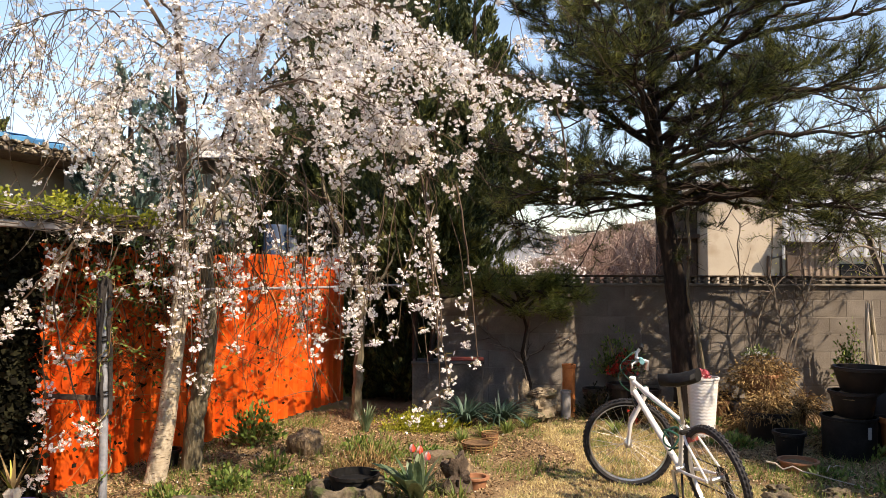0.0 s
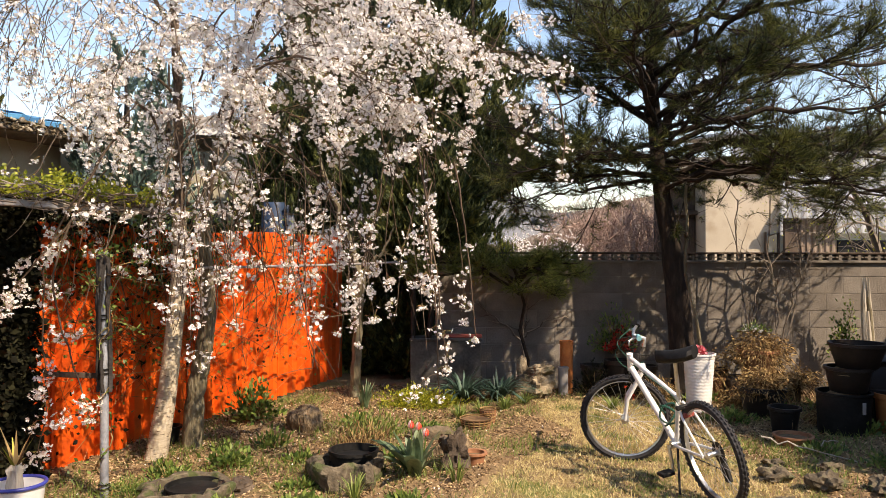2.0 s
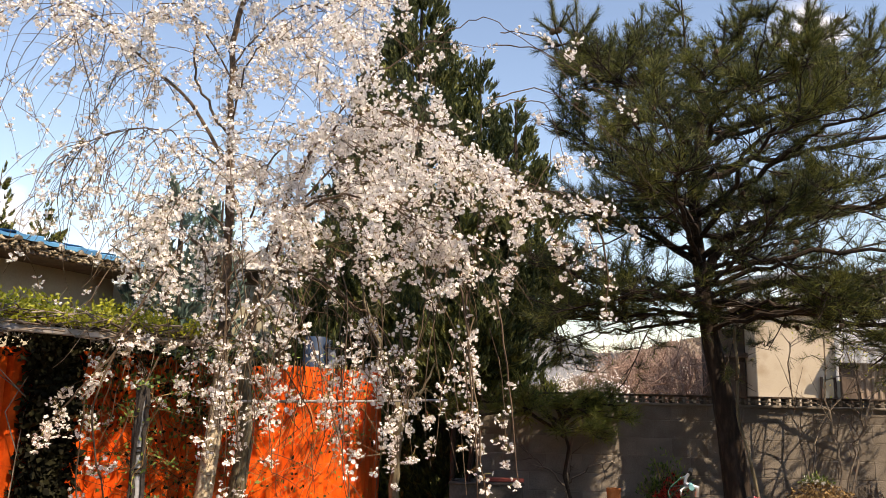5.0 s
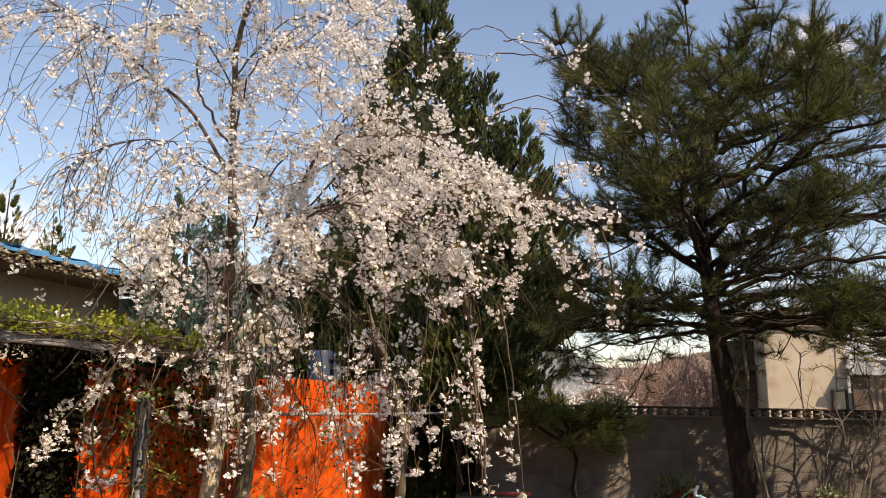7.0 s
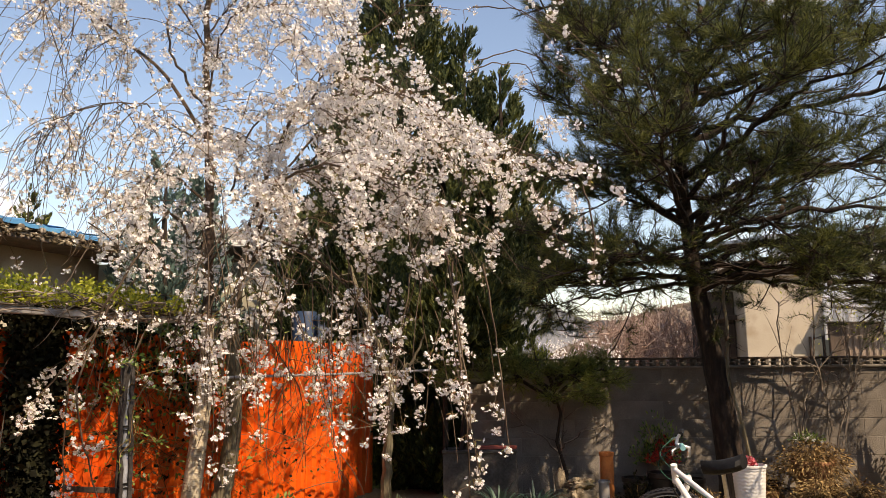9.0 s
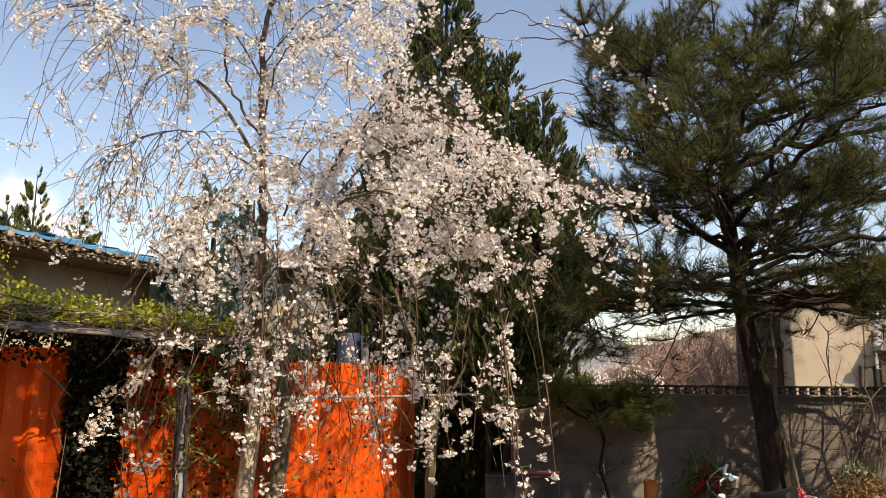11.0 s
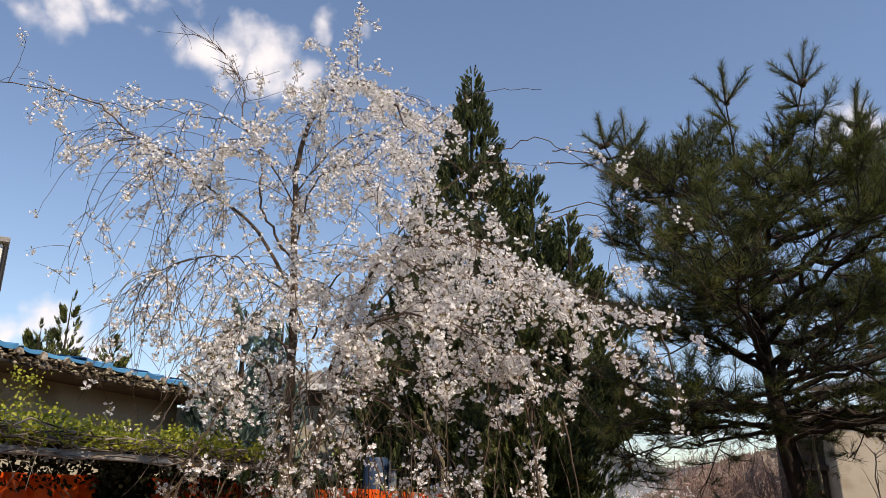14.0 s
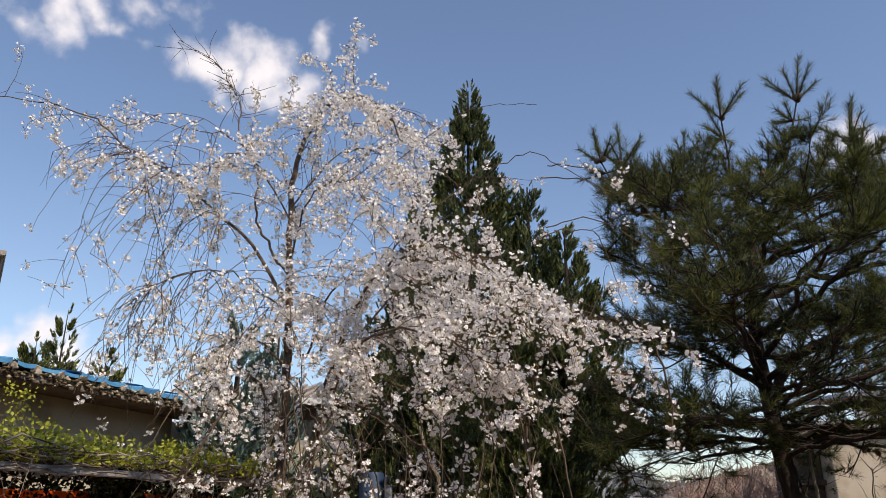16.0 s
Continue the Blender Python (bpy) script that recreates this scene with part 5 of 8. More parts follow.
PINE_LIMBS = [  # ends of the limbs: start height on the trunk, then the way out
    (2.45, [(3.0, 8.05, 2.52), (3.7, 7.85, 2.46), (4.4, 7.7, 2.38)], 0.034, 15),
    (2.40, [(2.95, 8.35, 2.42), (3.6, 8.4, 2.36), (4.2, 8.4, 2.30)], 0.03, 12),
    (2.50, [(2.05, 8.2, 2.66), (1.60, 8.0, 2.80), (1.10, 7.9, 2.70)], 0.045, 17),
    (2.60, [(2.0, 7.9, 2.55), (1.5, 7.6, 2.5), (1.15, 7.3, 2.55)], 0.04, 14),
    (2.35, [(2.64, 8.25, 2.40), (2.94, 8.2, 2.44), (3.45, 8.05, 2.50), (3.95, 7.9, 2.45)], 0.045, 18),
    (2.40, [(3.0, 7.8, 2.42), (3.6, 7.5, 2.32), (4.2, 7.3, 2.2)], 0.035, 14),
    (2.30, [(2.9, 7.7, 2.42), (3.3, 7.2, 2.38), (3.7, 6.9, 2.35)], 0.03, 9),
    (2.45, [(3.2, 8.3, 2.5), (4.0, 8.3, 2.35), (4.9, 8.2, 2.2)], 0.035, 14),
    (2.55, [(3.0, 8.0, 2.75), (3.6, 7.8, 2.72), (4.2, 7.7, 2.60), (4.6, 7.6, 2.5)], 0.04, 18),
    (2.9, [(2.54, 8.3, 3.15), (2.91, 8.2, 3.42), (3.40, 8.1, 3.55), (4.1, 8.0, 3.55), (4.7, 8.0, 3.6)], 0.06, 22),
    (3.0, [(1.9, 8.2, 3.25), (1.4, 8.1, 3.4), (0.85, 8.0, 3.55)], 0.045, 18),
    (3.1, [(2.1, 7.7, 3.3), (1.8, 7.2, 3.45), (1.5, 6.8, 3.4)], 0.04, 18),
    (3.1, [(2.7, 7.7, 3.3), (3.1, 7.2, 3.35), (3.5, 6.9, 3.3)], 0.04, 18),
    (3.4, [(2.2, 9.0, 3.7), (1.7, 9.6, 3.9), (1.2, 10.0, 3.9)], 0.04, 14),
    (3.5, [(3.0, 9.0, 3.8), (3.6, 9.6, 3.95), (4.2, 9.9, 3.9)], 0.04, 14),
    (3.6, [(1.8, 8.3, 4.0), (1.35, 8.2, 4.2), (1.05, 8.1, 4.35)], 0.04, 18),
    (3.8, [(2.9, 8.2, 4.1), (3.6, 8.2, 4.25), (4.4, 8.1, 4.4), (4.9, 8.1, 4.5)], 0.045, 22),
    (4.0, [(2.3, 7.6, 4.25), (2.4, 7.0, 4.4), (2.5, 6.6, 4.4)], 0.035, 18),
    (4.2, [(1.9, 7.8, 4.6), (1.5, 7.6, 4.85), (1.25, 7.5, 5.0)], 0.035, 18),
    (4.3, [(3.1, 8.0, 4.65), (3.7, 7.8, 4.95), (4.3, 7.7, 5.15)], 0.035, 20),
    (4.5, [(1.7, 8.4, 4.9), (1.3, 8.4, 5.3), (1.15, 8.35, 5.35), (1.1, 8.3, 5.4)], 0.03, 14),
    (4.7, [(2.0, 8.4, 5.1), (1.75, 8.4, 5.3), (1.6, 8.4, 5.45)], 0.028, 10),
    (4.8, [(2.34, 8.3, 5.4), (2.30, 8.3, 5.5), (2.28, 8.3, 5.7)], 0.03, 5),
    (4.8, [(2.84, 8.3, 5.45), (2.9, 8.3, 5.5), (2.98, 8.3, 5.65), (3.0, 8.3, 5.75)], 0.032, 5),
    (4.6, [(3.0, 8.4, 5.0), (3.4, 8.4, 5.3), (3.55, 8.35, 5.4), (3.6, 8.3, 5.5)], 0.028, 8),
    (4.4, [(3.3, 8.5, 4.8), (4.0, 8.5, 5.1), (4.4, 8.4, 5.4)], 0.028, 16),
    (2.7, [(2.3, 7.8, 2.75), (2.4, 7.2, 2.85), (2.6, 6.9, 2.8)], 0.03, 12),
    (2.35, [(2.0, 8.1, 2.44), (1.5, 7.9, 2.36), (1.0, 7.8, 2.36)], 0.03, 22),
    (2.4, [(1.9, 8.6, 2.50), (1.3, 8.7, 2.44), (0.8, 8.8, 2.44)], 0.03, 22),
    (2.6, [(3.0, 8.0, 2.75), (3.3, 7.8, 2.60), (3.6, 7.7, 2.42)], 0.035, 22),
    (2.7, [(2.9, 8.1, 2.9), (3.4, 7.9, 2.9), (3.9, 7.8, 2.75)], 0.035, 22),
    (2.8, [(3.1, 7.7, 3.0), (3.7, 7.4, 3.0), (4.3, 7.2, 2.9)], 0.035, 22),
    (2.5, [(2.7, 8.0, 2.55), (3.0, 7.7, 2.50), (3.2, 7.5, 2.36)], 0.03, 14),
    (3.2, [(2.4, 7.4, 3.55), (2.5, 6.7, 3.8), (2.65, 6.2, 3.9)], 0.035, 16),
    (3.0, [(2.0, 7.5, 3.2), (1.75, 6.9, 3.42), (1.7, 6.4, 3.5)], 0.035, 16),
    (3.5, [(2.8, 7.4, 3.8), (3.0, 6.8, 3.95), (3.3, 6.4, 4.0)], 0.035, 16),
    (2.6, [(1.9, 7.9, 2.6), (1.5, 7.5, 2.55), (1.2, 7.2, 2.45)], 0.03, 14),
    (2.4, [(1.95, 8.2, 2.35), (1.5, 8.1, 2.25), (1.1, 8.0, 2.2)], 0.028, 14),
]


def pine():
    rng = np.random.default_rng(23)
    tree = thing("pine_tree", "dark green pine with a leaning furrowed trunk", "tree", pose(2.72, 8.35, 0))
    base = np.array(tree.matrix_world.translation)
    trunk = spline([(2.68, 8.35, -0.05), (2.66, 8.33, 0.35), (2.58, 8.3, 1.14), (2.50, 8.3, 1.75), (2.42, 8.3, 2.2), (2.35, 8.3, 2.85), (2.30, 8.3, 3.5), (2.36, 8.3, 4.2), (2.45, 8.3, 4.9)], 6)
    n = len(trunk)
    rad = [0.23 if i == 0 else (0.165 - 0.125 * (i / (n - 1)) ** 0.8) * (1 + 0.07 * noise.noise((i * 0.9, 0, 5))) for i in range(n)]
    rad[1], rad[2], rad[3] = 0.215, 0.195, 0.18
    sh = Shape().tube([np.array(p) - base for p in trunk], rad, 16)
    part("trunk", sh, MAT["pine_bark"], tree)
    twigs, tips, spikes = [], [], []
    limbs = list(PINE_LIMBS)
    for k in range(15):                      # the lesser limbs, whorl over whorl
        z0, az = 2.55 + 2.1 * (k / 15), k * 2.39996
        reach = (2.35 - 0.42 * max(0, z0 - 3.3)) * (0.5 if math.cos(az) < -0.2 else 1.0) * rng.uniform(0.7, 1.0)
        x0, y0 = 2.38, 8.3
        rise = 0.1 + 0.2 * (z0 - 2.55)
        limbs.append((z0, [(x0 + reach * f * math.cos(az), y0 + reach * f * math.sin(az) * 0.85, z0 + rise * f * f + 0.12 * f) for f in (0.35, 0.7, 1.0)], 0.032, 5 + 7 * reach))
    for z0, pts, r, shoots in limbs:
        p0 = min(trunk, key=lambda p: abs(p.z - z0))
        pts = [(x, y, z if z < 4.5 else 4.5 + (z - 4.5) * 0.6) for x, y, z in pts]
        line = [np.array(p) + rng.normal(0, 0.02, 3) for p in spline([p0] + pts, 5)]
        m = len(line)
        part("limb", Shape().tube([p - base for p in line], [r * (1 - 0.75 * i / (m - 1)) for i in range(m)], 7), MAT["pine_bark"], tree)
        pine_limb(line, rng, 0.7, int(shoots * 1.3), twigs, tips)
        for f in np.linspace(0.3, 0.95, max(2, int(shoots / 4.5))):      # forked boughs that fill the crown
            q, dd = along(line, min(f, 0.999))
            e = unit(dd) * 0.8 + rng.normal(0, 0.8, 3) * [1, 1, 0.45] + [0, -0.15, 0.05]
            bough = droop(q, e, rng.uniform(0.45, 0.95), -0.25, rng, 7, 0.18)
            twigs.append((bough, 1.5))
            pine_limb(bough, rng, 0.34, 8, twigs, tips)
        d = line[-1] - line[-2]
        tips += [(line[-1], d / np.linalg.norm(d))] * 2
    # tall leaders on the crown: a stem, a whorl of side shoots with cones, a long end shoot
    cone_at = []
    for foot, whorl, top in [((2.80, 8.3, 5.3), (3.12, 8.3, 6.33), (3.22, 8.3, 6.93)), ((2.25, 8.3, 5.1), (2.24, 8.3, 6.15), (2.25, 8.3, 6.72)), ((3.45, 8.3, 5.0), (3.63, 8.3, 5.78), (3.74, 8.3, 6.34)),
                             ((1.15, 8.3, 5.0), (1.06, 8.3, 5.58), (1.03, 8.3, 6.12)), ((1.75, 8.3, 5.1), (1.77, 8.3, 5.62), (1.80, 8.3, 6.0)), ((1.0, 8.3, 5.1), (0.82, 8.3, 5.65), (0.75, 8.3, 6.1)),
                             ((2.6, 8.5, 5.0), (2.75, 8.5, 5.5), (2.80, 8.5, 5.95)), ((4.1, 8.3, 4.9), (4.3, 8.3, 5.5), (4.4, 8.3, 5.95)), ((1.5, 8.3, 4.9), (1.45, 8.3, 5.3), (1.42, 8.3, 5.7)),
                             ((3.1, 8.4, 5.0), (3.3, 8.4, 5.5), (3.4, 8.4, 5.8)), ((2.0, 8.4, 5.0), (2.02, 8.4, 5.4), (2.0, 8.4, 5.75))]:
        foot, whorl, top = np.array(foot), np.array(whorl), np.array(top)
        shoots = [(whorl, top)]
        twigs.append((np.array([foot, (foot + whorl) / 2 + rng.normal(0, 0.02, 3), whorl]), 3.2))
        reach = np.linalg.norm(top - whorl)
        for k in range(6):
            a = k * 1.05 + rng.uniform(-0.3, 0.3)
            e = unit(np.array([math.cos(a), math.sin(a), rng.uniform(0.5, 1.1)]))
            end = whorl + e * reach * rng.uniform(0.5, 0.8)
            shoots.append((whorl, end + [0, 0, 0.05]))
            if rng.random() < 0.6:
                cone_at.append(whorl + e * 0.06)
        for h in (0.25, 0.5, 0.75):
            q = foot * (1 - h) + whorl * h
            for _ in range(6):
                e = unit(rng.normal(size=3) * [1, 1, 0.3] + [0, 0, 0.6])
                shoots.append((q, q + e * rng.uniform(0.2, 0.42)))
        for a, b in shoots:
            twigs.append((np.array([a, (a + b) / 2, b]), 1.6))
            d = unit(b - a)
            for h in np.linspace(0.25, 1.0, max(3, int(np.linalg.norm(b - a) / 0.045))):
                spikes.append((a * (1 - h) + b * h, d))
    P, D = np.array([t[0] for t in tips]), np.array([t[1] for t in tips])
    # the crown is in tiers: few tufts on the bare stretches between them
    tier = np.array([noise.noise((q[0] * 0.55, q[1] * 0.55, q[2] * 1.7 + 3)) for q in P])
    gap = (P[:, 2] > 2.72) & (P[:, 2] < 3.28) & (P[:, 0] > 0.8) & (P[:, 0] < 4.2)
    keep = rng.random(len(P)) < np.where(gap, 0.55, np.where(P[:, 2] > 3.3, 1.0, np.clip(0.8 + 1.6 * tier, 0.3, 1.0)))
    clump = np.array([noise.noise((q[0] * 2.9, q[1] * 2.9, q[2] * 3.8)) for q in P])
    keep &= rng.random(len(P)) < np.clip(0.62 + 2.5 * clump, 0.08, 1.0)
    keep &= ~((P[:, 0] < 0.72) & (P[:, 2] > 2.75) & (rng.random(len(P)) < 0.8))
    thin = (P[:, 0] > 3.95) & (P[:, 2] > 2.95) & (rng.random(len(P)) < 0.6)
    keep &= ~thin
    # chinks in the crown through which the sun reaches the wall
    def chink(q):
        k = (WALL_Y - q[1]) / -SUN.y
        a, b = q[0] - SUN.x * k, q[2] - SUN.z * k
        return -0.3 < a < 3.4 and 0 < b < 1.55 and noise.noise((a * 2.6 + b * 1.2, b * 2.0, 7)) > -0.06
    keep &= ~np.array([chink(q) for q in P])
    P, D = P[keep], D[keep]
    live = {tuple(np.round(q, 4)) for q in P}
    twigs = [(q, k) for q, k in twigs if k > 1.0 or not chink(q[-1]) and (k > 0.5 or tuple(np.round(q[-1], 4)) in live or rng.random() < 0.55)]
    V, T = needle_tufts(P - base, D, 32, 0.115, rng, 0.8, 0.0044)
    V2, T2 = needle_tufts(np.array([q[0] for q in spikes]) - base, np.array([q[1] for q in spikes]), 16, 0.115, rng, 0.75, 0.0055, 0.04)
    V, T = merge([(V, T), (V2, T2)])
    tagged(part("needle_growth", tri_mesh("needles", V, T, MAT["needle"]), None, tree, "dense dark green needle tufts"), kind="stuff")
    part("twig_growth", twig_mesh([(t - base, k) for t, k in twigs], 0.008, 0.003, MAT["pine_bark"], "twigs"), None, tree)["kind"] = "stuff"
    pick = rng.choice(len(P), 110, replace=False)
    cones = Shape().lathe([(0.008, -0.032), (0.022, -0.02), (0.026, 0.0), (0.018, 0.02), (0.005, 0.032)], 7)
    cm = cones.mesh("cone", MAT["cone"])
    for i in pick:
        ob = part("cone", cm, None, tree)
        ob.location = Vector(P[i] - base - D[i] * 0.1)
        ob.rotation_euler = (rng.uniform(0, 3), rng.uniform(0, 3), 0)
    for q in cone_at:
        ob = part("cone", cm, None, tree)
        ob.location = Vector(q - base)
        ob.scale = (1.5, 1.5, 1.3)
    # bare climber stem along the trunk
    st = spline([(2.86, 8.12, 0), (2.72, 8.1, 0.9), (2.60, 8.08, 1.4), (2.62, 8.08, 1.9), (2.60, 8.08, 2.25), (2.7, 8.05, 2.4), (2.95, 8.0, 2.46)], 5)
    solid("climbing_stem", Shape().tube(st, [0.02 - 0.008 * i / len(st) for i in range(len(st))], 7), MAT["old_bark"], "pale twisted climber stem against the pine trunk", "climber")


pine()


# ---------------------------------------------------------------- dark conifers behind the fence
def sprays(P, D, size, rng, per=9):
    """Flat feathery sprays: a stem of short scales that turn upwards."""
    n = len(P)
    D = unit(D)
    side = unit(np.cross(D, rng.normal(size=D.shape)))
    out = []
    for k in range(per):
        t = k / per
        sg = 1 if k % 2 else -1
        a = P + D * (size * t)[:, None]
        d = D * 0.8 + side * sg * 0.75 * (1 - t * 0.5) + [0, 0, 0.25]
        out.append(blades(a, d, size * (0.60 - 0.3 * t), size * 0.22, rng))
    return merge(out)


def conifer(name, label, spires, mat, count, seed, size=0.22, stem=0.16):
    """spires: (x, y, top, foot of the crown, widest radius)."""
    rng = np.random.default_rng(seed)
    x0, y0 = spires[0][0], spires[0][1]
    tree = thing(name, label, "tree", pose(x0, y0, 0))
    base = np.array([x0, y0, 0.0])
    P, D = [], []
    total = sum((s[2] - s[3]) * s[4] for s in spires)
    for x, y, top, foot, rad in spires:
        part("trunk", Shape().tube([(x0 + (x - x0) * 0.3 - x0, y0 + (y - y0) * 0.3 - y0, -0.05), (x - x0, y - y0, foot + 0.5), (x - x0, y - y0, top - 0.15)], [stem, stem * 0.62, 0.012], 8), MAT["pine_bark"], tree)
        n = int(count * (top - foot) * rad / total)
        def crown(h, ang, z):                 # radius of the ragged outline
            lump = np.array([noise.noise((math.cos(a) * 2.2 + x, math.sin(a) * 2.2 + y, b * 2.4)) for a, b in zip(ang, z)])
            return (rad * (1 - h) ** 0.86 * np.minimum(1, 0.35 + h * 6) + 0.03) * (1 + 0.35 * lump)
        m = n // 3                            # the dark inside
        h, ang = 1 - np.sqrt(rng.random(m)), rng.uniform(0, 2 * math.pi, m)
        z = foot + (top - foot) * h
        r = crown(h, ang, z) * np.sqrt(rng.uniform(0.15, 0.75, m))
        P.append(np.stack([x + r * np.cos(ang), y + r * np.sin(ang), z], 1))
        D.append(np.stack([np.cos(ang), np.sin(ang), 0.8 + h], 1) + rng.normal(0, 0.3, (m, 3)))
        per = 16                              # boughs that rise at their ends
        k = max(1, (n - m) // per)
        h, ang = 1 - np.sqrt(rng.random(k)), rng.uniform(0, 2 * math.pi, k)
        z = foot + (top - foot) * h * 0.97
        reach = crown(h, ang, z) * rng.uniform(0.75, 1.22, k)
        f = np.tile(np.linspace(0.45, 1.0, per), k)
        h, ang, z, reach = (np.repeat(a, per) for a in (h, ang, z, reach))
        wide = rng.normal(0, 1, k * per) * 0.10 * reach * (1.25 - f)
        r = reach * f
        P.append(np.stack([x + r * np.cos(ang) - wide * np.sin(ang), y + r * np.sin(ang) + wide * np.cos(ang), z + 0.45 * reach * (f - 0.45) ** 1.4 + rng.normal(0, 0.04, k * per)], 1))
        D.append(np.stack([np.cos(ang), np.sin(ang), 0.35 + 1.1 * f + h], 1) + rng.normal(0, 0.22, (k * per, 3)))
    P, D = np.concatenate(P), np.concatenate(D)
    V, T = sprays(P - base, D, size * rng.uniform(0.7, 1.3, len(P)), rng)
    tagged(part("foliage", tri_mesh("foliage", V, T, mat), None, tree), kind="stuff")
    return tree


conifer("spire_conifer", "tall dark green conifer with a narrow pointed spire", [(-1.1, 12.2, 9.25, 1.7, 1.9), (-0.08, 11.9, 7.15, 2.3, 1.05), (-1.85, 12.3, 7.4, 1.6, 1.4), (0.50, 11.8, 6.25, 2.4, 1.15), (-2.3, 11.6, 4.2, 1.2, 1.1), (-0.4, 11.4, 5.4, 1.3, 1.4)],
        MAT["cypress"], 36000, 31, 0.17)
conifer("dark_hedge", "dense dark evergreen in the gap beside the wall", [(-0.85, 10.3, 2.9, 0.0, 0.75), (-0.2, 10.5, 2.7, 0.0, 0.7), (-1.0, 9.95, 2.0, 0.0, 0.4), (-0.45, 9.9, 1.9, 0.0, 0.5)], MAT["cypress"], 6500, 33, 0.2)
conifer("young_conifer", "dark young conifer beside the end of the fence", [(-0.30, 8.80, 3.1, 1.55, 0.55), (0.05, 8.72, 2.85, 1.75, 0.42)], MAT["cypress"], 2600, 35, 0.16, 0.04)
conifer("blue_conifer", "small blue green conifer behind the fence", [(-4.65, 11.4, 4.75, 1.2, 0.9), (-4.1, 11.6, 4.6, 1.4, 0.6), (-5.1, 11.5, 4.4, 1.4, 0.5)], MAT["blue_pine"], 2600, 37, 0.24)
conifer("ragged_conifer", "ragged conifer above the tiled roof", [(-20.1, 30, 10.4, 4.0, 1.5), (-21.6, 31, 9.3, 4, 1.9), (-18.6, 31, 8.9, 4, 1.7), (-20.6, 29, 8.8, 4, 2.2)], MAT["needle"], 3000, 41, 0.38)

# ---------------------------------------------------------------- smaller trees, shrubs and climbers
def tree_of_twigs(name, label, base, limbs, mat, rng, twig=(0.25, 0.7), density=10, gravity=-0.3, r=(0.006, 0.002), category="shrub", split=0.6):
    """A bare woody plant: limbs as given, and twigs that fork from them."""
    t = thing(name, label, category, pose(*base))
    b = np.array(base)
    lines, tips = [], []
    for pts, r0, r1 in limbs:
        line = [np.array(p) + rng.normal(0, 0.012, 3) for p in spline(pts, 5)]
        n = len(line)
        part("stem", Shape().tube([p - b for p in line], [r0 + (r1 - r0) * i / (n - 1) for i in range(n)], 7), mat, t)
        length = sum(np.linalg.norm(line[i + 1] - line[i]) for i in range(n - 1))
        for _ in range(int(density * length)):
            p, d = along(line, min(0.2 + 0.8 * rng.random(), 0.999))
            L = rng.uniform(*twig)
            tw = droop(p, d / np.linalg.norm(d) + rng.normal(0, 0.7, 3), L, gravity, rng, 6, 0.3)
            lines.append((tw - b, 1.0))
            tips.append(tw[-1])
            for q in tw[2:]:
                if rng.random() < split:
                    s2 = droop(q, rng.normal(0, 1, 3) + (tw[-1] - tw[0]) / L, L * 0.4, gravity, rng, 4, 0.3)
                    lines.append((s2 - b, 0.6))
                    tips.append(s2[-1])
    if lines:
        part("twig_growth", twig_mesh(lines, r[0], r[1], mat, "twigs"), None, t)["kind"] = "stuff"
    return t, np.array(tips)


def leafy(name, label, at, size, n, leaf, mat, seed, category="plant", up=0.6, flat=1.0, stems=True, flowers=None, group=""):
    """A clump of small leaves on short stems."""
    rng = np.random.default_rng(seed)
    t = thing(name, label, category, pose(*at), group)
    u = unit(rng.normal(size=(n, 3))) * rng.uniform(0.25, 1, (n, 1)) ** 0.6
    u[:, 2] = np.abs(u[:, 2]) * flat
    lump = np.array([0.75 + 0.5 * noise.noise((a[0] * 2.3 + at[0], a[1] * 2.3 + at[1], a[2] * 2.3)) for a in u])[:, None]
    P = u * np.array(size) * lump
    V, T = leaves(P, u + rng.normal(0, 0.6, (n, 3)) + [0, 0, up], rng.uniform(0.6, 1.3, n) * leaf[0], rng.uniform(0.7, 1.2, n) * leaf[1], rng)
    tagged(part("foliage", tri_mesh("foliage", V, T, mat), None, t), kind="stuff")
    if stems:
        lines = []
        for i in rng.choice(n, min(n, 40), replace=False):
            lines.append((np.array([[P[i][0] * 0.15, P[i][1] * 0.15, -0.02], P[i] * [0.5, 0.5, 0.6], P[i]]), 1.0))
        part("stem_growth", twig_mesh(lines, 0.005, 0.002, MAT["dry_plant"], "stems"), None, t)["kind"] = "stuff"
    if flowers:
        m, count, s = flowers
        i = rng.choice(n, count)
        V, T = leaves(np.repeat(P[i] * 1.05, 6, 0), rng.normal(size=(count * 6, 3)), s, s * 0.8, rng)
        tagged(part("flower_growth", tri_mesh("flowers", V, T, m), None, t), kind="stuff")
    return t


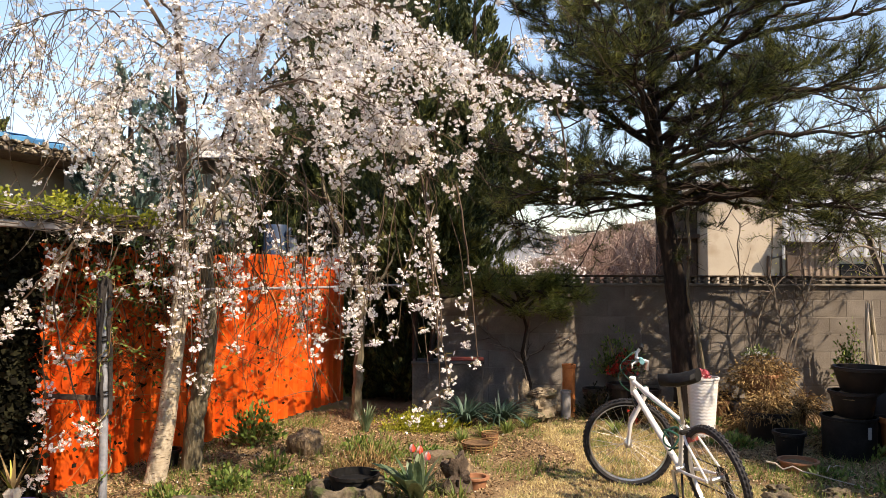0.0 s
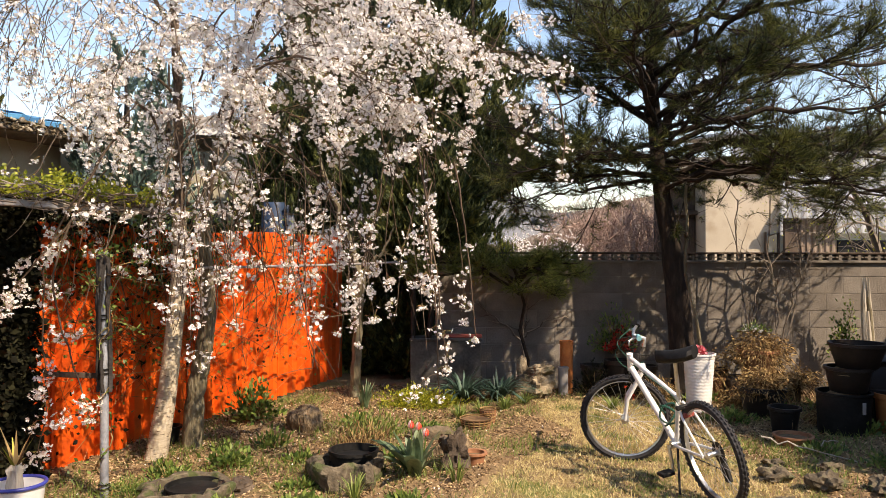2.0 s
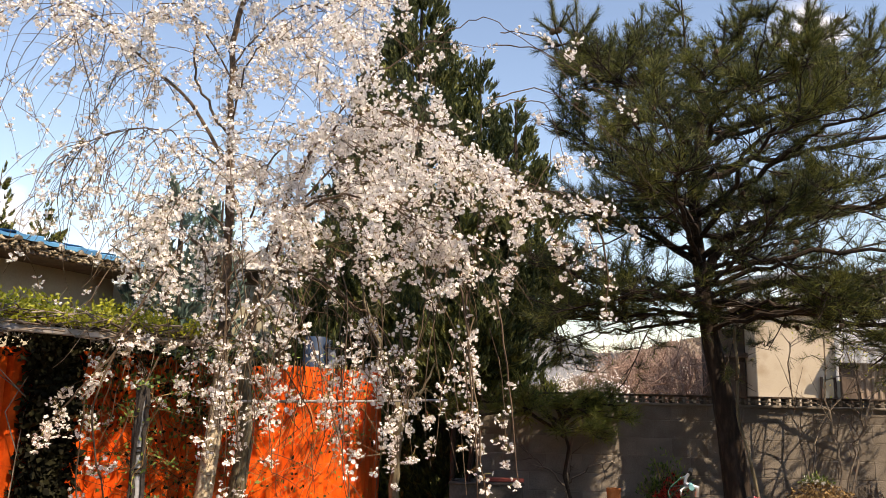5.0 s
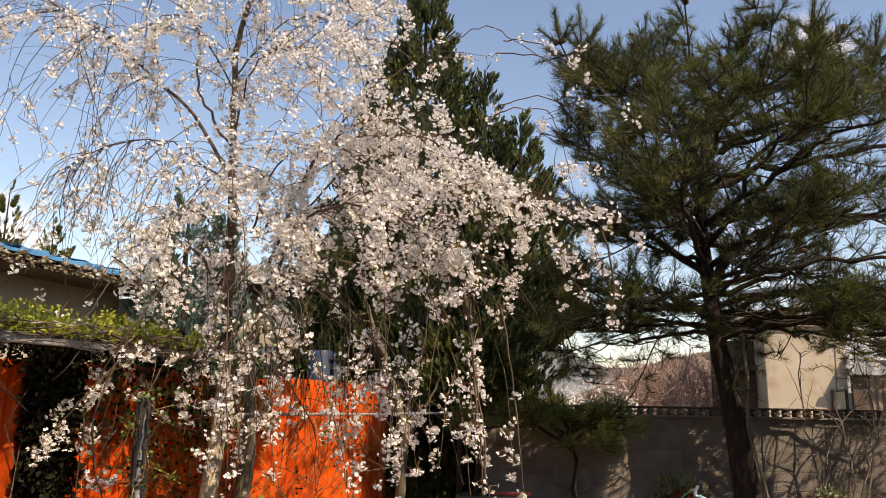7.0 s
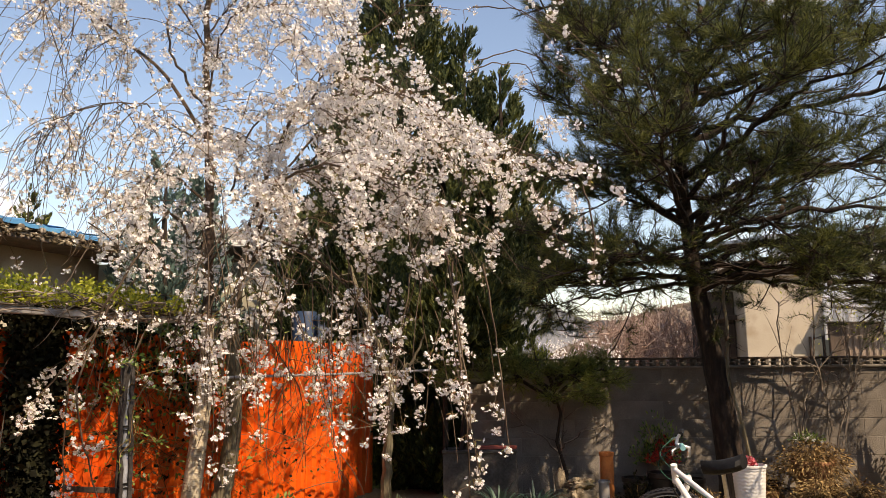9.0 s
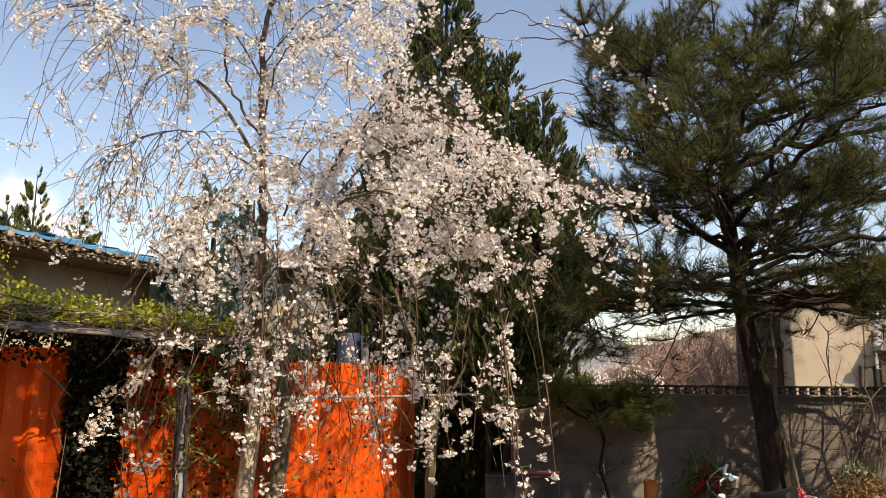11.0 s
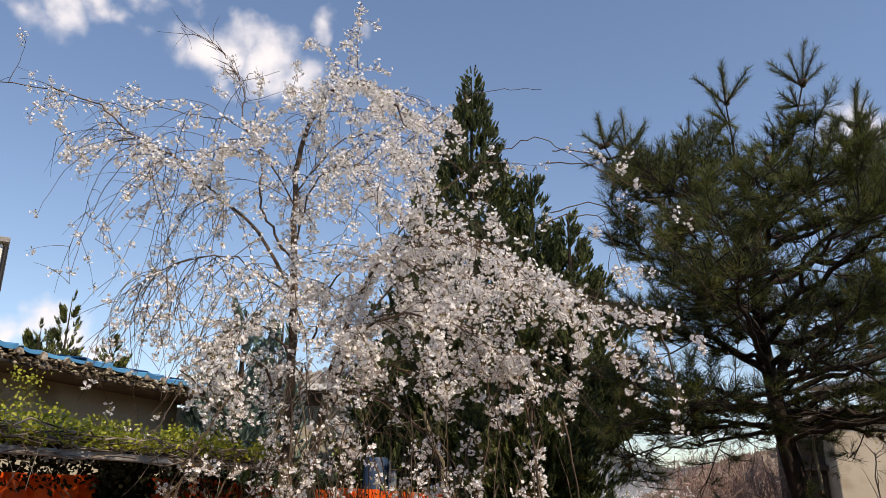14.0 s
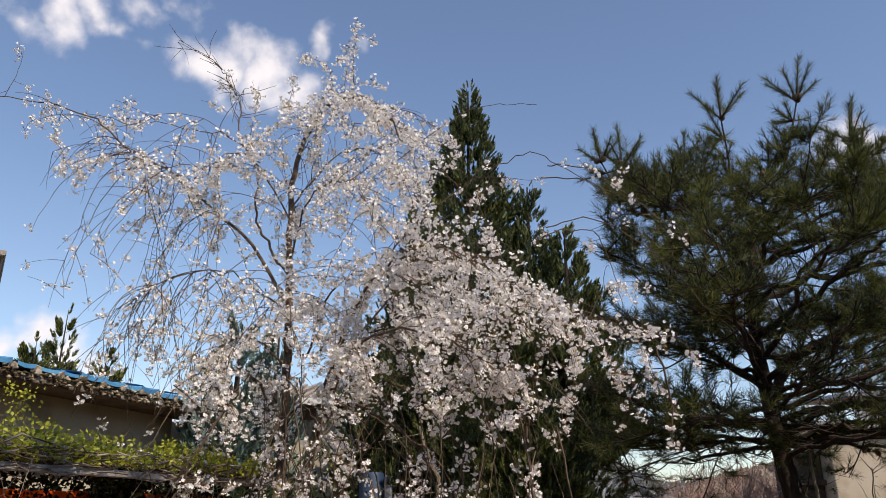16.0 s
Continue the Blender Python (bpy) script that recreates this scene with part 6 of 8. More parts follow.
def blade_clump(name, label, at, n, height, width, mat, seed, spread=0.6, droop_k=0.35, category="plant", group=""):
    """Long strap leaves, each bent over at its tip."""
    rng = np.random.default_rng(seed)
    t = thing(name, label, category, pose(*at), group)
    for i in range(n):
        a = rng.uniform(0, 6.283)
        h = height * rng.uniform(0.6, 1.1)
        lean = spread * rng.uniform(0.15, 1)
        d = np.array([math.cos(a), math.sin(a), 0])
        s = np.array([-math.sin(a), math.cos(a), 0])
        V, F, k = [], [], 6
        for j in range(k):
            f = j / (k - 1)
            c = d * (0.03 + lean * h * f ** 1.6) + np.array([0, 0, h * (f - droop_k * lean * f ** 3)])
            w = width * (0.55 + 0.9 * f - 1.42 * f * f) + 0.001
            V += [c - s * w, c - np.array([0, 0, w * 0.35]) - d * w * 0.3, c + s * w]
        for j in range(k - 1):
            q = j * 3
            F += [(q, q + 1, q + 4, q + 3), (q + 1, q + 2, q + 5, q + 4)]
        part("leaf", Shape().add(V, F), mat, t)
    return t


rng_g = np.random.default_rng(77)
# slim tree beside the fence's end
slim, _ = tree_of_twigs("slim_tree", "slender bare tree beside the fence end", (-0.92, 8.4, 0), [
    ([(-0.92, 8.4, -0.03), (-0.90, 8.4, 0.6), (-0.87, 8.4, 1.25), (-0.95, 8.4, 1.62), (-1.10, 8.35, 1.95), (-1.3, 8.3, 2.6)], 0.062, 0.02),
    ([(-0.88, 8.4, 1.2), (-0.76, 8.38, 1.44), (-0.62, 8.35, 1.62), (-0.5, 8.3, 1.9)], 0.028, 0.008)], MAT["old_bark"], rng_g, density=5, category="tree")
# rail that runs from the trunks past the slim tree
solid("support_rail", Shape().tube([(-1.93, 6.12, 1.47), (-1.1, 7.2, 1.475), (-0.36, 8.25, 1.49)], 0.012, 8), MAT["grey_pipe"], "thin galvanised pipe tied level between the trunks", "pipe")
# wall shrub with bare branches
tree_of_twigs("wall_climber", "dark bare climber spread over the block wall", (0.98, 8.9, 0), [
    ([(0.98, 8.9, 0), (0.96, 8.9, 0.5), (1.0, 8.92, 0.85), (1.05, 8.93, 1.15)], 0.018, 0.007), ([(0.96, 8.9, 0.55), (0.7, 8.9, 0.8), (0.45, 8.92, 1.0)], 0.012, 0.005),
    ([(0.97, 8.9, 0.6), (1.2, 8.9, 0.78), (1.5, 8.92, 0.85)], 0.012, 0.005)], MAT["grey_twig"], rng_g, density=9, twig=(0.15, 0.4))
# rose canes that lean on the wall
canes = [([(3.62, 8.55, 0.3), (3.45, 8.6, 0.9), (3.38, 8.65, 1.5), (3.40, 8.7, 2.2)], 0.012, 0.006), ([(3.75, 8.55, 0.3), (3.8, 8.6, 1.0), (3.72, 8.65, 1.6), (3.78, 8.7, 2.35)], 0.014, 0.006),
         ([(3.8, 8.5, 0.4), (4.05, 8.6, 1.2), (4.25, 8.65, 1.75), (4.45, 8.7, 2.1)], 0.014, 0.006), ([(3.75, 8.5, 0.4), (3.95, 8.6, 1.0), (4.1, 8.65, 1.5), (4.0, 8.7, 2.1)], 0.012, 0.006),
         ([(3.5, 8.6, 0.4), (3.55, 8.65, 1.0), (3.75, 8.7, 1.45), (4.05, 8.7, 1.75)], 0.012, 0.006)]
_, rose_tips = tree_of_twigs("rose_bush", "leggy bare rose canes leaning on the wall", (3.7, 8.55, 0.2), canes, MAT["grey_twig"], rng_g, density=5, twig=(0.2, 0.5))
# bare tree by the shed
budding, tips = tree_of_twigs("budding_tree", "grey budding tree with wiry branches", (6.1, 10.4, 0), [
    ([(6.1, 10.4, 0), (6.0, 10.4, 1.5), (5.6, 10.3, 2.4), (5.0, 10.2, 3.0)], 0.07, 0.02), ([(6.0, 10.4, 1.4), (6.3, 10.3, 2.5), (6.3, 10.2, 3.6)], 0.05, 0.015),
    ([(5.7, 10.3, 2.3), (5.2, 10.2, 2.35), (4.6, 10.1, 2.3)], 0.03, 0.01), ([(6.1, 10.4, 1.9), (5.6, 10.3, 2.0), (5.1, 10.2, 1.75)], 0.025, 0.008), ([(6.2, 10.3, 2.4), (5.9, 10.2, 3.4), (5.5, 10.2, 4.2)], 0.03, 0.01)],
    MAT["grey_twig"], rng_g, density=9, twig=(0.4, 1.0), category="tree", r=(0.009, 0.003))
rng_b = np.random.default_rng(79)
P_b = np.repeat(tips, 4, 0) + rng_b.normal(0, 0.09, (len(tips) * 4, 3)) - [6.1, 10.4, 0]
V_b, T_b = leaves(P_b, rng_b.normal(size=P_b.shape), rng_b.uniform(0.025, 0.055, len(P_b)), 0.02, rng_b)
tagged(part("foliage", tri_mesh("foliage", V_b, T_b, MAT["yellow_leaf"]), None, budding, "small yellow green young leaves"), kind="stuff")
# orchard of bare reddish bushes
for i, (x, y, h) in enumerate([(3.0, 17.5, 1.95), (3.7, 18.5, 2.5), (4.5, 17.8, 2.4), (5.2, 19.0, 2.6), (4.3, 22, 2.7), (6.0, 21.5, 2.7), (5.3, 24, 2.9), (7.2, 24.5, 2.8)]):
    limbs = []
    for k in range(9):
        a = k * 0.7 + i
        limbs.append(([(x, y, 0), (x + 0.3 * math.cos(a), y + 0.3 * math.sin(a), h * 0.45), (x + 0.75 * math.cos(a), y + 0.7 * math.sin(a), h * 0.92)], 0.03, 0.008))
    tagged(tree_of_twigs("orchard_bush", "bare reddish brown orchard bush beyond the wall", (x, y, 0), limbs, MAT["bare"], rng_g, density=10, twig=(0.35, 0.8), r=(0.013, 0.006), category="bush")[0], group="orchard bushes")


def blossom_bush(at, spread, n, seed, label):
    rng = np.random.default_rng(seed)
    limbs = []
    for k in range(9):
        a = k * 0.75
        limbs.append(([at, (at[0] + spread * 0.5 * math.cos(a), at[1] + 0.3 * math.sin(a), 1.2), (at[0] + spread * math.cos(a), at[1] + 0.5 * math.sin(a), 1.58 + 0.12 * math.sin(k * 2.3))], 0.025, 0.007))
    t, tips = tree_of_twigs("blossom_bush", label, at, limbs, MAT["grey_twig"], rng, density=10, twig=(0.15, 0.32), category="bush")
    idx = rng.integers(0, len(tips), n)
    P = tips[idx] + rng.normal(0, 0.07, (n, 3)) - np.array(at)
    V, T = leaves(np.repeat(P, 4, 0), rng.normal(size=(n * 4, 3)), 0.026, 0.02, rng)
    tagged(part("blossom_growth", tri_mesh("blossoms", V, T, MAT["petal"]), None, t), kind="stuff")


blossom_bush((1.62, 12.6, 0), 0.5, 1500, 51, "white blossoming bush beyond the block wall")
leafy("yellow_shrub", "yellow green shrub above the block wall", (0.80, 9.55, 1.2), (0.24, 0.22, 0.72), 1500, (0.07, 0.018), MAT["yellow_leaf"], 53, "shrub", up=1.2)
# low pine with flat boughs before the wall
def low_pine():
    rng = np.random.default_rng(61)
    t = thing("low_pine", "low spreading pine bough before the block wall", "tree", pose(0.95, 8.78, 0))
    b = np.array([0.95, 8.78, 0])
    twigs, tips = [], []
    part("trunk", Shape().tube([(0, 0, -0.03), (0.07, 0, 0.35), (-0.03, -0.02, 0.7), (0.02, -0.05, 1.0), (-0.1, -0.05, 1.4)], [0.026, 0.022, 0.02, 0.018, 0.012], 8), MAT["pine_bark"], t)
    for pts in ([(0.9, 8.73, 1.25), (0.5, 8.6, 1.46), (0.1, 8.5, 1.48), (-0.2, 8.45, 1.42)], [(0.9, 8.73, 1.2), (1.2, 8.6, 1.36), (1.42, 8.5, 1.34)], [(0.9, 8.7, 1.1), (0.7, 8.45, 1.36), (0.45, 8.3, 1.42)],
                [(0.9, 8.7, 1.15), (1.05, 8.4, 1.24), (1.2, 8.3, 1.22)], [(0.9, 8.73, 1.3), (0.75, 8.6, 1.48), (0.5, 8.55, 1.54)], [(0.9, 8.73, 1.25), (1.1, 8.6, 1.44), (1.4, 8.5, 1.48)],
                [(0.85, 8.7, 1.2), (0.45, 8.5, 1.36), (-0.05, 8.4, 1.34), (-0.3, 8.4, 1.28)], [(0.9, 8.7, 1.3), (0.95, 8.5, 1.42), (1.1, 8.4, 1.40)]):
        line = [np.array(p) + rng.normal(0, 0.01, 3) for p in spline(pts, 5)]
        part("limb", Shape().tube([p - b for p in line], [0.022 - 0.014 * i / len(line) for i in range(len(line))], 6), MAT["pine_bark"], t)
        pine_limb(line, rng, 0.30, 12, twigs, tips)
    P, D = np.array([q[0] for q in tips]), np.array([q[1] for q in tips])
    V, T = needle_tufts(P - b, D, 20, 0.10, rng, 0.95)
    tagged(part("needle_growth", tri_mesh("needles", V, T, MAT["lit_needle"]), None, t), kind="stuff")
    part("twig_growth", twig_mesh([(q - b, k) for q, k in twigs], 0.007, 0.003, MAT["pine_bark"], "twigs"), None, t)["kind"] = "stuff"


low_pine()

# ---------------------------------------------------------------- vine covered trellis over the fence
def trellis():
    t = thing("vine_trellis", "vine covered trellis with a grey metal edge", "trellis")
    for k, o in enumerate((0.55, 0.05)):
        part("beam", Shape().box((fence_at(4.0, o) + fence_at(7.0, o)) / 2 + Vector((0, 0, 1.90)), (3.1, 0.04, 0.045), 0.006, Matrix.Rotation(math.atan2(FU.y, FU.x), 4, "Z")), MAT["grey_pipe"], t, "grey metal edge beam" if k == 0 else "")
    for i in range(8):
        a, b = fence_at(4.1 + i * 0.4, -0.35, 1.94), fence_at(4.1 + i * 0.4, 0.58, 1.94)
        part("crossbar", Shape().tube([a, b], 0.014, 6), MAT["dark_wood"], t)
    for s in (6.9,):
        p = fence_at(s, 0.55)
        part("post", Shape().tube([p, p + Vector((0, 0, 1.88))], 0.03, 8), MAT["dark_wood"], t)
    rng = np.random.default_rng(71)
    v = thing("trellis_vine", "tangled vine with fresh yellow green leaves", "vine", pose(*fence_at(5.0, 0.3)))
    b = np.array(v.matrix_world.translation)
    lines, P = [], []
    for k in range(170):
        s0, o0 = rng.uniform(3.9, 7.0), rng.uniform(-0.3, 0.6)
        pts = [np.array(fence_at(s0 + j * 0.18 * (1 if k % 2 else -1), o0 + rng.normal(0, 0.06), 1.93 + 0.05 * rng.random() + 0.015 * j)) + rng.normal(0, 0.04, 3) for j in range(5)]
        lines.append((np.array(pts), 2.2))
    for k in range(46):                       # a tangle over the edge beam
        s0, up = rng.uniform(3.9, 7.0), rng.uniform(-0.05, 0.08)
        pts = [np.array(fence_at(s0 + j * 0.11 * (1 if k % 2 else -1), 0.585 + rng.normal(0, 0.025), 1.92 + up)) + rng.normal(0, 0.022, 3) for j in range(6)]
        lines.append((np.array(pts), 1.5))
    for k in range(22):
        s0 = rng.uniform(3.9, 6.9)
        lines.append((droop(np.array(fence_at(s0, 0.58 + 0.05 * rng.random(), 1.94)), rng.normal(0, 0.25, 3) + [0, 0, -0.4], rng.uniform(0.1, 0.4), 2.5, rng, 7, 0.45), 0.7))
    part("stem_growth", twig_mesh([(q - b, k) for q, k in lines], 0.0045, 0.002, MAT["grey_twig"], "stems"), None, v)["kind"] = "stuff"
    n = 15000
    s = rng.uniform(3.8, 7.1, n)
    o = rng.uniform(-0.35, 0.62, n)
    lump = np.array([0.5 + noise.noise((a * 2.6, c * 2, 0)) for a, c in zip(s, o)])
    z = 1.94 + rng.random(n) ** 1.2 * 0.21 * np.clip(lump + 0.2, 0.05, 1.5)
    def thick(a, c):                          # the mat has holes where the sun comes through
        return c > 0.5 or c < 0.02 or noise.noise((a * 3.4, c * 3.0, 4)) < 0.04
    P = np.array([fence_at(a, c, h) for a, c, h in zip(s, o, z) if thick(a, c)])
    n = len(P)
    V, T = leaves(P - b, rng.normal(size=(n, 3)) + [0.2, -0.3, 0.5], rng.uniform(0.022, 0.046, n), rng.uniform(0.014, 0.027, n), rng)
    tagged(part("foliage", tri_mesh("foliage", V, T, MAT["yellow_leaf"]), None, v), kind="stuff")
    n = 4600                                  # underside of the vine, its shade put into the leaves' near-black colour
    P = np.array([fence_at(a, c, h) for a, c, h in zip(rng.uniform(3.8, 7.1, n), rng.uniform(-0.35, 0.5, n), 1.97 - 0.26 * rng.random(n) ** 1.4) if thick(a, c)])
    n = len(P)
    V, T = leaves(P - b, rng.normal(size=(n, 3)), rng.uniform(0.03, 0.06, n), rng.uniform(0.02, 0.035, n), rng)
    tagged(part("foliage", tri_mesh("foliage", V, T, MAT["dark_leaf"]), None, v, "leaves coloured dark for the shade under the vine"), kind="stuff")
    # a few sprays that climb higher on the house side
    n = 2600
    foot, tall = np.array(fence_at(6.15, -0.25)), np.array(fence_at(5.0, -0.9))
    P = np.concatenate([foot + rng.normal(0, 1, (n, 3)) * [0.22, 0.3, 0] + [[0, 0, 1]] * (1.98 + 0.32 * rng.random((n, 1)) ** 1.5), tall + rng.normal(0, 1, (260, 3)) * [0.06, 0.08, 0] + [[0, 0, 1]] * (2.0 + 0.6 * rng.random((260, 1)))])
    n = len(P)
    V, T = leaves(P - b, rng.normal(size=(n, 3)), rng.uniform(0.022, 0.042, n), rng.uniform(0.014, 0.024, n), rng)
    tagged(part("foliage", tri_mesh("foliage", V, T, MAT["yellow_leaf"]), None, v), kind="stuff")
    # dense near-black leaves that hide one stretch of the fence, in place of its deep shade
    shade_leaves = thing("ivy", "dense near black leaves in place of deep shade on the fence", "ivy", pose(*fence_at(4.93, 0.15)))
    b = np.array(shade_leaves.matrix_world.translation)
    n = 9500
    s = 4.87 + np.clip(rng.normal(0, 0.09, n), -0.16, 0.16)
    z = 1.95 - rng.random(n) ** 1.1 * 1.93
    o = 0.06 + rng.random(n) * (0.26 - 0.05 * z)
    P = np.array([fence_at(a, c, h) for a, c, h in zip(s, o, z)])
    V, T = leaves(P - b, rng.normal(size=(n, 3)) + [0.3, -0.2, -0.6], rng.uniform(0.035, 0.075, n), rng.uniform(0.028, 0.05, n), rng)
    tagged(part("foliage", tri_mesh("foliage", V, T, MAT["dark_leaf"]), None, shade_leaves), kind="stuff")
    lines = [(np.array([fence_at(a, 0.1, 0), fence_at(a + rng.normal(0, 0.1), 0.12, 0.7), fence_at(a + rng.normal(0, 0.2), 0.1, 1.4), fence_at(a + rng.normal(0, 0.3), 0.15, 1.95)]) - b, 1.2) for a in rng.uniform(4.8, 5.05, 8)]
    part("stem_growth", twig_mesh(lines, 0.006, 0.003, MAT["grey_twig"], "stems"), None, shade_leaves)["kind"] = "stuff"
    # loose near-black leaves added in place of shadow dapple on the sheets
    n = 150
    s = rng.uniform(3.85, 4.75, n)
    z = 1.85 - rng.random(n) ** 1.2 * 1.7
    keep = np.array([noise.noise((a * 2.2, h * 2.2, 9)) for a, h in zip(s, z)]) + rng.normal(0, 0.15, n) > 0.02
    P = np.array([fence_at(a, 0.05 + 0.06 * rng.random(), h) for a, h in zip(s[keep], z[keep])])
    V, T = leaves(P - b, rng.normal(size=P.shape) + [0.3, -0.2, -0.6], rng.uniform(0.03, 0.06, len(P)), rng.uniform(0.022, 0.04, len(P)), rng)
    tagged(part("foliage", tri_mesh("foliage", V, T, MAT["dark_leaf"]), None, shade_leaves), kind="stuff")
    # loose creeper on the lit sheets
    cr = thing("creeper", "thin green creeper on the orange sheets", "creeper", pose(*fence_at(3.6, 0.06)))
    b = np.array(cr.matrix_world.translation)
    lines, P = [], []
    for k in range(85):
        s0 = rng.choice([rng.uniform(2.9, 4.4), rng.uniform(3.0, 4.4), rng.uniform(0.5, 2.9), rng.uniform(0.5, 2.9), rng.uniform(2.9, 3.6)])
        p = np.array([fence_at(s0 + 0.1 * j * rng.normal(), 0.05 + 0.08 * rng.random(), 1.85 - j * rng.uniform(0.12, 0.30)) for j in range(7)])
        lines.append((p - b, 0.9))
        for q in p:
            P += [q + rng.normal(0, 0.07, 3) * [1, 1, 1.3] for _ in range((14 if q[2] > 1.3 else 3) if s0 > 2.6 else 2)]
    P = np.array(P)
    part("stem_growth", twig_mesh(lines, 0.005, 0.002, MAT["dry_plant"], "stems"), None, cr)["kind"] = "stuff"
    dim = rng.random(len(P)) < 0.3
    V, T = leaves(P[dim] - b, rng.normal(size=(dim.sum(), 3)) + [0.3, -0.2, -0.2], rng.uniform(0.03, 0.065, dim.sum()), 0.03, rng)
    tagged(part("foliage", tri_mesh("foliage", V, T, MAT["dark_leaf"]), None, cr), kind="stuff")
    P = P[~dim]
    V, T = leaves(P - b, rng.normal(size=P.shape) + [0.3, -0.2, -0.2], rng.uniform(0.03, 0.065, len(P)), 0.026, rng)
    tagged(part("foliage", tri_mesh("foliage", V, T, MAT["leaf"]), None, cr), kind="stuff")


trellis()

# things behind the fence
tank = thing("water_barrel", "dark blue barrel with a pale cover behind the fence", "barrel", pose(-2.25, 10.7, 0))
part("stand", Shape().box((0, 0, 0.75), (0.7, 0.6, 1.5), 0.01), MAT["dark_wood"], tank)
part("body", Shape().lathe([(0.14, 1.5), (0.17, 1.54), (0.175, 1.8), (0.185, 1.84), (0.175, 1.88), (0.17, 2.22), (0.15, 2.28)], 20, (-0.06, 0, 0)), MAT["blue_plastic"], tank)
part("cover", Shape().box((0.18, -0.05, 2.0), (0.10, 0.10, 0.5), 0.02), MAT["paper"], tank, "pale hanging sheet")

# ---------------------------------------------------------------- bicycle
def wheel(parent, centre, m):
    """A spoked wheel in the plane x z, at centre."""
    R = 0.315
    sh = Shape()
    k, q = 48, 8
    prof = [(0.287, -0.012), (0.293, -0.015), (0.301, -0.012), (0.301, 0.012), (0.293, 0.015), (0.287, 0.012)]
    V = [((r * math.cos(2 * math.pi * i / k)), y, r * math.sin(2 * math.pi * i / k)) for i in range(k) for r, y in prof]
    n = len(prof)
    sh.add(V, [(i * n + j, i * n + (j + 1) % n, ((i + 1) % k) * n + (j + 1) % n, ((i + 1) % k) * n + j) for i in range(k) for j in range(n)])
    rim = part("wheel", sh, MAT["alloy"], parent, "bright alloy rim")
    rim.matrix_local = Matrix.Translation(centre) @ m
    t = Shape()
    V = []
    for i in range(k):
        a = 2 * math.pi * i / k
        for j in range(q):
            b = 2 * math.pi * j / q
            r = R + 0.024 * math.cos(b)
            V.append((r * math.cos(a), 0.026 * math.sin(b), r * math.sin(a)))
    t.add(V, [(i * q + j, i * q + (j + 1) % q, ((i + 1) % k) * q + (j + 1) % q, ((i + 1) % k) * q + j) for i in range(k) for j in range(q)])
    for i in range(56):
        a = 2 * math.pi * i / 56
        for y in (-0.017, 0.0, 0.017):
            rr = R + (0.0235 if y == 0 else 0.0185)
            aa = a + (0.05 if y == 0 else 0)
            t.box((rr * math.cos(aa), y, rr * math.sin(aa)), (0.011, 0.011, 0.02), 0.002, Matrix.Rotation(-aa, 4, "Y"))
    part("tyre", t, MAT["rubber"], rim, "knobbly black tyre")
    part("hub", Shape().tube([(0, -0.055, 0), (0, -0.045, 0), (0, -0.04, 0), (0, 0.04, 0), (0, 0.045, 0), (0, 0.055, 0)], [0.012, 0.03, 0.018, 0.018, 0.03, 0.012], 12), MAT["alloy"], rim)
    for i in range(28):
        a = 2 * math.pi * i / 28
        off = 0.55 * (1 if (i // 2) % 2 else -1)
        y = 0.035 if i % 2 else -0.035
        part("spoke", Shape().tube([(0.026 * math.cos(a + off), y, 0.026 * math.sin(a + off)), (0.288 * math.cos(a), 0, 0.288 * math.sin(a))], 0.0013, 4, False), MAT["alloy"], rim)
    return rim


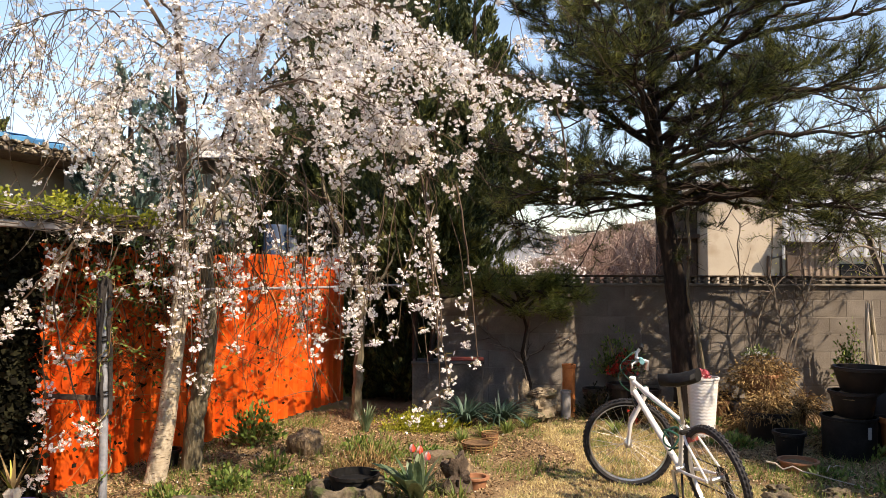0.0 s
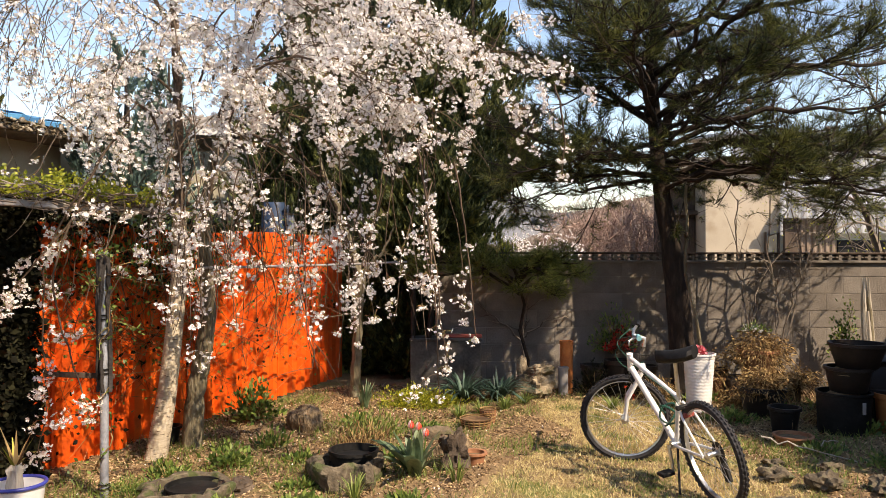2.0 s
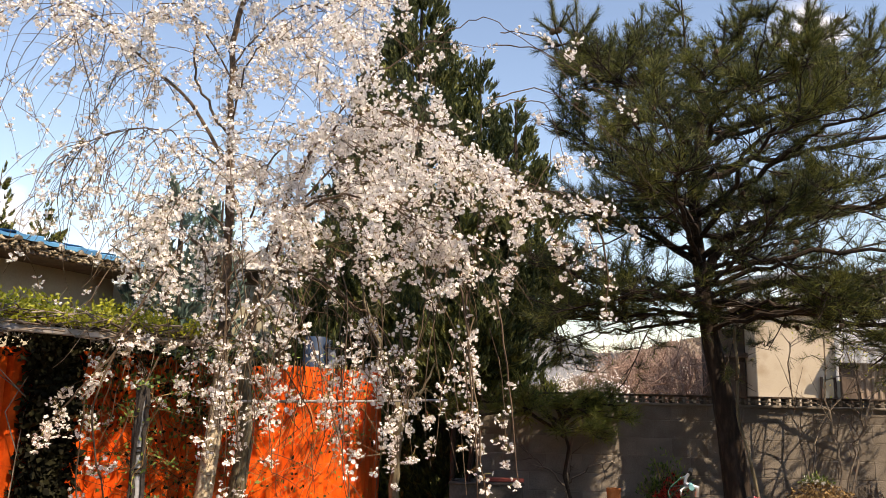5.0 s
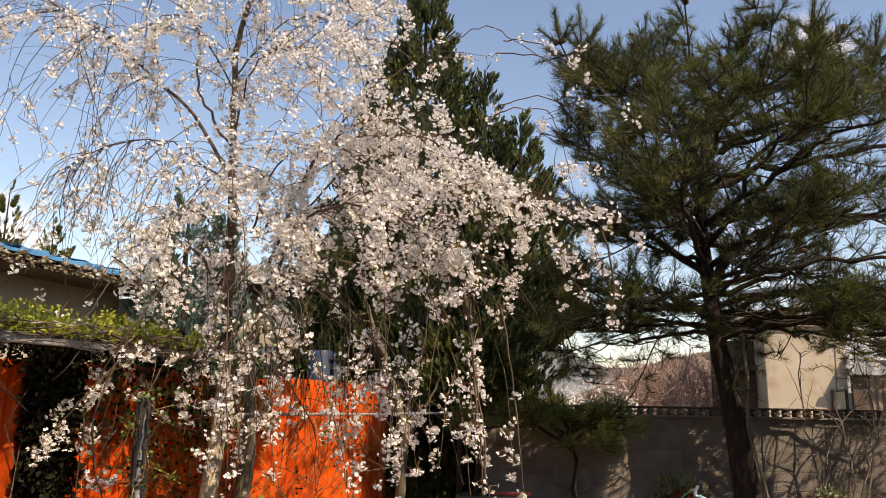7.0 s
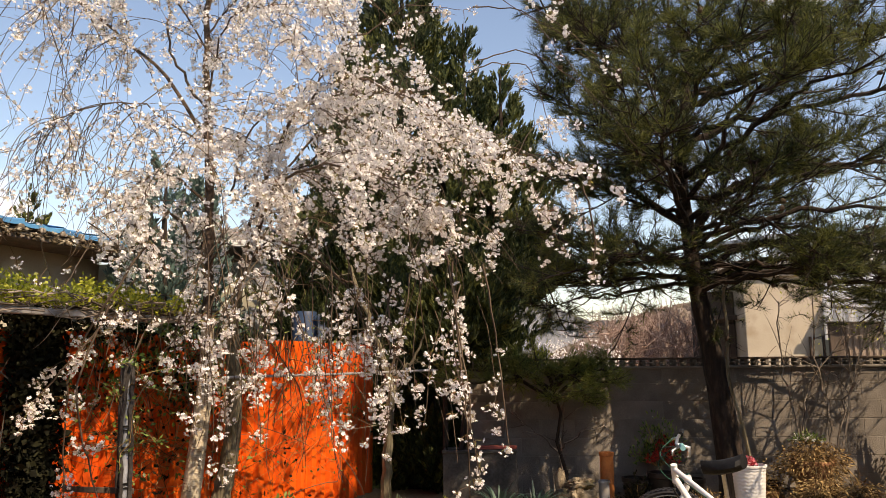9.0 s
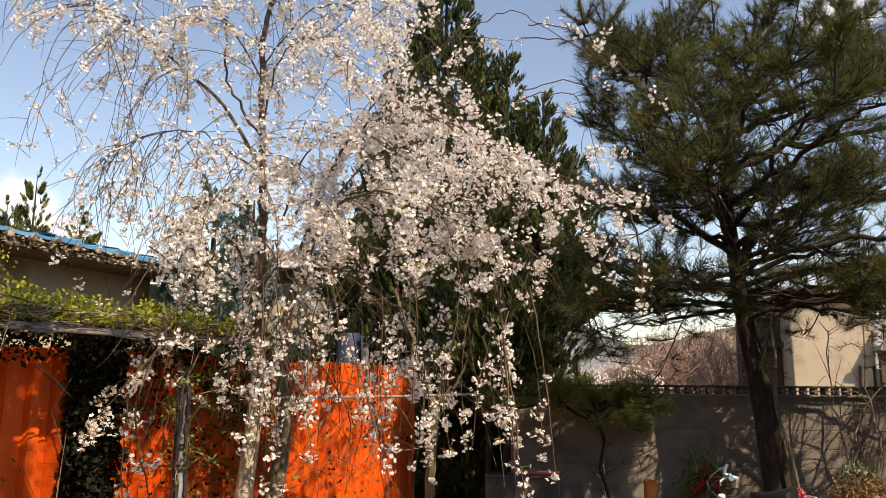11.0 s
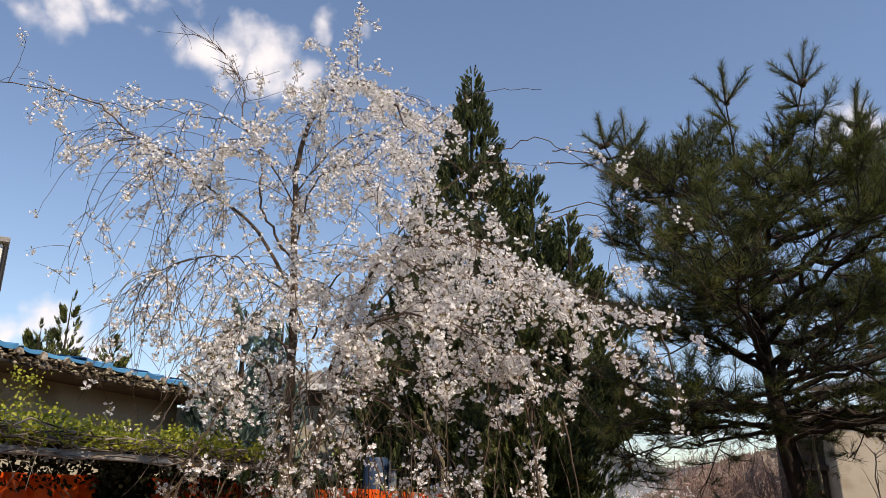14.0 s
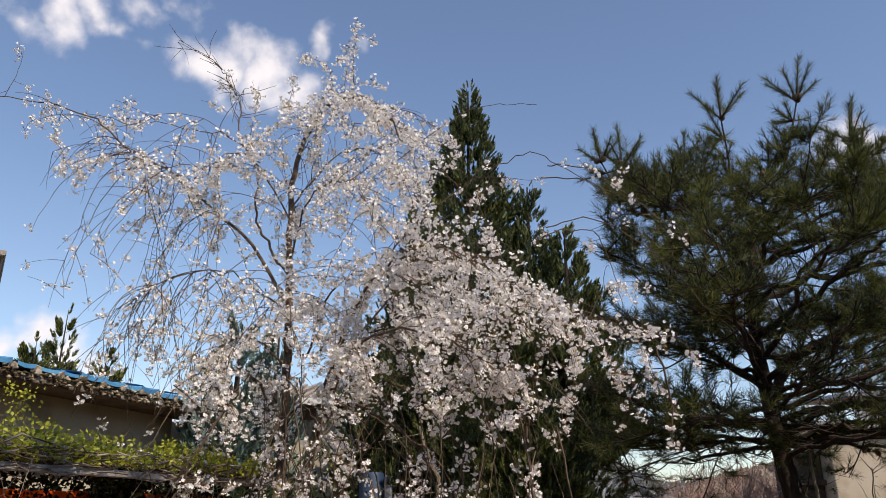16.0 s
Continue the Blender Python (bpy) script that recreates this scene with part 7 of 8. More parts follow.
def bicycle():
    rear, front = Vector((1.79, 4.83, 0)), Vector((1.53, 5.95, 0))
    u = (front - rear).normalized()
    yaw = math.atan2(u.y, u.x)
    bike = thing("bicycle", "white mountain bicycle leaning on its stand on the lawn", "bicycle",
                 Matrix.Translation(rear) @ Matrix.Rotation(yaw, 4, "Z") @ Matrix.Rotation(radians(-12), 4, "X"))
    W, H = 1.14, 0.339
    hub, bb, seat_top, head_t, head_b, axle = (0, 0, H), (0.44, 0, 0.30), (0.29, 0, 0.66), (0.90, 0, 0.87), (0.935, 0, 0.74), (W, 0, H)
    wheel(bike, hub, Matrix())
    steer = Matrix.Rotation(radians(62), 4, "Z")
    pivot = Vector((W - 0.045, 0, 0))
    fr = Matrix.Translation(pivot) @ steer @ Matrix.Translation(-pivot)

    def F(p):
        return fr @ Vector(p)
    wheel(bike, F(axle), steer)
    paint = MAT["white_paint"]
    part("top_tube", Shape().tube([(0.285, 0, 0.645), head_t[:2] + (0.835,)], [0.017, 0.018], 12), paint, bike)
    part("down_tube", Shape().tube([bb, (0.925, 0, 0.765)], [0.022, 0.022], 12), paint, bike)
    part("seat_tube", Shape().tube([bb, seat_top], 0.017, 12), paint, bike)
    part("head_tube", Shape().tube([head_b, head_t], 0.023, 12), paint, bike)
    part("bottom_bracket", Shape().tube([(0.44, -0.045, 0.30), (0.44, 0.045, 0.30)], 0.026, 12), MAT["alloy"], bike)
    for s in (-1, 1):
        part("chain_stay", Shape().tube([(0.42, s * 0.03, 0.30), (0.25, s * 0.055, 0.32), (0.0, s * 0.066, H)], [0.012, 0.011, 0.009], 8), paint, bike)
        part("seat_stay", Shape().tube([(0.29, s * 0.02, 0.62), (0.2, s * 0.05, 0.54), (0.0, s * 0.066, H)], [0.010, 0.009, 0.008], 8), paint, bike)
        part("fork_blade", Shape().tube([F((head_b[0] + 0.01, s * 0.055, 0.69)), F((W - 0.05, s * 0.062, 0.5)), F((W, s * 0.06, H))], [0.017, 0.016, 0.011], 10), paint, bike)
        part("brake_arm", Shape().tube([F((W - 0.12, s * 0.045, 0.58)), F((W - 0.09, s * 0.06, 0.68))], 0.007, 6), MAT["dark_metal"], bike)
    part("fork_crown", Shape().box(F((head_b[0] + 0.005, 0, 0.71)), (0.05, 0.14, 0.045), 0.012, steer), paint, bike)
    part("rear_brake", Shape().box((0.24, 0, 0.60), (0.03, 0.12, 0.03), 0.008), MAT["dark_metal"], bike)
    part("seat_post", Shape().tube([(0.29, 0, 0.64), (0.245, 0, 0.91)], 0.0135, 10), MAT["alloy"], bike)
    # saddle: broad at the back, narrow nose
    s = Shape()
    rows, V = 12, []
    for i in range(rows):
        t = i / (rows - 1)
        x = 0.10 + 0.27 * t
        w = 0.078 * (1 - t) ** 0.9 + 0.020 if t > 0.12 else 0.06 + 0.3 * t
        for j in range(10):
            a = math.pi * 2 * j / 10
            V.append((x, w * math.cos(a), 0.930 + 0.046 * math.sin(a) * (1 if math.sin(a) > 0 else 0.9) + 0.02 * (1 - t) ** 2 - 0.012 * math.sin(t * 3)))
    s.add(V, [(i * 10 + j, i * 10 + (j + 1) % 10, (i + 1) * 10 + (j + 1) % 10, (i + 1) * 10 + j) for i in range(rows - 1) for j in range(10)] + [tuple(range(9, -1, -1)), tuple((rows - 1) * 10 + j for j in range(10))])
    sad = part("saddle", s, MAT["black_plastic"], bike, "black padded saddle")
    sad.matrix_local = Matrix.Translation((0.245, 0, 0.015)) @ Matrix.Rotation(radians(38), 4, "Z") @ Matrix.Translation((-0.245, 0, 0))
    part("reflector", Shape().box((0.20, 0, 0.555), (0.022, 0.075, 0.035), 0.006), MAT["red_trim"], bike, "dull red reflector")
    # handlebar, turned with the fork
    hx, hz = head_t[0] - 0.01, 0.90
    part("stem", Shape().tube([F(head_t), F((hx - 0.01, 0, hz + 0.03)), F((hx + 0.07, 0, hz + 0.07))], 0.016, 10), MAT["alloy"], bike)
    bar = part("handlebar", Shape().tube([F((hx + 0.02, -0.29, hz + 0.10)), F((hx + 0.06, -0.14, hz + 0.085)), F((hx + 0.07, 0, hz + 0.07)), F((hx + 0.06, 0.14, hz + 0.085)), F((hx + 0.02, 0.29, hz + 0.10))], 0.012, 10), MAT["alloy"], bike)
    for sg, mat in ((-1, "black_plastic"), (1, "teal")):
        part("grip", Shape().tube([F((hx + 0.03, sg * 0.20, hz + 0.096)), F((hx + 0.02, sg * 0.31, hz + 0.10))], [0.018, 0.019], 10), MAT[mat], bar)
        part("brake_lever", Shape().tube([F((hx + 0.05, sg * 0.17, hz + 0.085)), F((hx + 0.10, sg * 0.2, hz + 0.07)), F((hx + 0.10, sg * 0.29, hz + 0.06))], [0.01, 0.008, 0.006], 8), MAT["alloy"], bar)
    for k, (a, b, c, d) in enumerate([((hx + 0.08, -0.17, hz + 0.09), (hx + 0.2, -0.05, hz + 0.02), (hx + 0.14, 0, hz - 0.10), (hx + 0.05, 0.03, hz - 0.22)),
                                      ((hx + 0.08, 0.17, hz + 0.09), (hx + 0.22, 0.10, hz - 0.02), (hx + 0.16, 0.05, hz - 0.16), (hx + 0.03, 0.02, hz - 0.14)),
                                      ((hx + 0.08, 0.15, hz + 0.09), (hx + 0.18, 0.16, hz + 0.08), (hx + 0.1, 0.03, hz - 0.06), (hx - 0.02, 0.01, hz - 0.10))]):
        part("cable", Shape().tube(spline([F(a), F(b), F(c), F(d)], 6), 0.0035, 5), MAT["cable_green" if k < 2 else "black_plastic"], bike)
    part("cable", Shape().tube(spline([(0.86, 0.02, 0.80), (0.6, 0.025, 0.74), (0.36, 0.025, 0.68), (0.25, 0.03, 0.62)], 6), 0.003, 5), MAT["cable_green"], bike)
    lock = [(0.47 + 0.05 * math.cos(a), 0.045 * math.sin(a * 1.3), 0.50 + 0.07 * math.sin(a)) for a in np.linspace(0, 11, 40)]
    part("cable_lock", Shape().tube(lock, 0.007, 6), MAT["cable_green"], bike, "dark green coiled cable lock")
    # drive train
    for r, x, z, name in ((0.09, 0.44, 0.30, "chainring"), (0.068, 0, H, "cassette")):
        g = Shape()
        for yy in ((-0.05, -0.056) if name == "chainring" else (-0.045, -0.062)):
            ring = [(x + (r * (1 - 0.5 * (yy < -0.06))) * (1 + 0.04 * (i % 2)) * math.cos(2 * math.pi * i / 48), yy, z + (r * (1 - 0.5 * (yy < -0.06))) * (1 + 0.04 * (i % 2)) * math.sin(2 * math.pi * i / 48)) for i in range(48)]
            g.add(ring, [tuple(range(48))])
        g.f += [(i, (i + 1) % 48, 48 + (i + 1) % 48, 48 + i) for i in range(48)]
        part(name, g, MAT["dark_metal"], bike)
    part("chain", Shape().tube([(0, -0.053, H + 0.05), (0.44, -0.053, 0.39), (0.53, -0.053, 0.30), (0.44, -0.053, 0.21), (0.02, -0.053, 0.22), (-0.03, -0.053, 0.24), (0.0, -0.053, H - 0.05)], 0.0045, 5), MAT["dark_metal"], bike)
    part("derailleur", Shape().box((0.0, -0.07, 0.225), (0.06, 0.03, 0.17), 0.010, Matrix.Rotation(0.3, 4, "Y")), MAT["dark_metal"], bike)
    for sg, a in ((1, -1.75), (-1, 1.39)):
        e = (0.44 + 0.17 * math.cos(a), sg * 0.075, 0.30 + 0.17 * math.sin(a))
        arm = part("crank", Shape().tube([(0.44, sg * 0.06, 0.30), e], [0.014, 0.011], 8), MAT["alloy"], bike)
        part("pedal", Shape().box((e[0], e[1] + sg * 0.06, e[2]), (0.085, 0.095, 0.026), 0.006), MAT["black_plastic"], arm)
    part("kickstand", Shape().tube([(0.38, 0.03, 0.29), (0.30, 0.10, 0.13), (0.25, 0.145, 0.03)], 0.008, 8), MAT["dark_metal"], bike)


bicycle()


# ---------------------------------------------------------------- pots, jars, stones
def pot_shape(r0, r1, h, wall_t=0.012, lip=0.012, k=28, wobble=0.0):
    return Shape().lathe([(r0 * 0.94, 0), (r0, 0.008), (r1 - lip * 0.2, h * 0.86), (r1 + lip, h * 0.88), (r1 + lip, h), (r1 - wall_t, h), (r1 - wall_t, h * 0.72), (0.003, h * 0.72)], k, wobble=wobble, close=False)


def pot(name, at, r0, r1, h, mat, label, soil=True, group="", category="pot"):
    t = thing(name, label, category, pose(*at), group)
    part("body", pot_shape(r0, r1, h), mat, t)
    if soil:
        part("soil", Shape().lathe([(r1 * 0.86, h * 0.74), (r1 * 0.5, h * 0.80), (0.003, h * 0.82)], 16, wobble=0.2, close=False), MAT["soil"], t)
    return t


def stone(name, at, size, seed, mat, label, category="stone", rough=0.35, rz=0.0, group=""):
    s = Shape()
    V, F, a, b = [], [], 30, 18
    for i in range(b):
        ph = math.pi * i / (b - 1)
        for j in range(a):
            th = 2 * math.pi * j / a
            d = Vector((math.sin(ph) * math.cos(th), math.sin(ph) * math.sin(th), math.cos(ph)))
            k = 1 + rough * 0.6 * noise.noise(d * 1.3 + Vector((seed, 0, 0))) + rough * 0.4 * noise.noise(d * 2.9 + Vector((0, seed, 0))) + rough * 0.22 * noise.noise(d * 6.5 + Vector((0, 0, seed))) + rough * 0.12 * noise.noise(d * 13 + Vector((seed, 0, seed)))
            k = k * (1 / max(abs(d.x), abs(d.y), abs(d.z))) ** 0.22
            V.append((d.x * k * size[0], d.y * k * size[1], max(d.z * k * size[2] + size[2] * 0.75, -0.03)))
    for i in range(b - 1):
        for j in range(a):
            F.append((i * a + j, i * a + (j + 1) % a, (i + 1) * a + (j + 1) % a, (i + 1) * a + j))
    s.add(V, F)
    return solid(name, s, mat, label, category, group, m=pose(*at, 0, 0, rz))


def woven_planter():
    """A tall tapering white planter with a herringbone relief and a plain rim."""
    t = thing("planter", "tall white plastic planter with a herringbone relief", "planter", pose(2.60, 7.66, 0))
    rows, k, h = 64, 96, 0.585
    V, F = [], []
    for i in range(rows + 1):
        z = h * i / rows
        r = 0.112 + (0.152 - 0.112) * z / h
        for j in range(k):
            a = 2 * math.pi * j / k
            zig = abs((j / k * 16) % 1 - 0.5) * 2
            ridge = 0.0018 * math.sin((z * 80 + zig * 1.0) * 2 * math.pi / 2.6) if 0.04 < z < h - 0.04 else 0.004
            V.append(((r + ridge) * math.cos(a), (r + ridge) * math.sin(a), z))
    for i in range(rows):
        for j in range(k):
            F.append((i * k + j, i * k + (j + 1) % k, (i + 1) * k + (j + 1) % k, (i + 1) * k + j))
    F.append(tuple(range(k - 1, -1, -1)))
    part("body", Shape().add(V, F), MAT["white_plastic"], t)
    part("rim", Shape().lathe([(0.150, h - 0.012), (0.164, h - 0.010), (0.165, h + 0.006), (0.150, h + 0.008), (0.142, h - 0.02)], 48, close=False), MAT["white_plastic"], t)
    part("soil", Shape().lathe([(0.147, h - 0.05), (0.003, h - 0.03)], 20, wobble=0.1, close=False), MAT["soil"], t)
    rng = np.random.default_rng(91)
    f = thing("pink_flowers", "ball of pink flowers in the white planter", "flowers", pose(2.575, 7.62, 0.56))
    u = unit(rng.normal(size=(260, 3)))
    u[:, 2] = np.abs(u[:, 2])
    V, T = leaves(u * 0.07 + [0, 0, 0.02], u + rng.normal(0, 0.5, u.shape), 0.034, 0.03, rng)
    tagged(part("petal_growth", tri_mesh("petals", V, T, MAT["pink"]), None, f), kind="stuff")


woven_planter()


def round_trough(at, r, h, seed, label):
    t = thing("stone_trough", label, "trough", pose(*at))
    s = Shape().lathe([(r * 0.98, -0.02), (r * 1.06, h * 0.15), (r * 1.1, h * 0.35), (r * 1.08, h * 0.55), (r * 1.07, h * 0.75), (r * 1.02, h * 0.9), (r * 0.96, h), (r * 0.86, h * 1.02), (r * 0.78, h * 0.97), (r * 0.74, h * 0.7), (r * 0.72, h * 0.5), (0.01, h * 0.35)], 52, wobble=0.45, close=False)
    for v in s.v[0]:                         # chipped, pitted faces
        q = Vector(v) + Vector((seed * 3.1, 0, 0))
        k = 1 + 0.10 * noise.noise(q * 9) + 0.07 * noise.noise(q * 24) + 0.04 * noise.noise(q * 55)
        v[0], v[1], v[2] = v[0] * k, v[1] * k, v[2] + 0.03 * noise.noise(q * 11) * min(1, h / 0.15)
    part("body", s, MAT["old_stone"], t)
    return t


round_trough((-0.62, 5.34, 0), 0.235, 0.17, 1, "rough hollowed stone trough in the flower bed")
basin = thing("black_basin", "black plastic basin sitting in the stone trough", "basin", pose(-0.60, 5.36, 0.035))
part("body", pot_shape(0.145, 0.168, 0.19, 0.006, 0.008), MAT["black_plastic"], basin)
part("soil", Shape().lathe([(0.168, 0.10), (0.003, 0.10)], 20, close=False), MAT["black_plastic"], basin, "wet black soil")
round_trough((-1.60, 4.93, 0), 0.27, 0.11, 2, "low rough stone trough holding a black basin")
basin = thing("black_basin", "shallow black plastic basin sunk in the low trough", "basin", pose(-1.58, 4.95, 0.0))
part("body", pot_shape(0.15, 0.18, 0.10, 0.006, 0.008), MAT["black_plastic"], basin)
part("soil", Shape().lathe([(0.172, 0.06), (0.003, 0.06)], 20, close=False), MAT["black_plastic"], basin, "wet black soil")
stone("flat_stone", (-1.78, 5.12, 0), (0.13, 0.08, 0.05), 17.0, MAT["dark_stone"], "small dark stone leaning on the low trough", "stone", 0.6, 25)
stone("flat_stone", (-1.33, 5.1, 0), (0.11, 0.07, 0.05), 18.0, MAT["dark_stone"], "small dark stone leaning on the low trough", "stone", 0.6, 60)
stone("wood_stump", (-1.20, 6.85, -0.02), (0.16, 0.14, 0.135), 31.0, MAT["stump"], "weathered brown tree stump in the bed", "stump", 0.35)
pot("small_pot", (-2.24, 6.35, 0), 0.07, 0.095, 0.16, MAT["black_plastic"], "small black pot beside the trunks")
pot("clay_pot", (0.26, 5.70, 0), 0.065, 0.088, 0.115, MAT["terracotta"], "round brown clay pot on the lawn edge")
stone("dark_rock", (0.12, 5.62, 0), (0.095, 0.085, 0.155), 3.0, MAT["dark_stone"], "knobbly dark driftwood like rock", "rock", 1.1)
stone("dark_rock", (0.10, 5.95, 0.0), (0.13, 0.09, 0.10), 5.0, MAT["stump"], "knobbly dark driftwood like rock", "rock", 0.75)
stone("flat_stone", (-0.05, 6.55, 0), (0.20, 0.10, 0.06), 7.0, MAT["stone"], "long pale flat stone at the bed edge", "stone", 0.4, 10)


def basket(at, r, h, label):
    t = thing("basket", label, "basket", pose(*at))
    for i in range(5):
        z = 0.01 + (h - 0.01) * i / 4
        rr = r * (0.82 + 0.18 * i / 4)
        part("hoop", Shape().tube([(rr * math.cos(a), rr * math.sin(a), z) for a in np.linspace(0, 2 * math.pi, 25)], 0.006, 5, False), MAT["dry_plant"], t)
    for j in range(18):
        a = 2 * math.pi * j / 18
        part("stave", Shape().tube([(r * 0.82 * math.cos(a), r * 0.82 * math.sin(a), 0), (r * math.cos(a), r * math.sin(a), h)], 0.005, 5), MAT["terracotta"], t)
    part("lining", Shape().lathe([(r * 0.78, 0.005), (r * 0.95, h * 0.9), (r * 0.9, h * 0.9), (0.003, h * 0.75)], 20, close=False), MAT["litter"], t)


basket((0.33, 6.92, 0), 0.145, 0.10, "shallow rusty brown wire basket")
basket((0.45, 7.10, 0), 0.075, 0.15, "small rusty brown wire basket")
stone("garden_stone", (1.06, 8.42, 0), (0.18, 0.15, 0.15), 11.0, MAT["stone"], "large pale weathered stone by the wall", "stone", 1.15)
stone("garden_stone", (1.12, 8.46, 0.26), (0.15, 0.10, 0.055), 12.0, MAT["stone"], "flat pale stone balanced on another", "stone", 0.7, 20)
stone("garden_stone", (0.92, 8.5, 0.22), (0.06, 0.06, 0.13), 13.0, MAT["stone"], "upright pale stone beside the balanced one", "stone", 0.45)
solid("clay_pipe", Shape().lathe([(0.072, 0), (0.072, 0.56), (0.078, 0.565), (0.078, 0.60), (0.058, 0.60), (0.058, 0.2), (0.003, 0.2)], 20, close=False), MAT["rust_pipe"], "upright orange brown clay pipe", "pipe", m=pose(1.43, 8.62, 0))
solid("grey_pipe", Shape().lathe([(0.055, 0), (0.055, 0.30), (0.062, 0.305), (0.062, 0.33), (0.045, 0.33), (0.045, 0.1), (0.003, 0.1)], 18, close=False), MAT["grey_pipe"], "short grey pipe beside the clay pipe", "pipe", m=pose(1.37, 8.47, 0))
foam = thing("foam_box", "foam planting box against the wall, toned dark for its shade", "box", pose(0.07, 8.62, 0))
for x, y, sx, sy in ((0, -0.17, 0.78, 0.03), (0, 0.17, 0.78, 0.03), (-0.375, 0, 0.03, 0.31), (0.375, 0, 0.03, 0.31)):
    part("side", Shape().box((x, y, 0.32), (sx, sy, 0.64), 0.008), MAT["foam"], foam)
part("soil", Shape().box((0, 0, 0.55), (0.72, 0.30, 0.04), 0.005), MAT["soil"], foam)
part("rim", Shape().box((0, -0.18, 0.63), (0.80, 0.045, 0.028), 0.006), MAT["foam"], foam)
solid("red_plank", Shape().box((0, 0, 0), (0.42, 0.10, 0.035), 0.006), MAT["red_trim"], "faded red plank lying on the foam box", "plank", m=pose(0.26, 8.52, 0.667))
for i, (x, y, r, h) in enumerate([(1.72, 8.6, 0.13, 0.34), (2.0, 8.55, 0.15, 0.40), (2.27, 8.4, 0.12, 0.36), (3.02, 8.4, 0.13, 0.33)]):
    pot("dark_pot", (x, y, 0), r * 0.7, r, h, MAT["brown_glaze"], "dark brown glazed pot along the wall", group="pots along the wall")


def jar(name, at, r, h, label, lid=True):
    t = thing(name, label, "jar", pose(*at))
    part("body", Shape().lathe([(r * 0.62, 0), (r * 0.70, 0.01), (r * 0.98, h * 0.42), (r, h * 0.58), (r * 0.92, h * 0.8), (r * 0.72, h * 0.93), (r * 0.74, h * 0.97), (r * 0.66, h), (r * 0.6, h * 0.9)], 32, close=False), MAT["brown_glaze"], t)
    for z in (0.45, 0.60):
        part("band", Shape().lathe([(r * 0.985, h * z), (r * 1.02, h * (z + 0.012)), (r * 0.99, h * (z + 0.025))], 32, close=False), MAT["brown_glaze"], t)
    if lid:
        part("lid", Shape().lathe([(r * 0.76, h), (r * 0.80, h * 1.01), (r * 0.62, h * 1.06), (r * 0.2, h * 1.10), (r * 0.14, h * 1.14), (0.003, h * 1.15)], 28, close=False), MAT["brown_glaze"], t)


tub2 = thing("black_tub", "straight sided black plastic tub under a stack of pots", "tub", pose(3.56, 6.72, 0))
part("body", Shape().lathe([(0.205, 0), (0.21, 0.01), (0.222, 0.36), (0.232, 0.365), (0.232, 0.385), (0.215, 0.385), (0.21, 0.30), (0.003, 0.30)], 32, close=False), MAT["black_plastic"], tub2)
part("soil", Shape().lathe([(0.208, 0.31), (0.1, 0.385), (0.003, 0.386)], 18, wobble=0.2, close=False), MAT["soil"], tub2)
part("dirt_mark", Shape().box((0.06, -0.219, 0.27), (0.03, 0.006, 0.10), 0.002), MAT["grey_pipe"], tub2, "pale smear on the side")
mid = thing("dark_jar", "dark glazed pot stacked on the black tub", "pot", pose(3.60, 6.72, 0.38))
part("body", pot_shape(0.15, 0.19, 0.22, 0.014, 0.014), MAT["brown_glaze"], mid)
part("soil", Shape().lathe([(0.17, 0.16), (0.1, 0.21), (0.003, 0.212)], 18, wobble=0.2, close=False), MAT["soil"], mid)
bowl = thing("dark_bowl", "wide dark planting bowl on the stacked pots", "bowl", pose(3.68, 6.72, 0.59))
part("body", pot_shape(0.17, 0.23, 0.22, 0.015, 0.012), MAT["brown_glaze"], bowl)
pot("rust_planter", (3.99, 6.75, 0), 0.10, 0.13, 0.36, MAT["rust_pipe"], "rusty red planter beside the black tub")
jar("storage_jar", (4.35, 6.55, 0), 0.30, 0.66, "large dark brown glazed storage jar")
jar("storage_jar", (3.95, 7.05, 0), 0.28, 0.62, "dark brown glazed storage jar in the shade")
# weathered standing log at the wall
log = thing("weathered_log", "standing silvery weathered log by the wall", "log", pose(4.80, 8.55, 0))
for k in range(11):
    a = k * 0.9
    x, y = (0.03 + 0.03 * (k % 3) / 2) * math.cos(a), 0.035 * math.sin(a)
    part("stave", Shape().tube([(x, y, 0), (x * 1.05 + 0.01, y, 0.5), (x * 0.9 - 0.02, y, 0.95), (x * 0.7 - 0.03, y, 1.10 + 0.26 * math.sin(k * 2.1))], [0.040, 0.034 + 0.008 * math.sin(k * 1.7), 0.024 + 0.01 * math.cos(k * 2.9), 0.006], 7), MAT["grey_wood" if k % 3 else "old_bark"], log)

# tiers of pots with dry plants
plinth = solid("stone_step", Shape().box((0, 0, 0.13), (0.75, 0.4, 0.26), 0.02), MAT["dark_stone"], "low dark stone step under the pots", "step", m=pose(3.45, 8.25, 0))
pot("terracotta_pot", (3.42, 8.22, 0.26), 0.15, 0.21, 0.30, MAT["terracotta"], "wide terracotta pot on the stone step")
pot("dark_planter", (3.15, 7.45, 0), 0.16, 0.22, 0.30, MAT["brown_glaze"], "dark planter with withered plants hanging over")
pot("black_pot", (3.05, 6.75, 0), 0.10, 0.13, 0.24, MAT["black_plastic"], "black nursery pot at the bed edge")
pot("brown_bowl", (2.92, 6.30, 0), 0.12, 0.15, 0.10, MAT["terracotta"], "shallow brown bowl on the ground")
pot("clay_planter", (2.95, 8.35, 0), 0.13, 0.17, 0.26, MAT["terracotta"], "clay planter of dry stems")
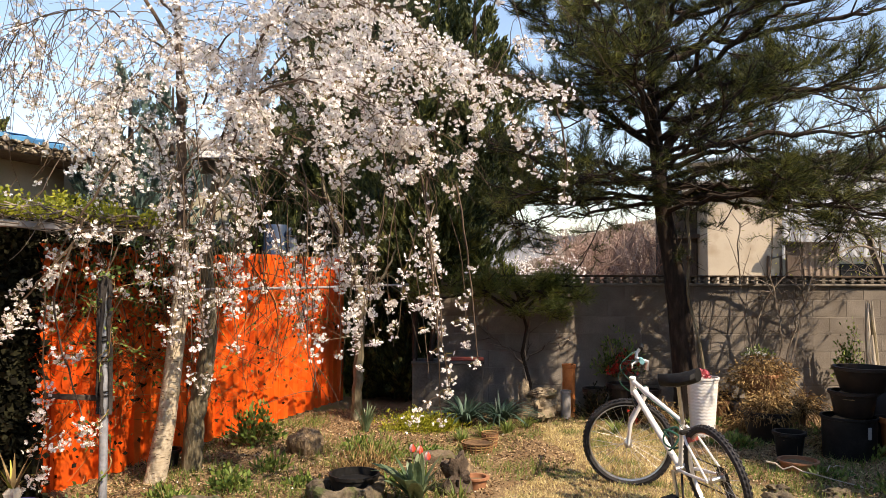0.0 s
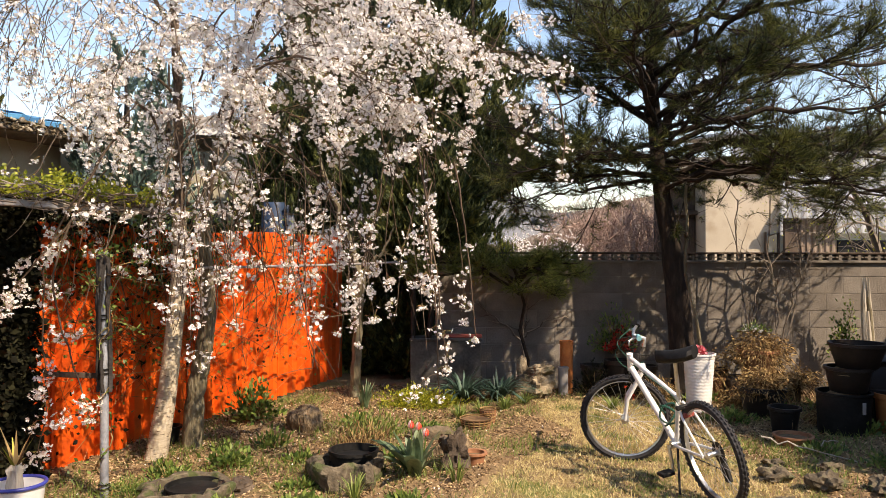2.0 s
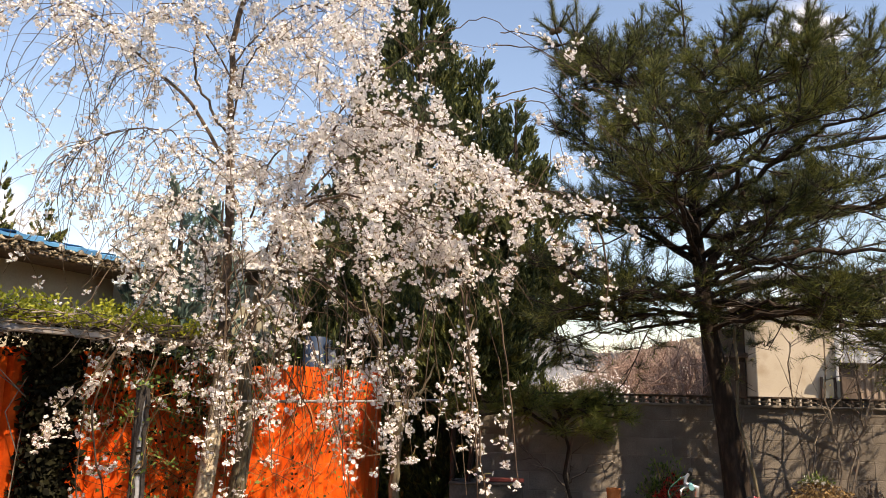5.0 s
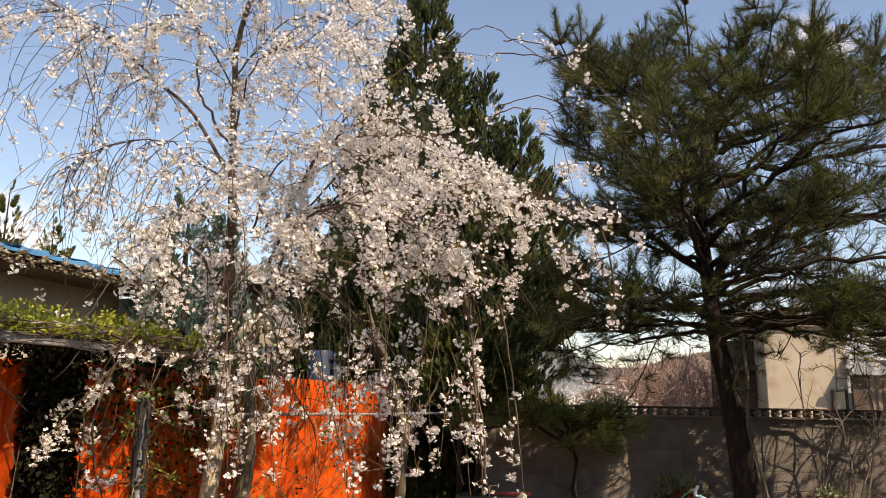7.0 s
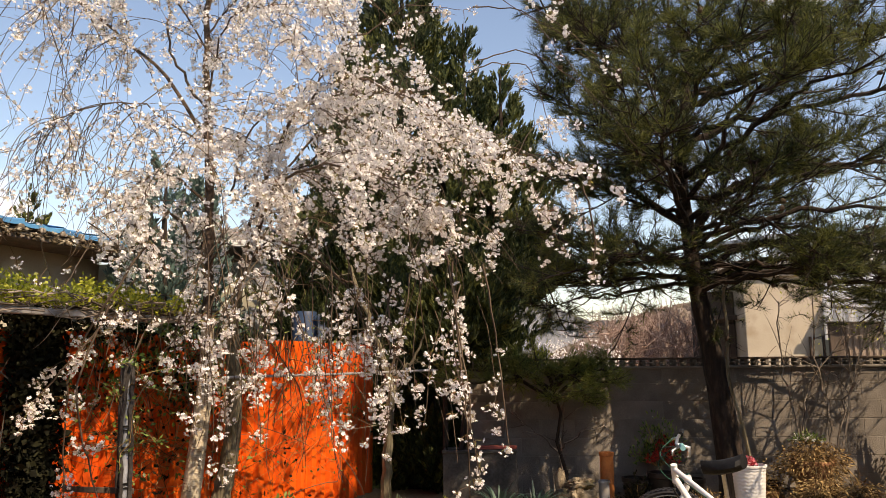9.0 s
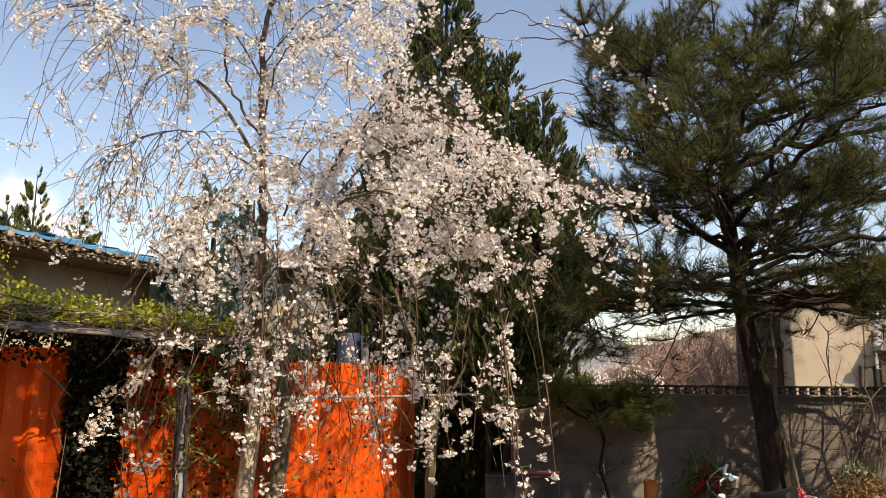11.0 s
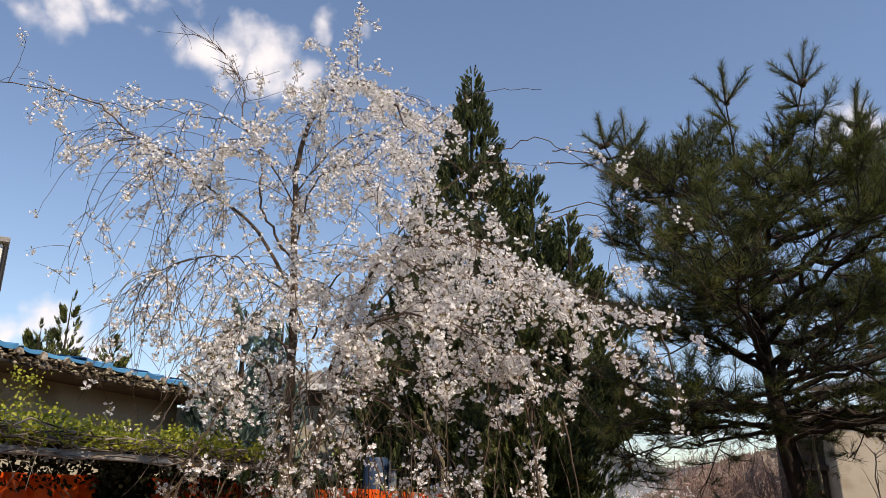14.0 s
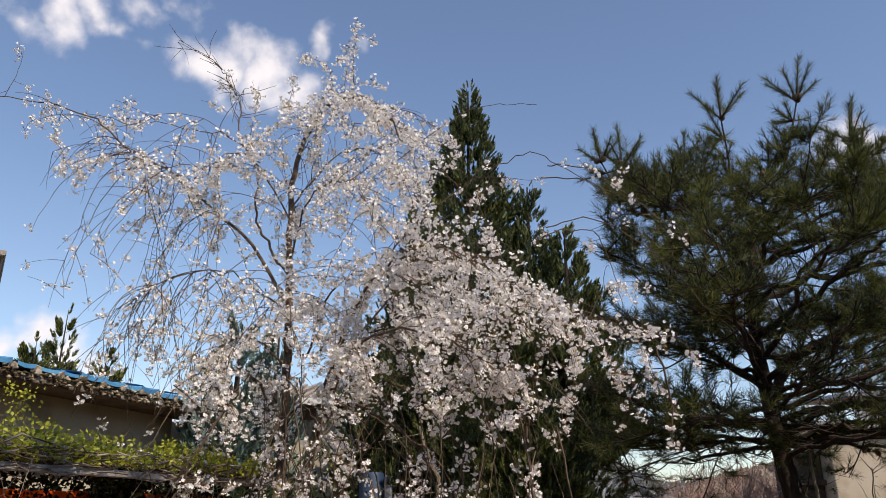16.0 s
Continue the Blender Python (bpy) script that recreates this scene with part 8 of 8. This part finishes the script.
for k, (at, size, n) in enumerate([((3.42, 8.2, 0.52), (0.36, 0.30, 0.26), 2600), ((3.15, 7.42, 0.30), (0.25, 0.24, 0.22), 2600), ((2.95, 8.3, 0.22), (0.24, 0.22, 0.36), 600), ((3.75, 8.0, 0.20), (0.28, 0.24, 0.24), 600), ((3.6, 7.0, 0.05), (0.25, 0.2, 0.16), 500), ((2.3, 8.25, 0.05), (0.30, 0.2, 0.26), 500), ((3.15, 7.85, 0.02), (0.3, 0.25, 0.24), 500)]):
    rng = np.random.default_rng(120 + k)
    t = thing("dry_plant", "mound of withered brown stems spilling over its pot", "plant", pose(*at), "withered plants")
    lines = []
    for _ in range(150):
        d = rng.normal(size=3)
        lines.append((droop(np.array([0, 0, 0.02]) + rng.normal(0, 0.05, 3) * [1, 1, 0.2], d + [0, 0, 0.9], rng.uniform(0.5, 1.4) * size[0], 7, rng, 6, 0.3, -0.25), 1.0))
    part("stem_growth", twig_mesh(lines, 0.005, 0.0025, MAT["dry_plant"], "stems"), None, t)["kind"] = "stuff"
    u = unit(rng.normal(size=(n, 3))) * rng.uniform(0.5, 1, (n, 1))
    u[:, 2] = np.where(rng.random(n) < (0.5 if k < 2 else 0.0), -0.7, 1.0) * np.abs(u[:, 2])
    V, T = leaves(u * size, u * [1, 1, 0.2] + rng.normal(0, 0.5, u.shape) - [0, 0, 0.4], rng.uniform(0.025, 0.06, n), rng.uniform(0.008, 0.016, n), rng)
    tagged(part("foliage", tri_mesh("foliage", V, T, MAT["dry_plant"]), None, t), kind="stuff")
leafy("white_flowers", "low plant with white flowers above the pots", (3.45, 8.35, 0.72), (0.22, 0.14, 0.13), 200, (0.04, 0.015), MAT["leaf"], 131, flowers=(MAT["petal"], 26, 0.025))
leafy("red_quince", "red flowering shrub before the wall", (2.05, 8.7, 0.48), (0.24, 0.2, 0.34), 260, (0.03, 0.016), MAT["dark_leaf"], 132, "shrub", flowers=(MAT["red"], 90, 0.03))
leafy("wall_shrub", "green leaved shrub before the block wall", (2.02, 8.82, 0.45), (0.42, 0.16, 0.62), 700, (0.05, 0.02), MAT["leaf"], 133, "shrub")
leafy("corner_shrub", "green climber beside the weathered log", (4.62, 8.72, 0.4), (0.22, 0.15, 0.8), 500, (0.05, 0.025), MAT["leaf"], 134, "shrub")
leafy("box_hedge", "low yellow green clipped shrub", (-0.18, 7.85, 0.0), (0.60, 0.30, 0.26), 3400, (0.032, 0.017), MAT["yellow_leaf"], 135, "shrub")
leafy("rose_shrub", "leafy young rose shrub in the bed", (-1.72, 7.1, 0.05), (0.32, 0.25, 0.42), 420, (0.06, 0.035), MAT["leaf"], 136, "shrub")
leafy("broad_weeds", "broad leaved weeds by the stone trough", (-1.55, 5.65, 0), (0.22, 0.16, 0.22), 260, (0.06, 0.03), MAT["leaf"], 137)
leafy("herb_patch", "feathery green herbs around the pole", (-1.98, 5.0, 0), (0.30, 0.24, 0.15), 1500, (0.035, 0.006), MAT["leaf"], 138, "herbs")
leafy("garden_greens", "low bright green weeds", (-0.15, 6.8, 0), (0.28, 0.2, 0.12), 300, (0.045, 0.02), MAT["leaf"], 139)
leafy("garden_greens", "low bright green weeds", (-0.95, 5.15, 0), (0.2, 0.15, 0.10), 240, (0.045, 0.018), MAT["leaf"], 140)
leafy("dry_shrub", "tufted dry and green stems behind the trough", (-0.62, 6.0, 0), (0.35, 0.25, 0.32), 700, (0.06, 0.01), MAT["dry_plant"], 141, up=1.2)
leafy("dry_shrub", "tufted dry and green stems behind the trough", (-0.55, 6.55, 0), (0.35, 0.25, 0.3), 600, (0.06, 0.012), MAT["grass"], 142, up=1.2)
leafy("dark_shrub", "dark low shrub among the pots by the wall", (1.72, 8.45, 0.02), (0.3, 0.18, 0.42), 700, (0.05, 0.02), MAT["dark_leaf"], 146, "shrub")
leafy("dark_shrub", "dark low shrub among the pots by the wall", (2.12, 8.3, 0.02), (0.28, 0.16, 0.36), 600, (0.05, 0.02), MAT["dark_leaf"], 147, "shrub", flowers=(MAT["red"], 14, 0.024))
for k, (x, y, a, h, n) in enumerate([(-1.05, 5.75, 0.2, 0.16, 170), (-1.35, 6.2, 0.22, 0.2, 180), (-0.3, 5.85, 0.16, 0.14, 150), (-1.9, 5.35, 0.2, 0.15, 200), (-0.85, 4.75, 0.22, 0.12, 200), (-0.2, 4.8, 0.2, 0.12, 180), (-0.75, 7.0, 0.25, 0.16, 200), (-1.3, 4.65, 0.2, 0.12, 180), (3.3, 7.75, 0.3, 0.2, 260), (2.75, 8.05, 0.25, 0.25, 220), (3.7, 6.6, 0.3, 0.18, 260), (3.0, 6.0, 0.25, 0.12, 200)]):
    leafy("bed_weeds", "loose clump of green weeds in the bed", (x, y, 0), (a, a * 0.8, h), n, (0.055, 0.024), MAT["leaf"], 300 + k, up=1.0, group="weeds in the beds")
leafy("pot_weeds", "weedy green growth among the pots", (4.0, 7.6, 0), (0.3, 0.25, 0.4), 400, (0.08, 0.035), MAT["leaf"], 143)
leafy("pot_weeds", "weedy green growth among the pots", (2.75, 7.2, 0), (0.35, 0.25, 0.14), 400, (0.05, 0.022), MAT["leaf"], 144)
leafy("pot_weeds", "weedy green growth among the pots", (3.4, 5.6, 0), (0.45, 0.25, 0.12), 400, (0.05, 0.022), MAT["leaf"], 145)
blade_clump("iris_clump", "clump of pale green iris blades", (-0.76, 7.8, 0), 30, 0.36, 0.014, MAT["iris"], 151, 0.5)
blade_clump("dark_lily_clump", "dark green strap leaved clump by the wall", (0.26, 8.05, 0), 110, 0.44, 0.021, MAT["strap_leaf"], 152, 1.3, 0.6)
blade_clump("dark_lily_clump", "dark green strap leaved clump by the wall", (0.62, 8.1, 0), 90, 0.40, 0.020, MAT["strap_leaf"], 153, 1.3, 0.6)
for k, (x, y, n) in enumerate([(0.42, 7.5, 70), (0.66, 7.7, 80), (0.20, 7.3, 60), (0.88, 7.95, 60), (1.75, 7.75, 50)]):
    blade_clump("grass_tuft", "tuft of fresh green grass blades", (x, y, 0), n, 0.17, 0.006, MAT["grass"], 400 + k, 1.1, group="grass tufts by the wall")
blade_clump("grass_tuft", "tuft of fresh green grass blades", (0.12, 5.30, 0), 26, 0.20, 0.006, MAT["grass"], 154, 0.7)
blade_clump("grass_tuft", "tuft of fresh green grass blades", (-0.55, 4.95, 0), 30, 0.17, 0.007, MAT["grass"], 155, 0.8)


def tulip_clump():
    t = thing("tulip_clump", "clump of red and white tulips with broad leaves", "flowers", pose(-0.17, 5.4, 0))
    rng = np.random.default_rng(161)
    for i in range(22):
        a, h, w = rng.uniform(0, 6.28), rng.uniform(0.22, 0.44), rng.uniform(0.03, 0.056)
        lean = rng.uniform(0.15, 1.05)
        d, s = np.array([math.cos(a), math.sin(a), 0]), np.array([-math.sin(a), math.cos(a), 0])
        V, F = [], []
        for j in range(7):
            f = j / 6
            c = d * (0.02 + lean * h * f ** 1.5) + np.array([0, 0, h * (f - 0.3 * lean * f ** 3)])
            ww = w * math.sin(math.pi * (0.12 + 0.88 * f)) ** 0.7 + 0.001
            V += [c - s * ww, c - d * ww * 0.5 - np.array([0, 0, ww * 0.2]), c + s * ww]
        for j in range(6):
            q = j * 3
            F += [(q, q + 1, q + 4, q + 3), (q + 1, q + 2, q + 5, q + 4)]
        part("leaf", Shape().add(V, F), MAT["iris"], t)
    for x, y, h in ((-0.03, 0.0, 0.36), (0.075, 0.02, 0.30), (0.02, 0.08, 0.33)):
        st = part("stalk", Shape().tube([(x * 0.3, y * 0.3, 0), (x * 0.8, y, h * 0.6), (x, y, h)], 0.005, 6), MAT["leaf"], t)
        for k in range(6):
            a = k * math.pi / 3
            r = 0.020 if k % 2 else 0.017
            V, F = [], []
            for j in range(5):
                f = j / 4
                rr = r * math.sin(math.pi * (0.2 + 0.62 * f))
                ww = 0.017 * math.sin(math.pi * (0.18 + 0.78 * f))
                c = np.array([x + rr * math.cos(a), y + rr * math.sin(a), h + 0.055 * f])
                sd = np.array([-math.sin(a), math.cos(a), 0])
                V += [c - sd * ww, c + sd * ww]
            for j in range(4):
                q = j * 2
                F.append((q, q + 1, q + 3, q + 2))
            part("petal", Shape().add(V, F), MAT["red" if k % 2 else "petal"], st)


tulip_clump()

# ---------------------------------------------------------------- beside the fence
pole = thing("steel_pole", "galvanised steel pole tied with cord and wire", "pole", pose(-2.16, 4.94, 0))
part("pipe", Shape().tube([(0, 0, -0.05), (0.0, 0, 0.9), (-0.005, 0, 1.60)], 0.027, 14), MAT["galv"], pole)
for z in (0.06, 0.80, 1.02, 1.15):
    part("tie", Shape().tube([(0.036 * math.cos(a), 0.036 * math.sin(a), z + 0.004 * a) for a in np.linspace(0, 12.5, 26)], 0.005, 5), MAT["black_plastic"], pole)
part("crossbar", Shape().box((-0.18, 0.035, 0.80), (0.46, 0.02, 0.035), 0.004, Matrix.Rotation(radians(2), 4, "Y")), MAT["dark_wood"], pole, "dark wooden crossbar")
tub = thing("white_tub", "white enamel tub with a blue rim", "tub", pose(-2.38, 4.32, 0))
part("body", Shape().lathe([(0.11, 0), (0.115, 0.01), (0.145, 0.29), (0.15, 0.295), (0.138, 0.29), (0.13, 0.22), (0.003, 0.22)], 32, close=False), MAT["white_plastic"], tub)
part("rim", Shape().tube([(0.148 * math.cos(a), 0.148 * math.sin(a), 0.296) for a in np.linspace(0, 2 * math.pi, 33)], 0.011, 8, False), MAT["rim_blue"], tub, "deep blue rim")
ag = thing("tub_plant", "cut back dry plant with a pale stem in the tub", "plant", pose(-2.40, 4.34, 0.2))
part("stem", Shape().lathe([(0.05, 0), (0.045, 0.08), (0.035, 0.14), (0.045, 0.17), (0.02, 0.2), (0.003, 0.2)], 12, wobble=0.5, close=False), MAT["grey_wood"], ag)
for i in range(9):
    a = i * 0.75
    V, F = [], []
    for j in range(5):
        f = j / 4
        c = np.array([math.cos(a) * 0.10 * f ** 1.3, math.sin(a) * 0.10 * f ** 1.3, 0.15 + (0.2 + 0.06 * math.sin(i * 2)) * f])
        sd = np.array([-math.sin(a), math.cos(a), 0]) * 0.018 * (1 - f * 0.9)
        V += [c - sd, c + sd]
    for j in range(4):
        F.append((j * 2, j * 2 + 1, j * 2 + 3, j * 2 + 2))
    part("leaf", Shape().add(V, F), MAT["dry_plant" if i % 3 else "yellow_leaf"], ag)

# young vine that winds up the pole
def pole_vine():
    rng = np.random.default_rng(191)
    t = thing("pole_vine", "young green vine winding up the steel pole", "vine", pose(-2.16, 4.94, 0))
    wind = [np.array([(0.038 + 0.02 * rng.random()) * math.cos(a), (0.038 + 0.02 * rng.random()) * math.sin(a), 0.06 * a]) for a in np.linspace(0, 27, 70)]
    lines = [(np.array(wind), 1.0)]
    P = []
    for q in wind[4:]:
        if rng.random() < (0.4 if q[2] < 0.9 else 0.85):
            tw = droop(q, rng.normal(0, 1, 3) + [0, 0, 0.3], rng.uniform(0.08, 0.26), 1.0, rng, 5, 0.4)
            lines.append((tw, 0.6))
            P += [x + rng.normal(0, 0.012, 3) for x in tw[1:]]
    part("stem_growth", twig_mesh(lines, 0.006, 0.002, MAT["dry_plant"], "stems"), None, t)["kind"] = "stuff"
    for k in range(4):                        # woody stems wind round the upper pole
        turn, hand = rng.uniform(0.4, 1.6), 1 if k % 3 else -1
        pts = []
        for j in range(16):
            a = k * 1.6 + hand * turn * j * 0.14 + rng.normal(0, 0.12)
            r = 0.036 + 0.008 * rng.random()
            pts.append((r * math.cos(a), r * math.sin(a), 0.70 + 0.059 * j))
        part("stem", Shape().tube(spline(pts, 2), 0.012 + 0.004 * rng.random(), 7), MAT["bark_dark"], t, "dark twisted woody stem")
    P = np.array(P)
    V, T = leaves(P, rng.normal(size=P.shape) + [0, 0, 0.2], rng.uniform(0.025, 0.05, len(P)), rng.uniform(0.014, 0.026, len(P)), rng)
    tagged(part("foliage", tri_mesh("foliage", V, T, MAT["leaf"]), None, t), kind="stuff")


pole_vine()


# unseen tree added opposite the fence: its sparse crown throws the soft dapple on the fence's near end
def dapple_tree():
    rng = np.random.default_rng(181)
    limbs = [([(2.6, -1.9, -0.05), (2.5, -1.8, 2.0), (2.2, -1.3, 4.0), (1.7, -0.5, 5.4)], 0.12, 0.05)]
    for p in ((0.8, 1.9, 6.1), (0.5, 1.2, 6.3), (0.9, 1.3, 5.9), (0.8, 0.4, 6.3), (0.9, 2.5, 6.1), (1.4, 1.5, 6.4)):
        limbs.append(([(1.7, -0.5, 5.4), ((1.7 + p[0]) / 2, (p[1] - 0.5) / 2, 5.9), p], 0.035, 0.01))
    t, _ = tree_of_twigs("unseen_tree", "unseen tall tree added to dapple the fence with its thin leafy crown", (2.6, -1.9, 0), limbs, MAT["pine_bark"], rng, density=4, twig=(0.3, 0.7), category="tree")
    P = np.concatenate([rng.normal(0, 1, (500, 3)) * [0.06, 0.25, 0.30] + [0, 0.8, 6.02], rng.uniform(-1, 1, (4000, 3)) * [0.12, 0.95, 0.70] + [0, 0.52, 5.96], rng.uniform(-1, 1, (2300, 3)) * [0.12, 0.42, 0.85] + [0, 1.68, 5.85]])
    P[:, 0] += 0.30 + 0.38 * (P[:, 1] - 1.62)
    keep = np.array([noise.noise((q[0] * 1.5, q[1] * 4.6, q[2] * 3.6)) for q in P]) + rng.normal(0, 0.04, len(P)) > 0.07
    P = P[keep]
    k = ((P - np.array(FA)) @ np.array(FN)) / SUN.dot(FN)       # the vine above the fence stays in the sun
    P = P[P[:, 2] - k * SUN.z < 1.72]
    P = np.concatenate([P, unit(rng.normal(size=(1300, 3))) * rng.uniform(0.3, 1, (1300, 1)) * [0.85, 0.85, 0.6] + [1.75, -0.55, 6.0]])
    V, T = leaves(P - [2.6, -1.9, 0], rng.normal(size=P.shape), rng.uniform(0.06, 0.11, len(P)), rng.uniform(0.04, 0.065, len(P)), rng)
    tagged(part("foliage", tri_mesh("foliage", V, T, MAT["leaf"]), None, t), kind="stuff")


dapple_tree()

# unseen evergreen, added to shade the corner of jars and pots
conifer("shade_tree", "unseen dark evergreen added to shade the corner of jars", [(5.45, 4.55, 4.3, 1.2, 1.15), (5.9, 5.4, 4.0, 1.2, 1.0)], MAT["cypress"], 5000, 171, 0.24)

# rocks at the right bed's edge
for i, (x, y, a, b, c) in enumerate([(2.35, 5.35, 0.16, 0.12, 0.08), (2.62, 5.15, 0.2, 0.15, 0.10), (2.95, 5.05, 0.17, 0.13, 0.09), (3.2, 5.25, 0.15, 0.12, 0.07), (2.5, 5.7, 0.12, 0.10, 0.06), (2.85, 5.55, 0.14, 0.11, 0.07), (2.15, 4.75, 0.13, 0.11, 0.07)]):
    stone("edge_rock", (x, y, -0.02), (a * 0.66, b * 0.66, c * 0.8), 20.0 + i, MAT["old_stone"], "broken rock edging the shaded bed", "rock", 0.8, i * 37, "edging rocks")
tree_of_twigs("fallen_twigs", "fallen pale twigs on the shaded bed", (2.9, 5.9, 0.02), [([(2.6, 6.1, 0.12), (2.85, 5.9, 0.10), (3.15, 5.7, 0.04)], 0.008, 0.003), ([(2.9, 6.0, 0.05), (3.1, 6.1, 0.09), (3.3, 6.15, 0.06)], 0.006, 0.003)], MAT["grey_wood"], rng_g, density=0, category="twigs")

# ---------------------------------------------------------------- ground cover
def scatter():
    rng = np.random.default_rng(201)

    def pts(n, x0, x1, y0, y1, want):
        P = np.stack([rng.uniform(x0, x1, n), rng.uniform(y0, y1, n)], 1)
        keep = np.array([lawn(a, b) == want and -1.36 + (b - 9.4) * 0.38 < a for a, b in P])
        return P[keep]

    def lift(P, h=0.0):
        return np.array([(a, b, ground_z(a, b) + h) for a, b in P])
    P = lift(pts(150000, -0.5, 3.6, 4.0, 8.9, 1.0), -0.005)
    clump = np.array([noise.noise((a * 3, b * 3, 7)) for a, b, _ in P])
    green = clump + rng.normal(0, 0.25, len(P)) > 0.22
    D = rng.normal(0, 0.8, P.shape) + [0, 0, 0.75]
    L = rng.uniform(0.02, 0.055, len(P))
    V, T = blades(P[~green], D[~green], L[~green], 0.006, rng)
    solid("lawn_straw", tri_mesh("lawn_straw", V, T, MAT["straw"]), None, "short dry straw coloured lawn", "grass", kind="stuff")
    V, T = blades(P[green], D[green], L[green] * 1.1, 0.006, rng)
    P2 = lift(pts(52000, -2.6, 4.6, 4.0, 8.9, 0.0), -0.005)
    c2 = np.array([noise.noise((a * 1.7, b * 1.7, 11)) for a, b, _ in P2])
    P2 = P2[c2 + rng.normal(0, 0.15, len(P2)) > 0.12]
    V2, T2 = blades(P2, rng.normal(0, 0.5, P2.shape) + [0, 0, 1], rng.uniform(0.03, 0.11, len(P2)), 0.008, rng)
    V, T = merge([(V, T), (V2, T2)])
    solid("fresh_grass", tri_mesh("fresh_grass", V, T, MAT["grass"]), None, "fresh green grass and weeds", "grass", kind="stuff")
    P = lift(np.concatenate([pts(105000, -3.0, 5.2, 4.0, 8.95, 0.0), pts(3500, 0, 3, 4, 8.9, 1.0)]), 0.008)
    V, T = leaves(P, rng.normal(0, 1, P.shape) * [1, 1, 0.35] + [0, 0, 0.1], rng.uniform(0.010, 0.038, len(P)), rng.uniform(0.005, 0.016, len(P)), rng)
    solid("leaf_litter", tri_mesh("leaf_litter", V, T, MAT["litter"]), None, "dead leaves and mulch over the beds", "leaves", kind="stuff")
    P = lift(pts(7000, -3.0, 5.0, 4.0, 8.95, 0.0), 0.01)
    V, T = blades(P, rng.normal(0, 1, P.shape) * [1, 1, 0.3] + [0, 0, 0.15], rng.uniform(0.06, 0.2, len(P)), 0.0045, rng)
    solid("dry_stalks", tri_mesh("dry_stalks", V, T, MAT["litter"]), None, "fallen dry grass stalks in the beds", "grass", kind="stuff")
    P = lift(pts(500, -2.4, 2.5, 4.0, 8.0, 0.0), 0.012)
    V, T = leaves(P, rng.normal(0, 1, P.shape) * [1, 1, 0.15], 0.018, 0.015, rng)
    solid("fallen_petals", tri_mesh("fallen_petals", V, T, MAT["petal"]), None, "fallen white petals on the ground", "petals", kind="stuff")


scatter()

# ---------------------------------------------------------------- blocks of the garden wall
def lay_blocks():
    bw, gap = 0.40, 0.004
    edges = [0.0, 0.115, 0.315, 0.515, 0.715, 0.915, 1.115, 1.315, 1.475]
    made = {}
    rng = random.Random(5)
    for r in range(len(edges) - 1):
        h = edges[r + 1] - edges[r] - gap
        if round(h, 3) not in made:
            made[round(h, 3)] = Shape().box((0, 0, 0), (bw - gap, 0.03, h), 0.003).mesh("block", MAT["block"], False)
        x = WALL_X0 + 0.2 + (0.2 if r % 2 else 0.0)
        while x < WALL_X1:
            ob = part("block", made[round(h, 3)], None, wall)
            ob.location = (x, WALL_Y + 0.0105 + rng.uniform(-0.0012, 0.0012), (edges[r] + edges[r + 1]) / 2)
            ob.rotation_euler = (0, rng.uniform(-0.004, 0.004), 0)
            x += bw
    pier = Shape().box((0, 0, 0), (0.045, 0.15, 0.072), 0.008)
    pier.box((0, 0, 0.0), (0.10, 0.15, 0.016), 0.004)
    pm = pier.mesh("screen_block", MAT["block"], False)
    x = WALL_X0 + 0.05
    while x < WALL_X1:
        ob = part("screen_block", pm, None, wall)
        ob.location = (x, WALL_Y + 0.07, 1.541)
        x += 0.115


lay_blocks()
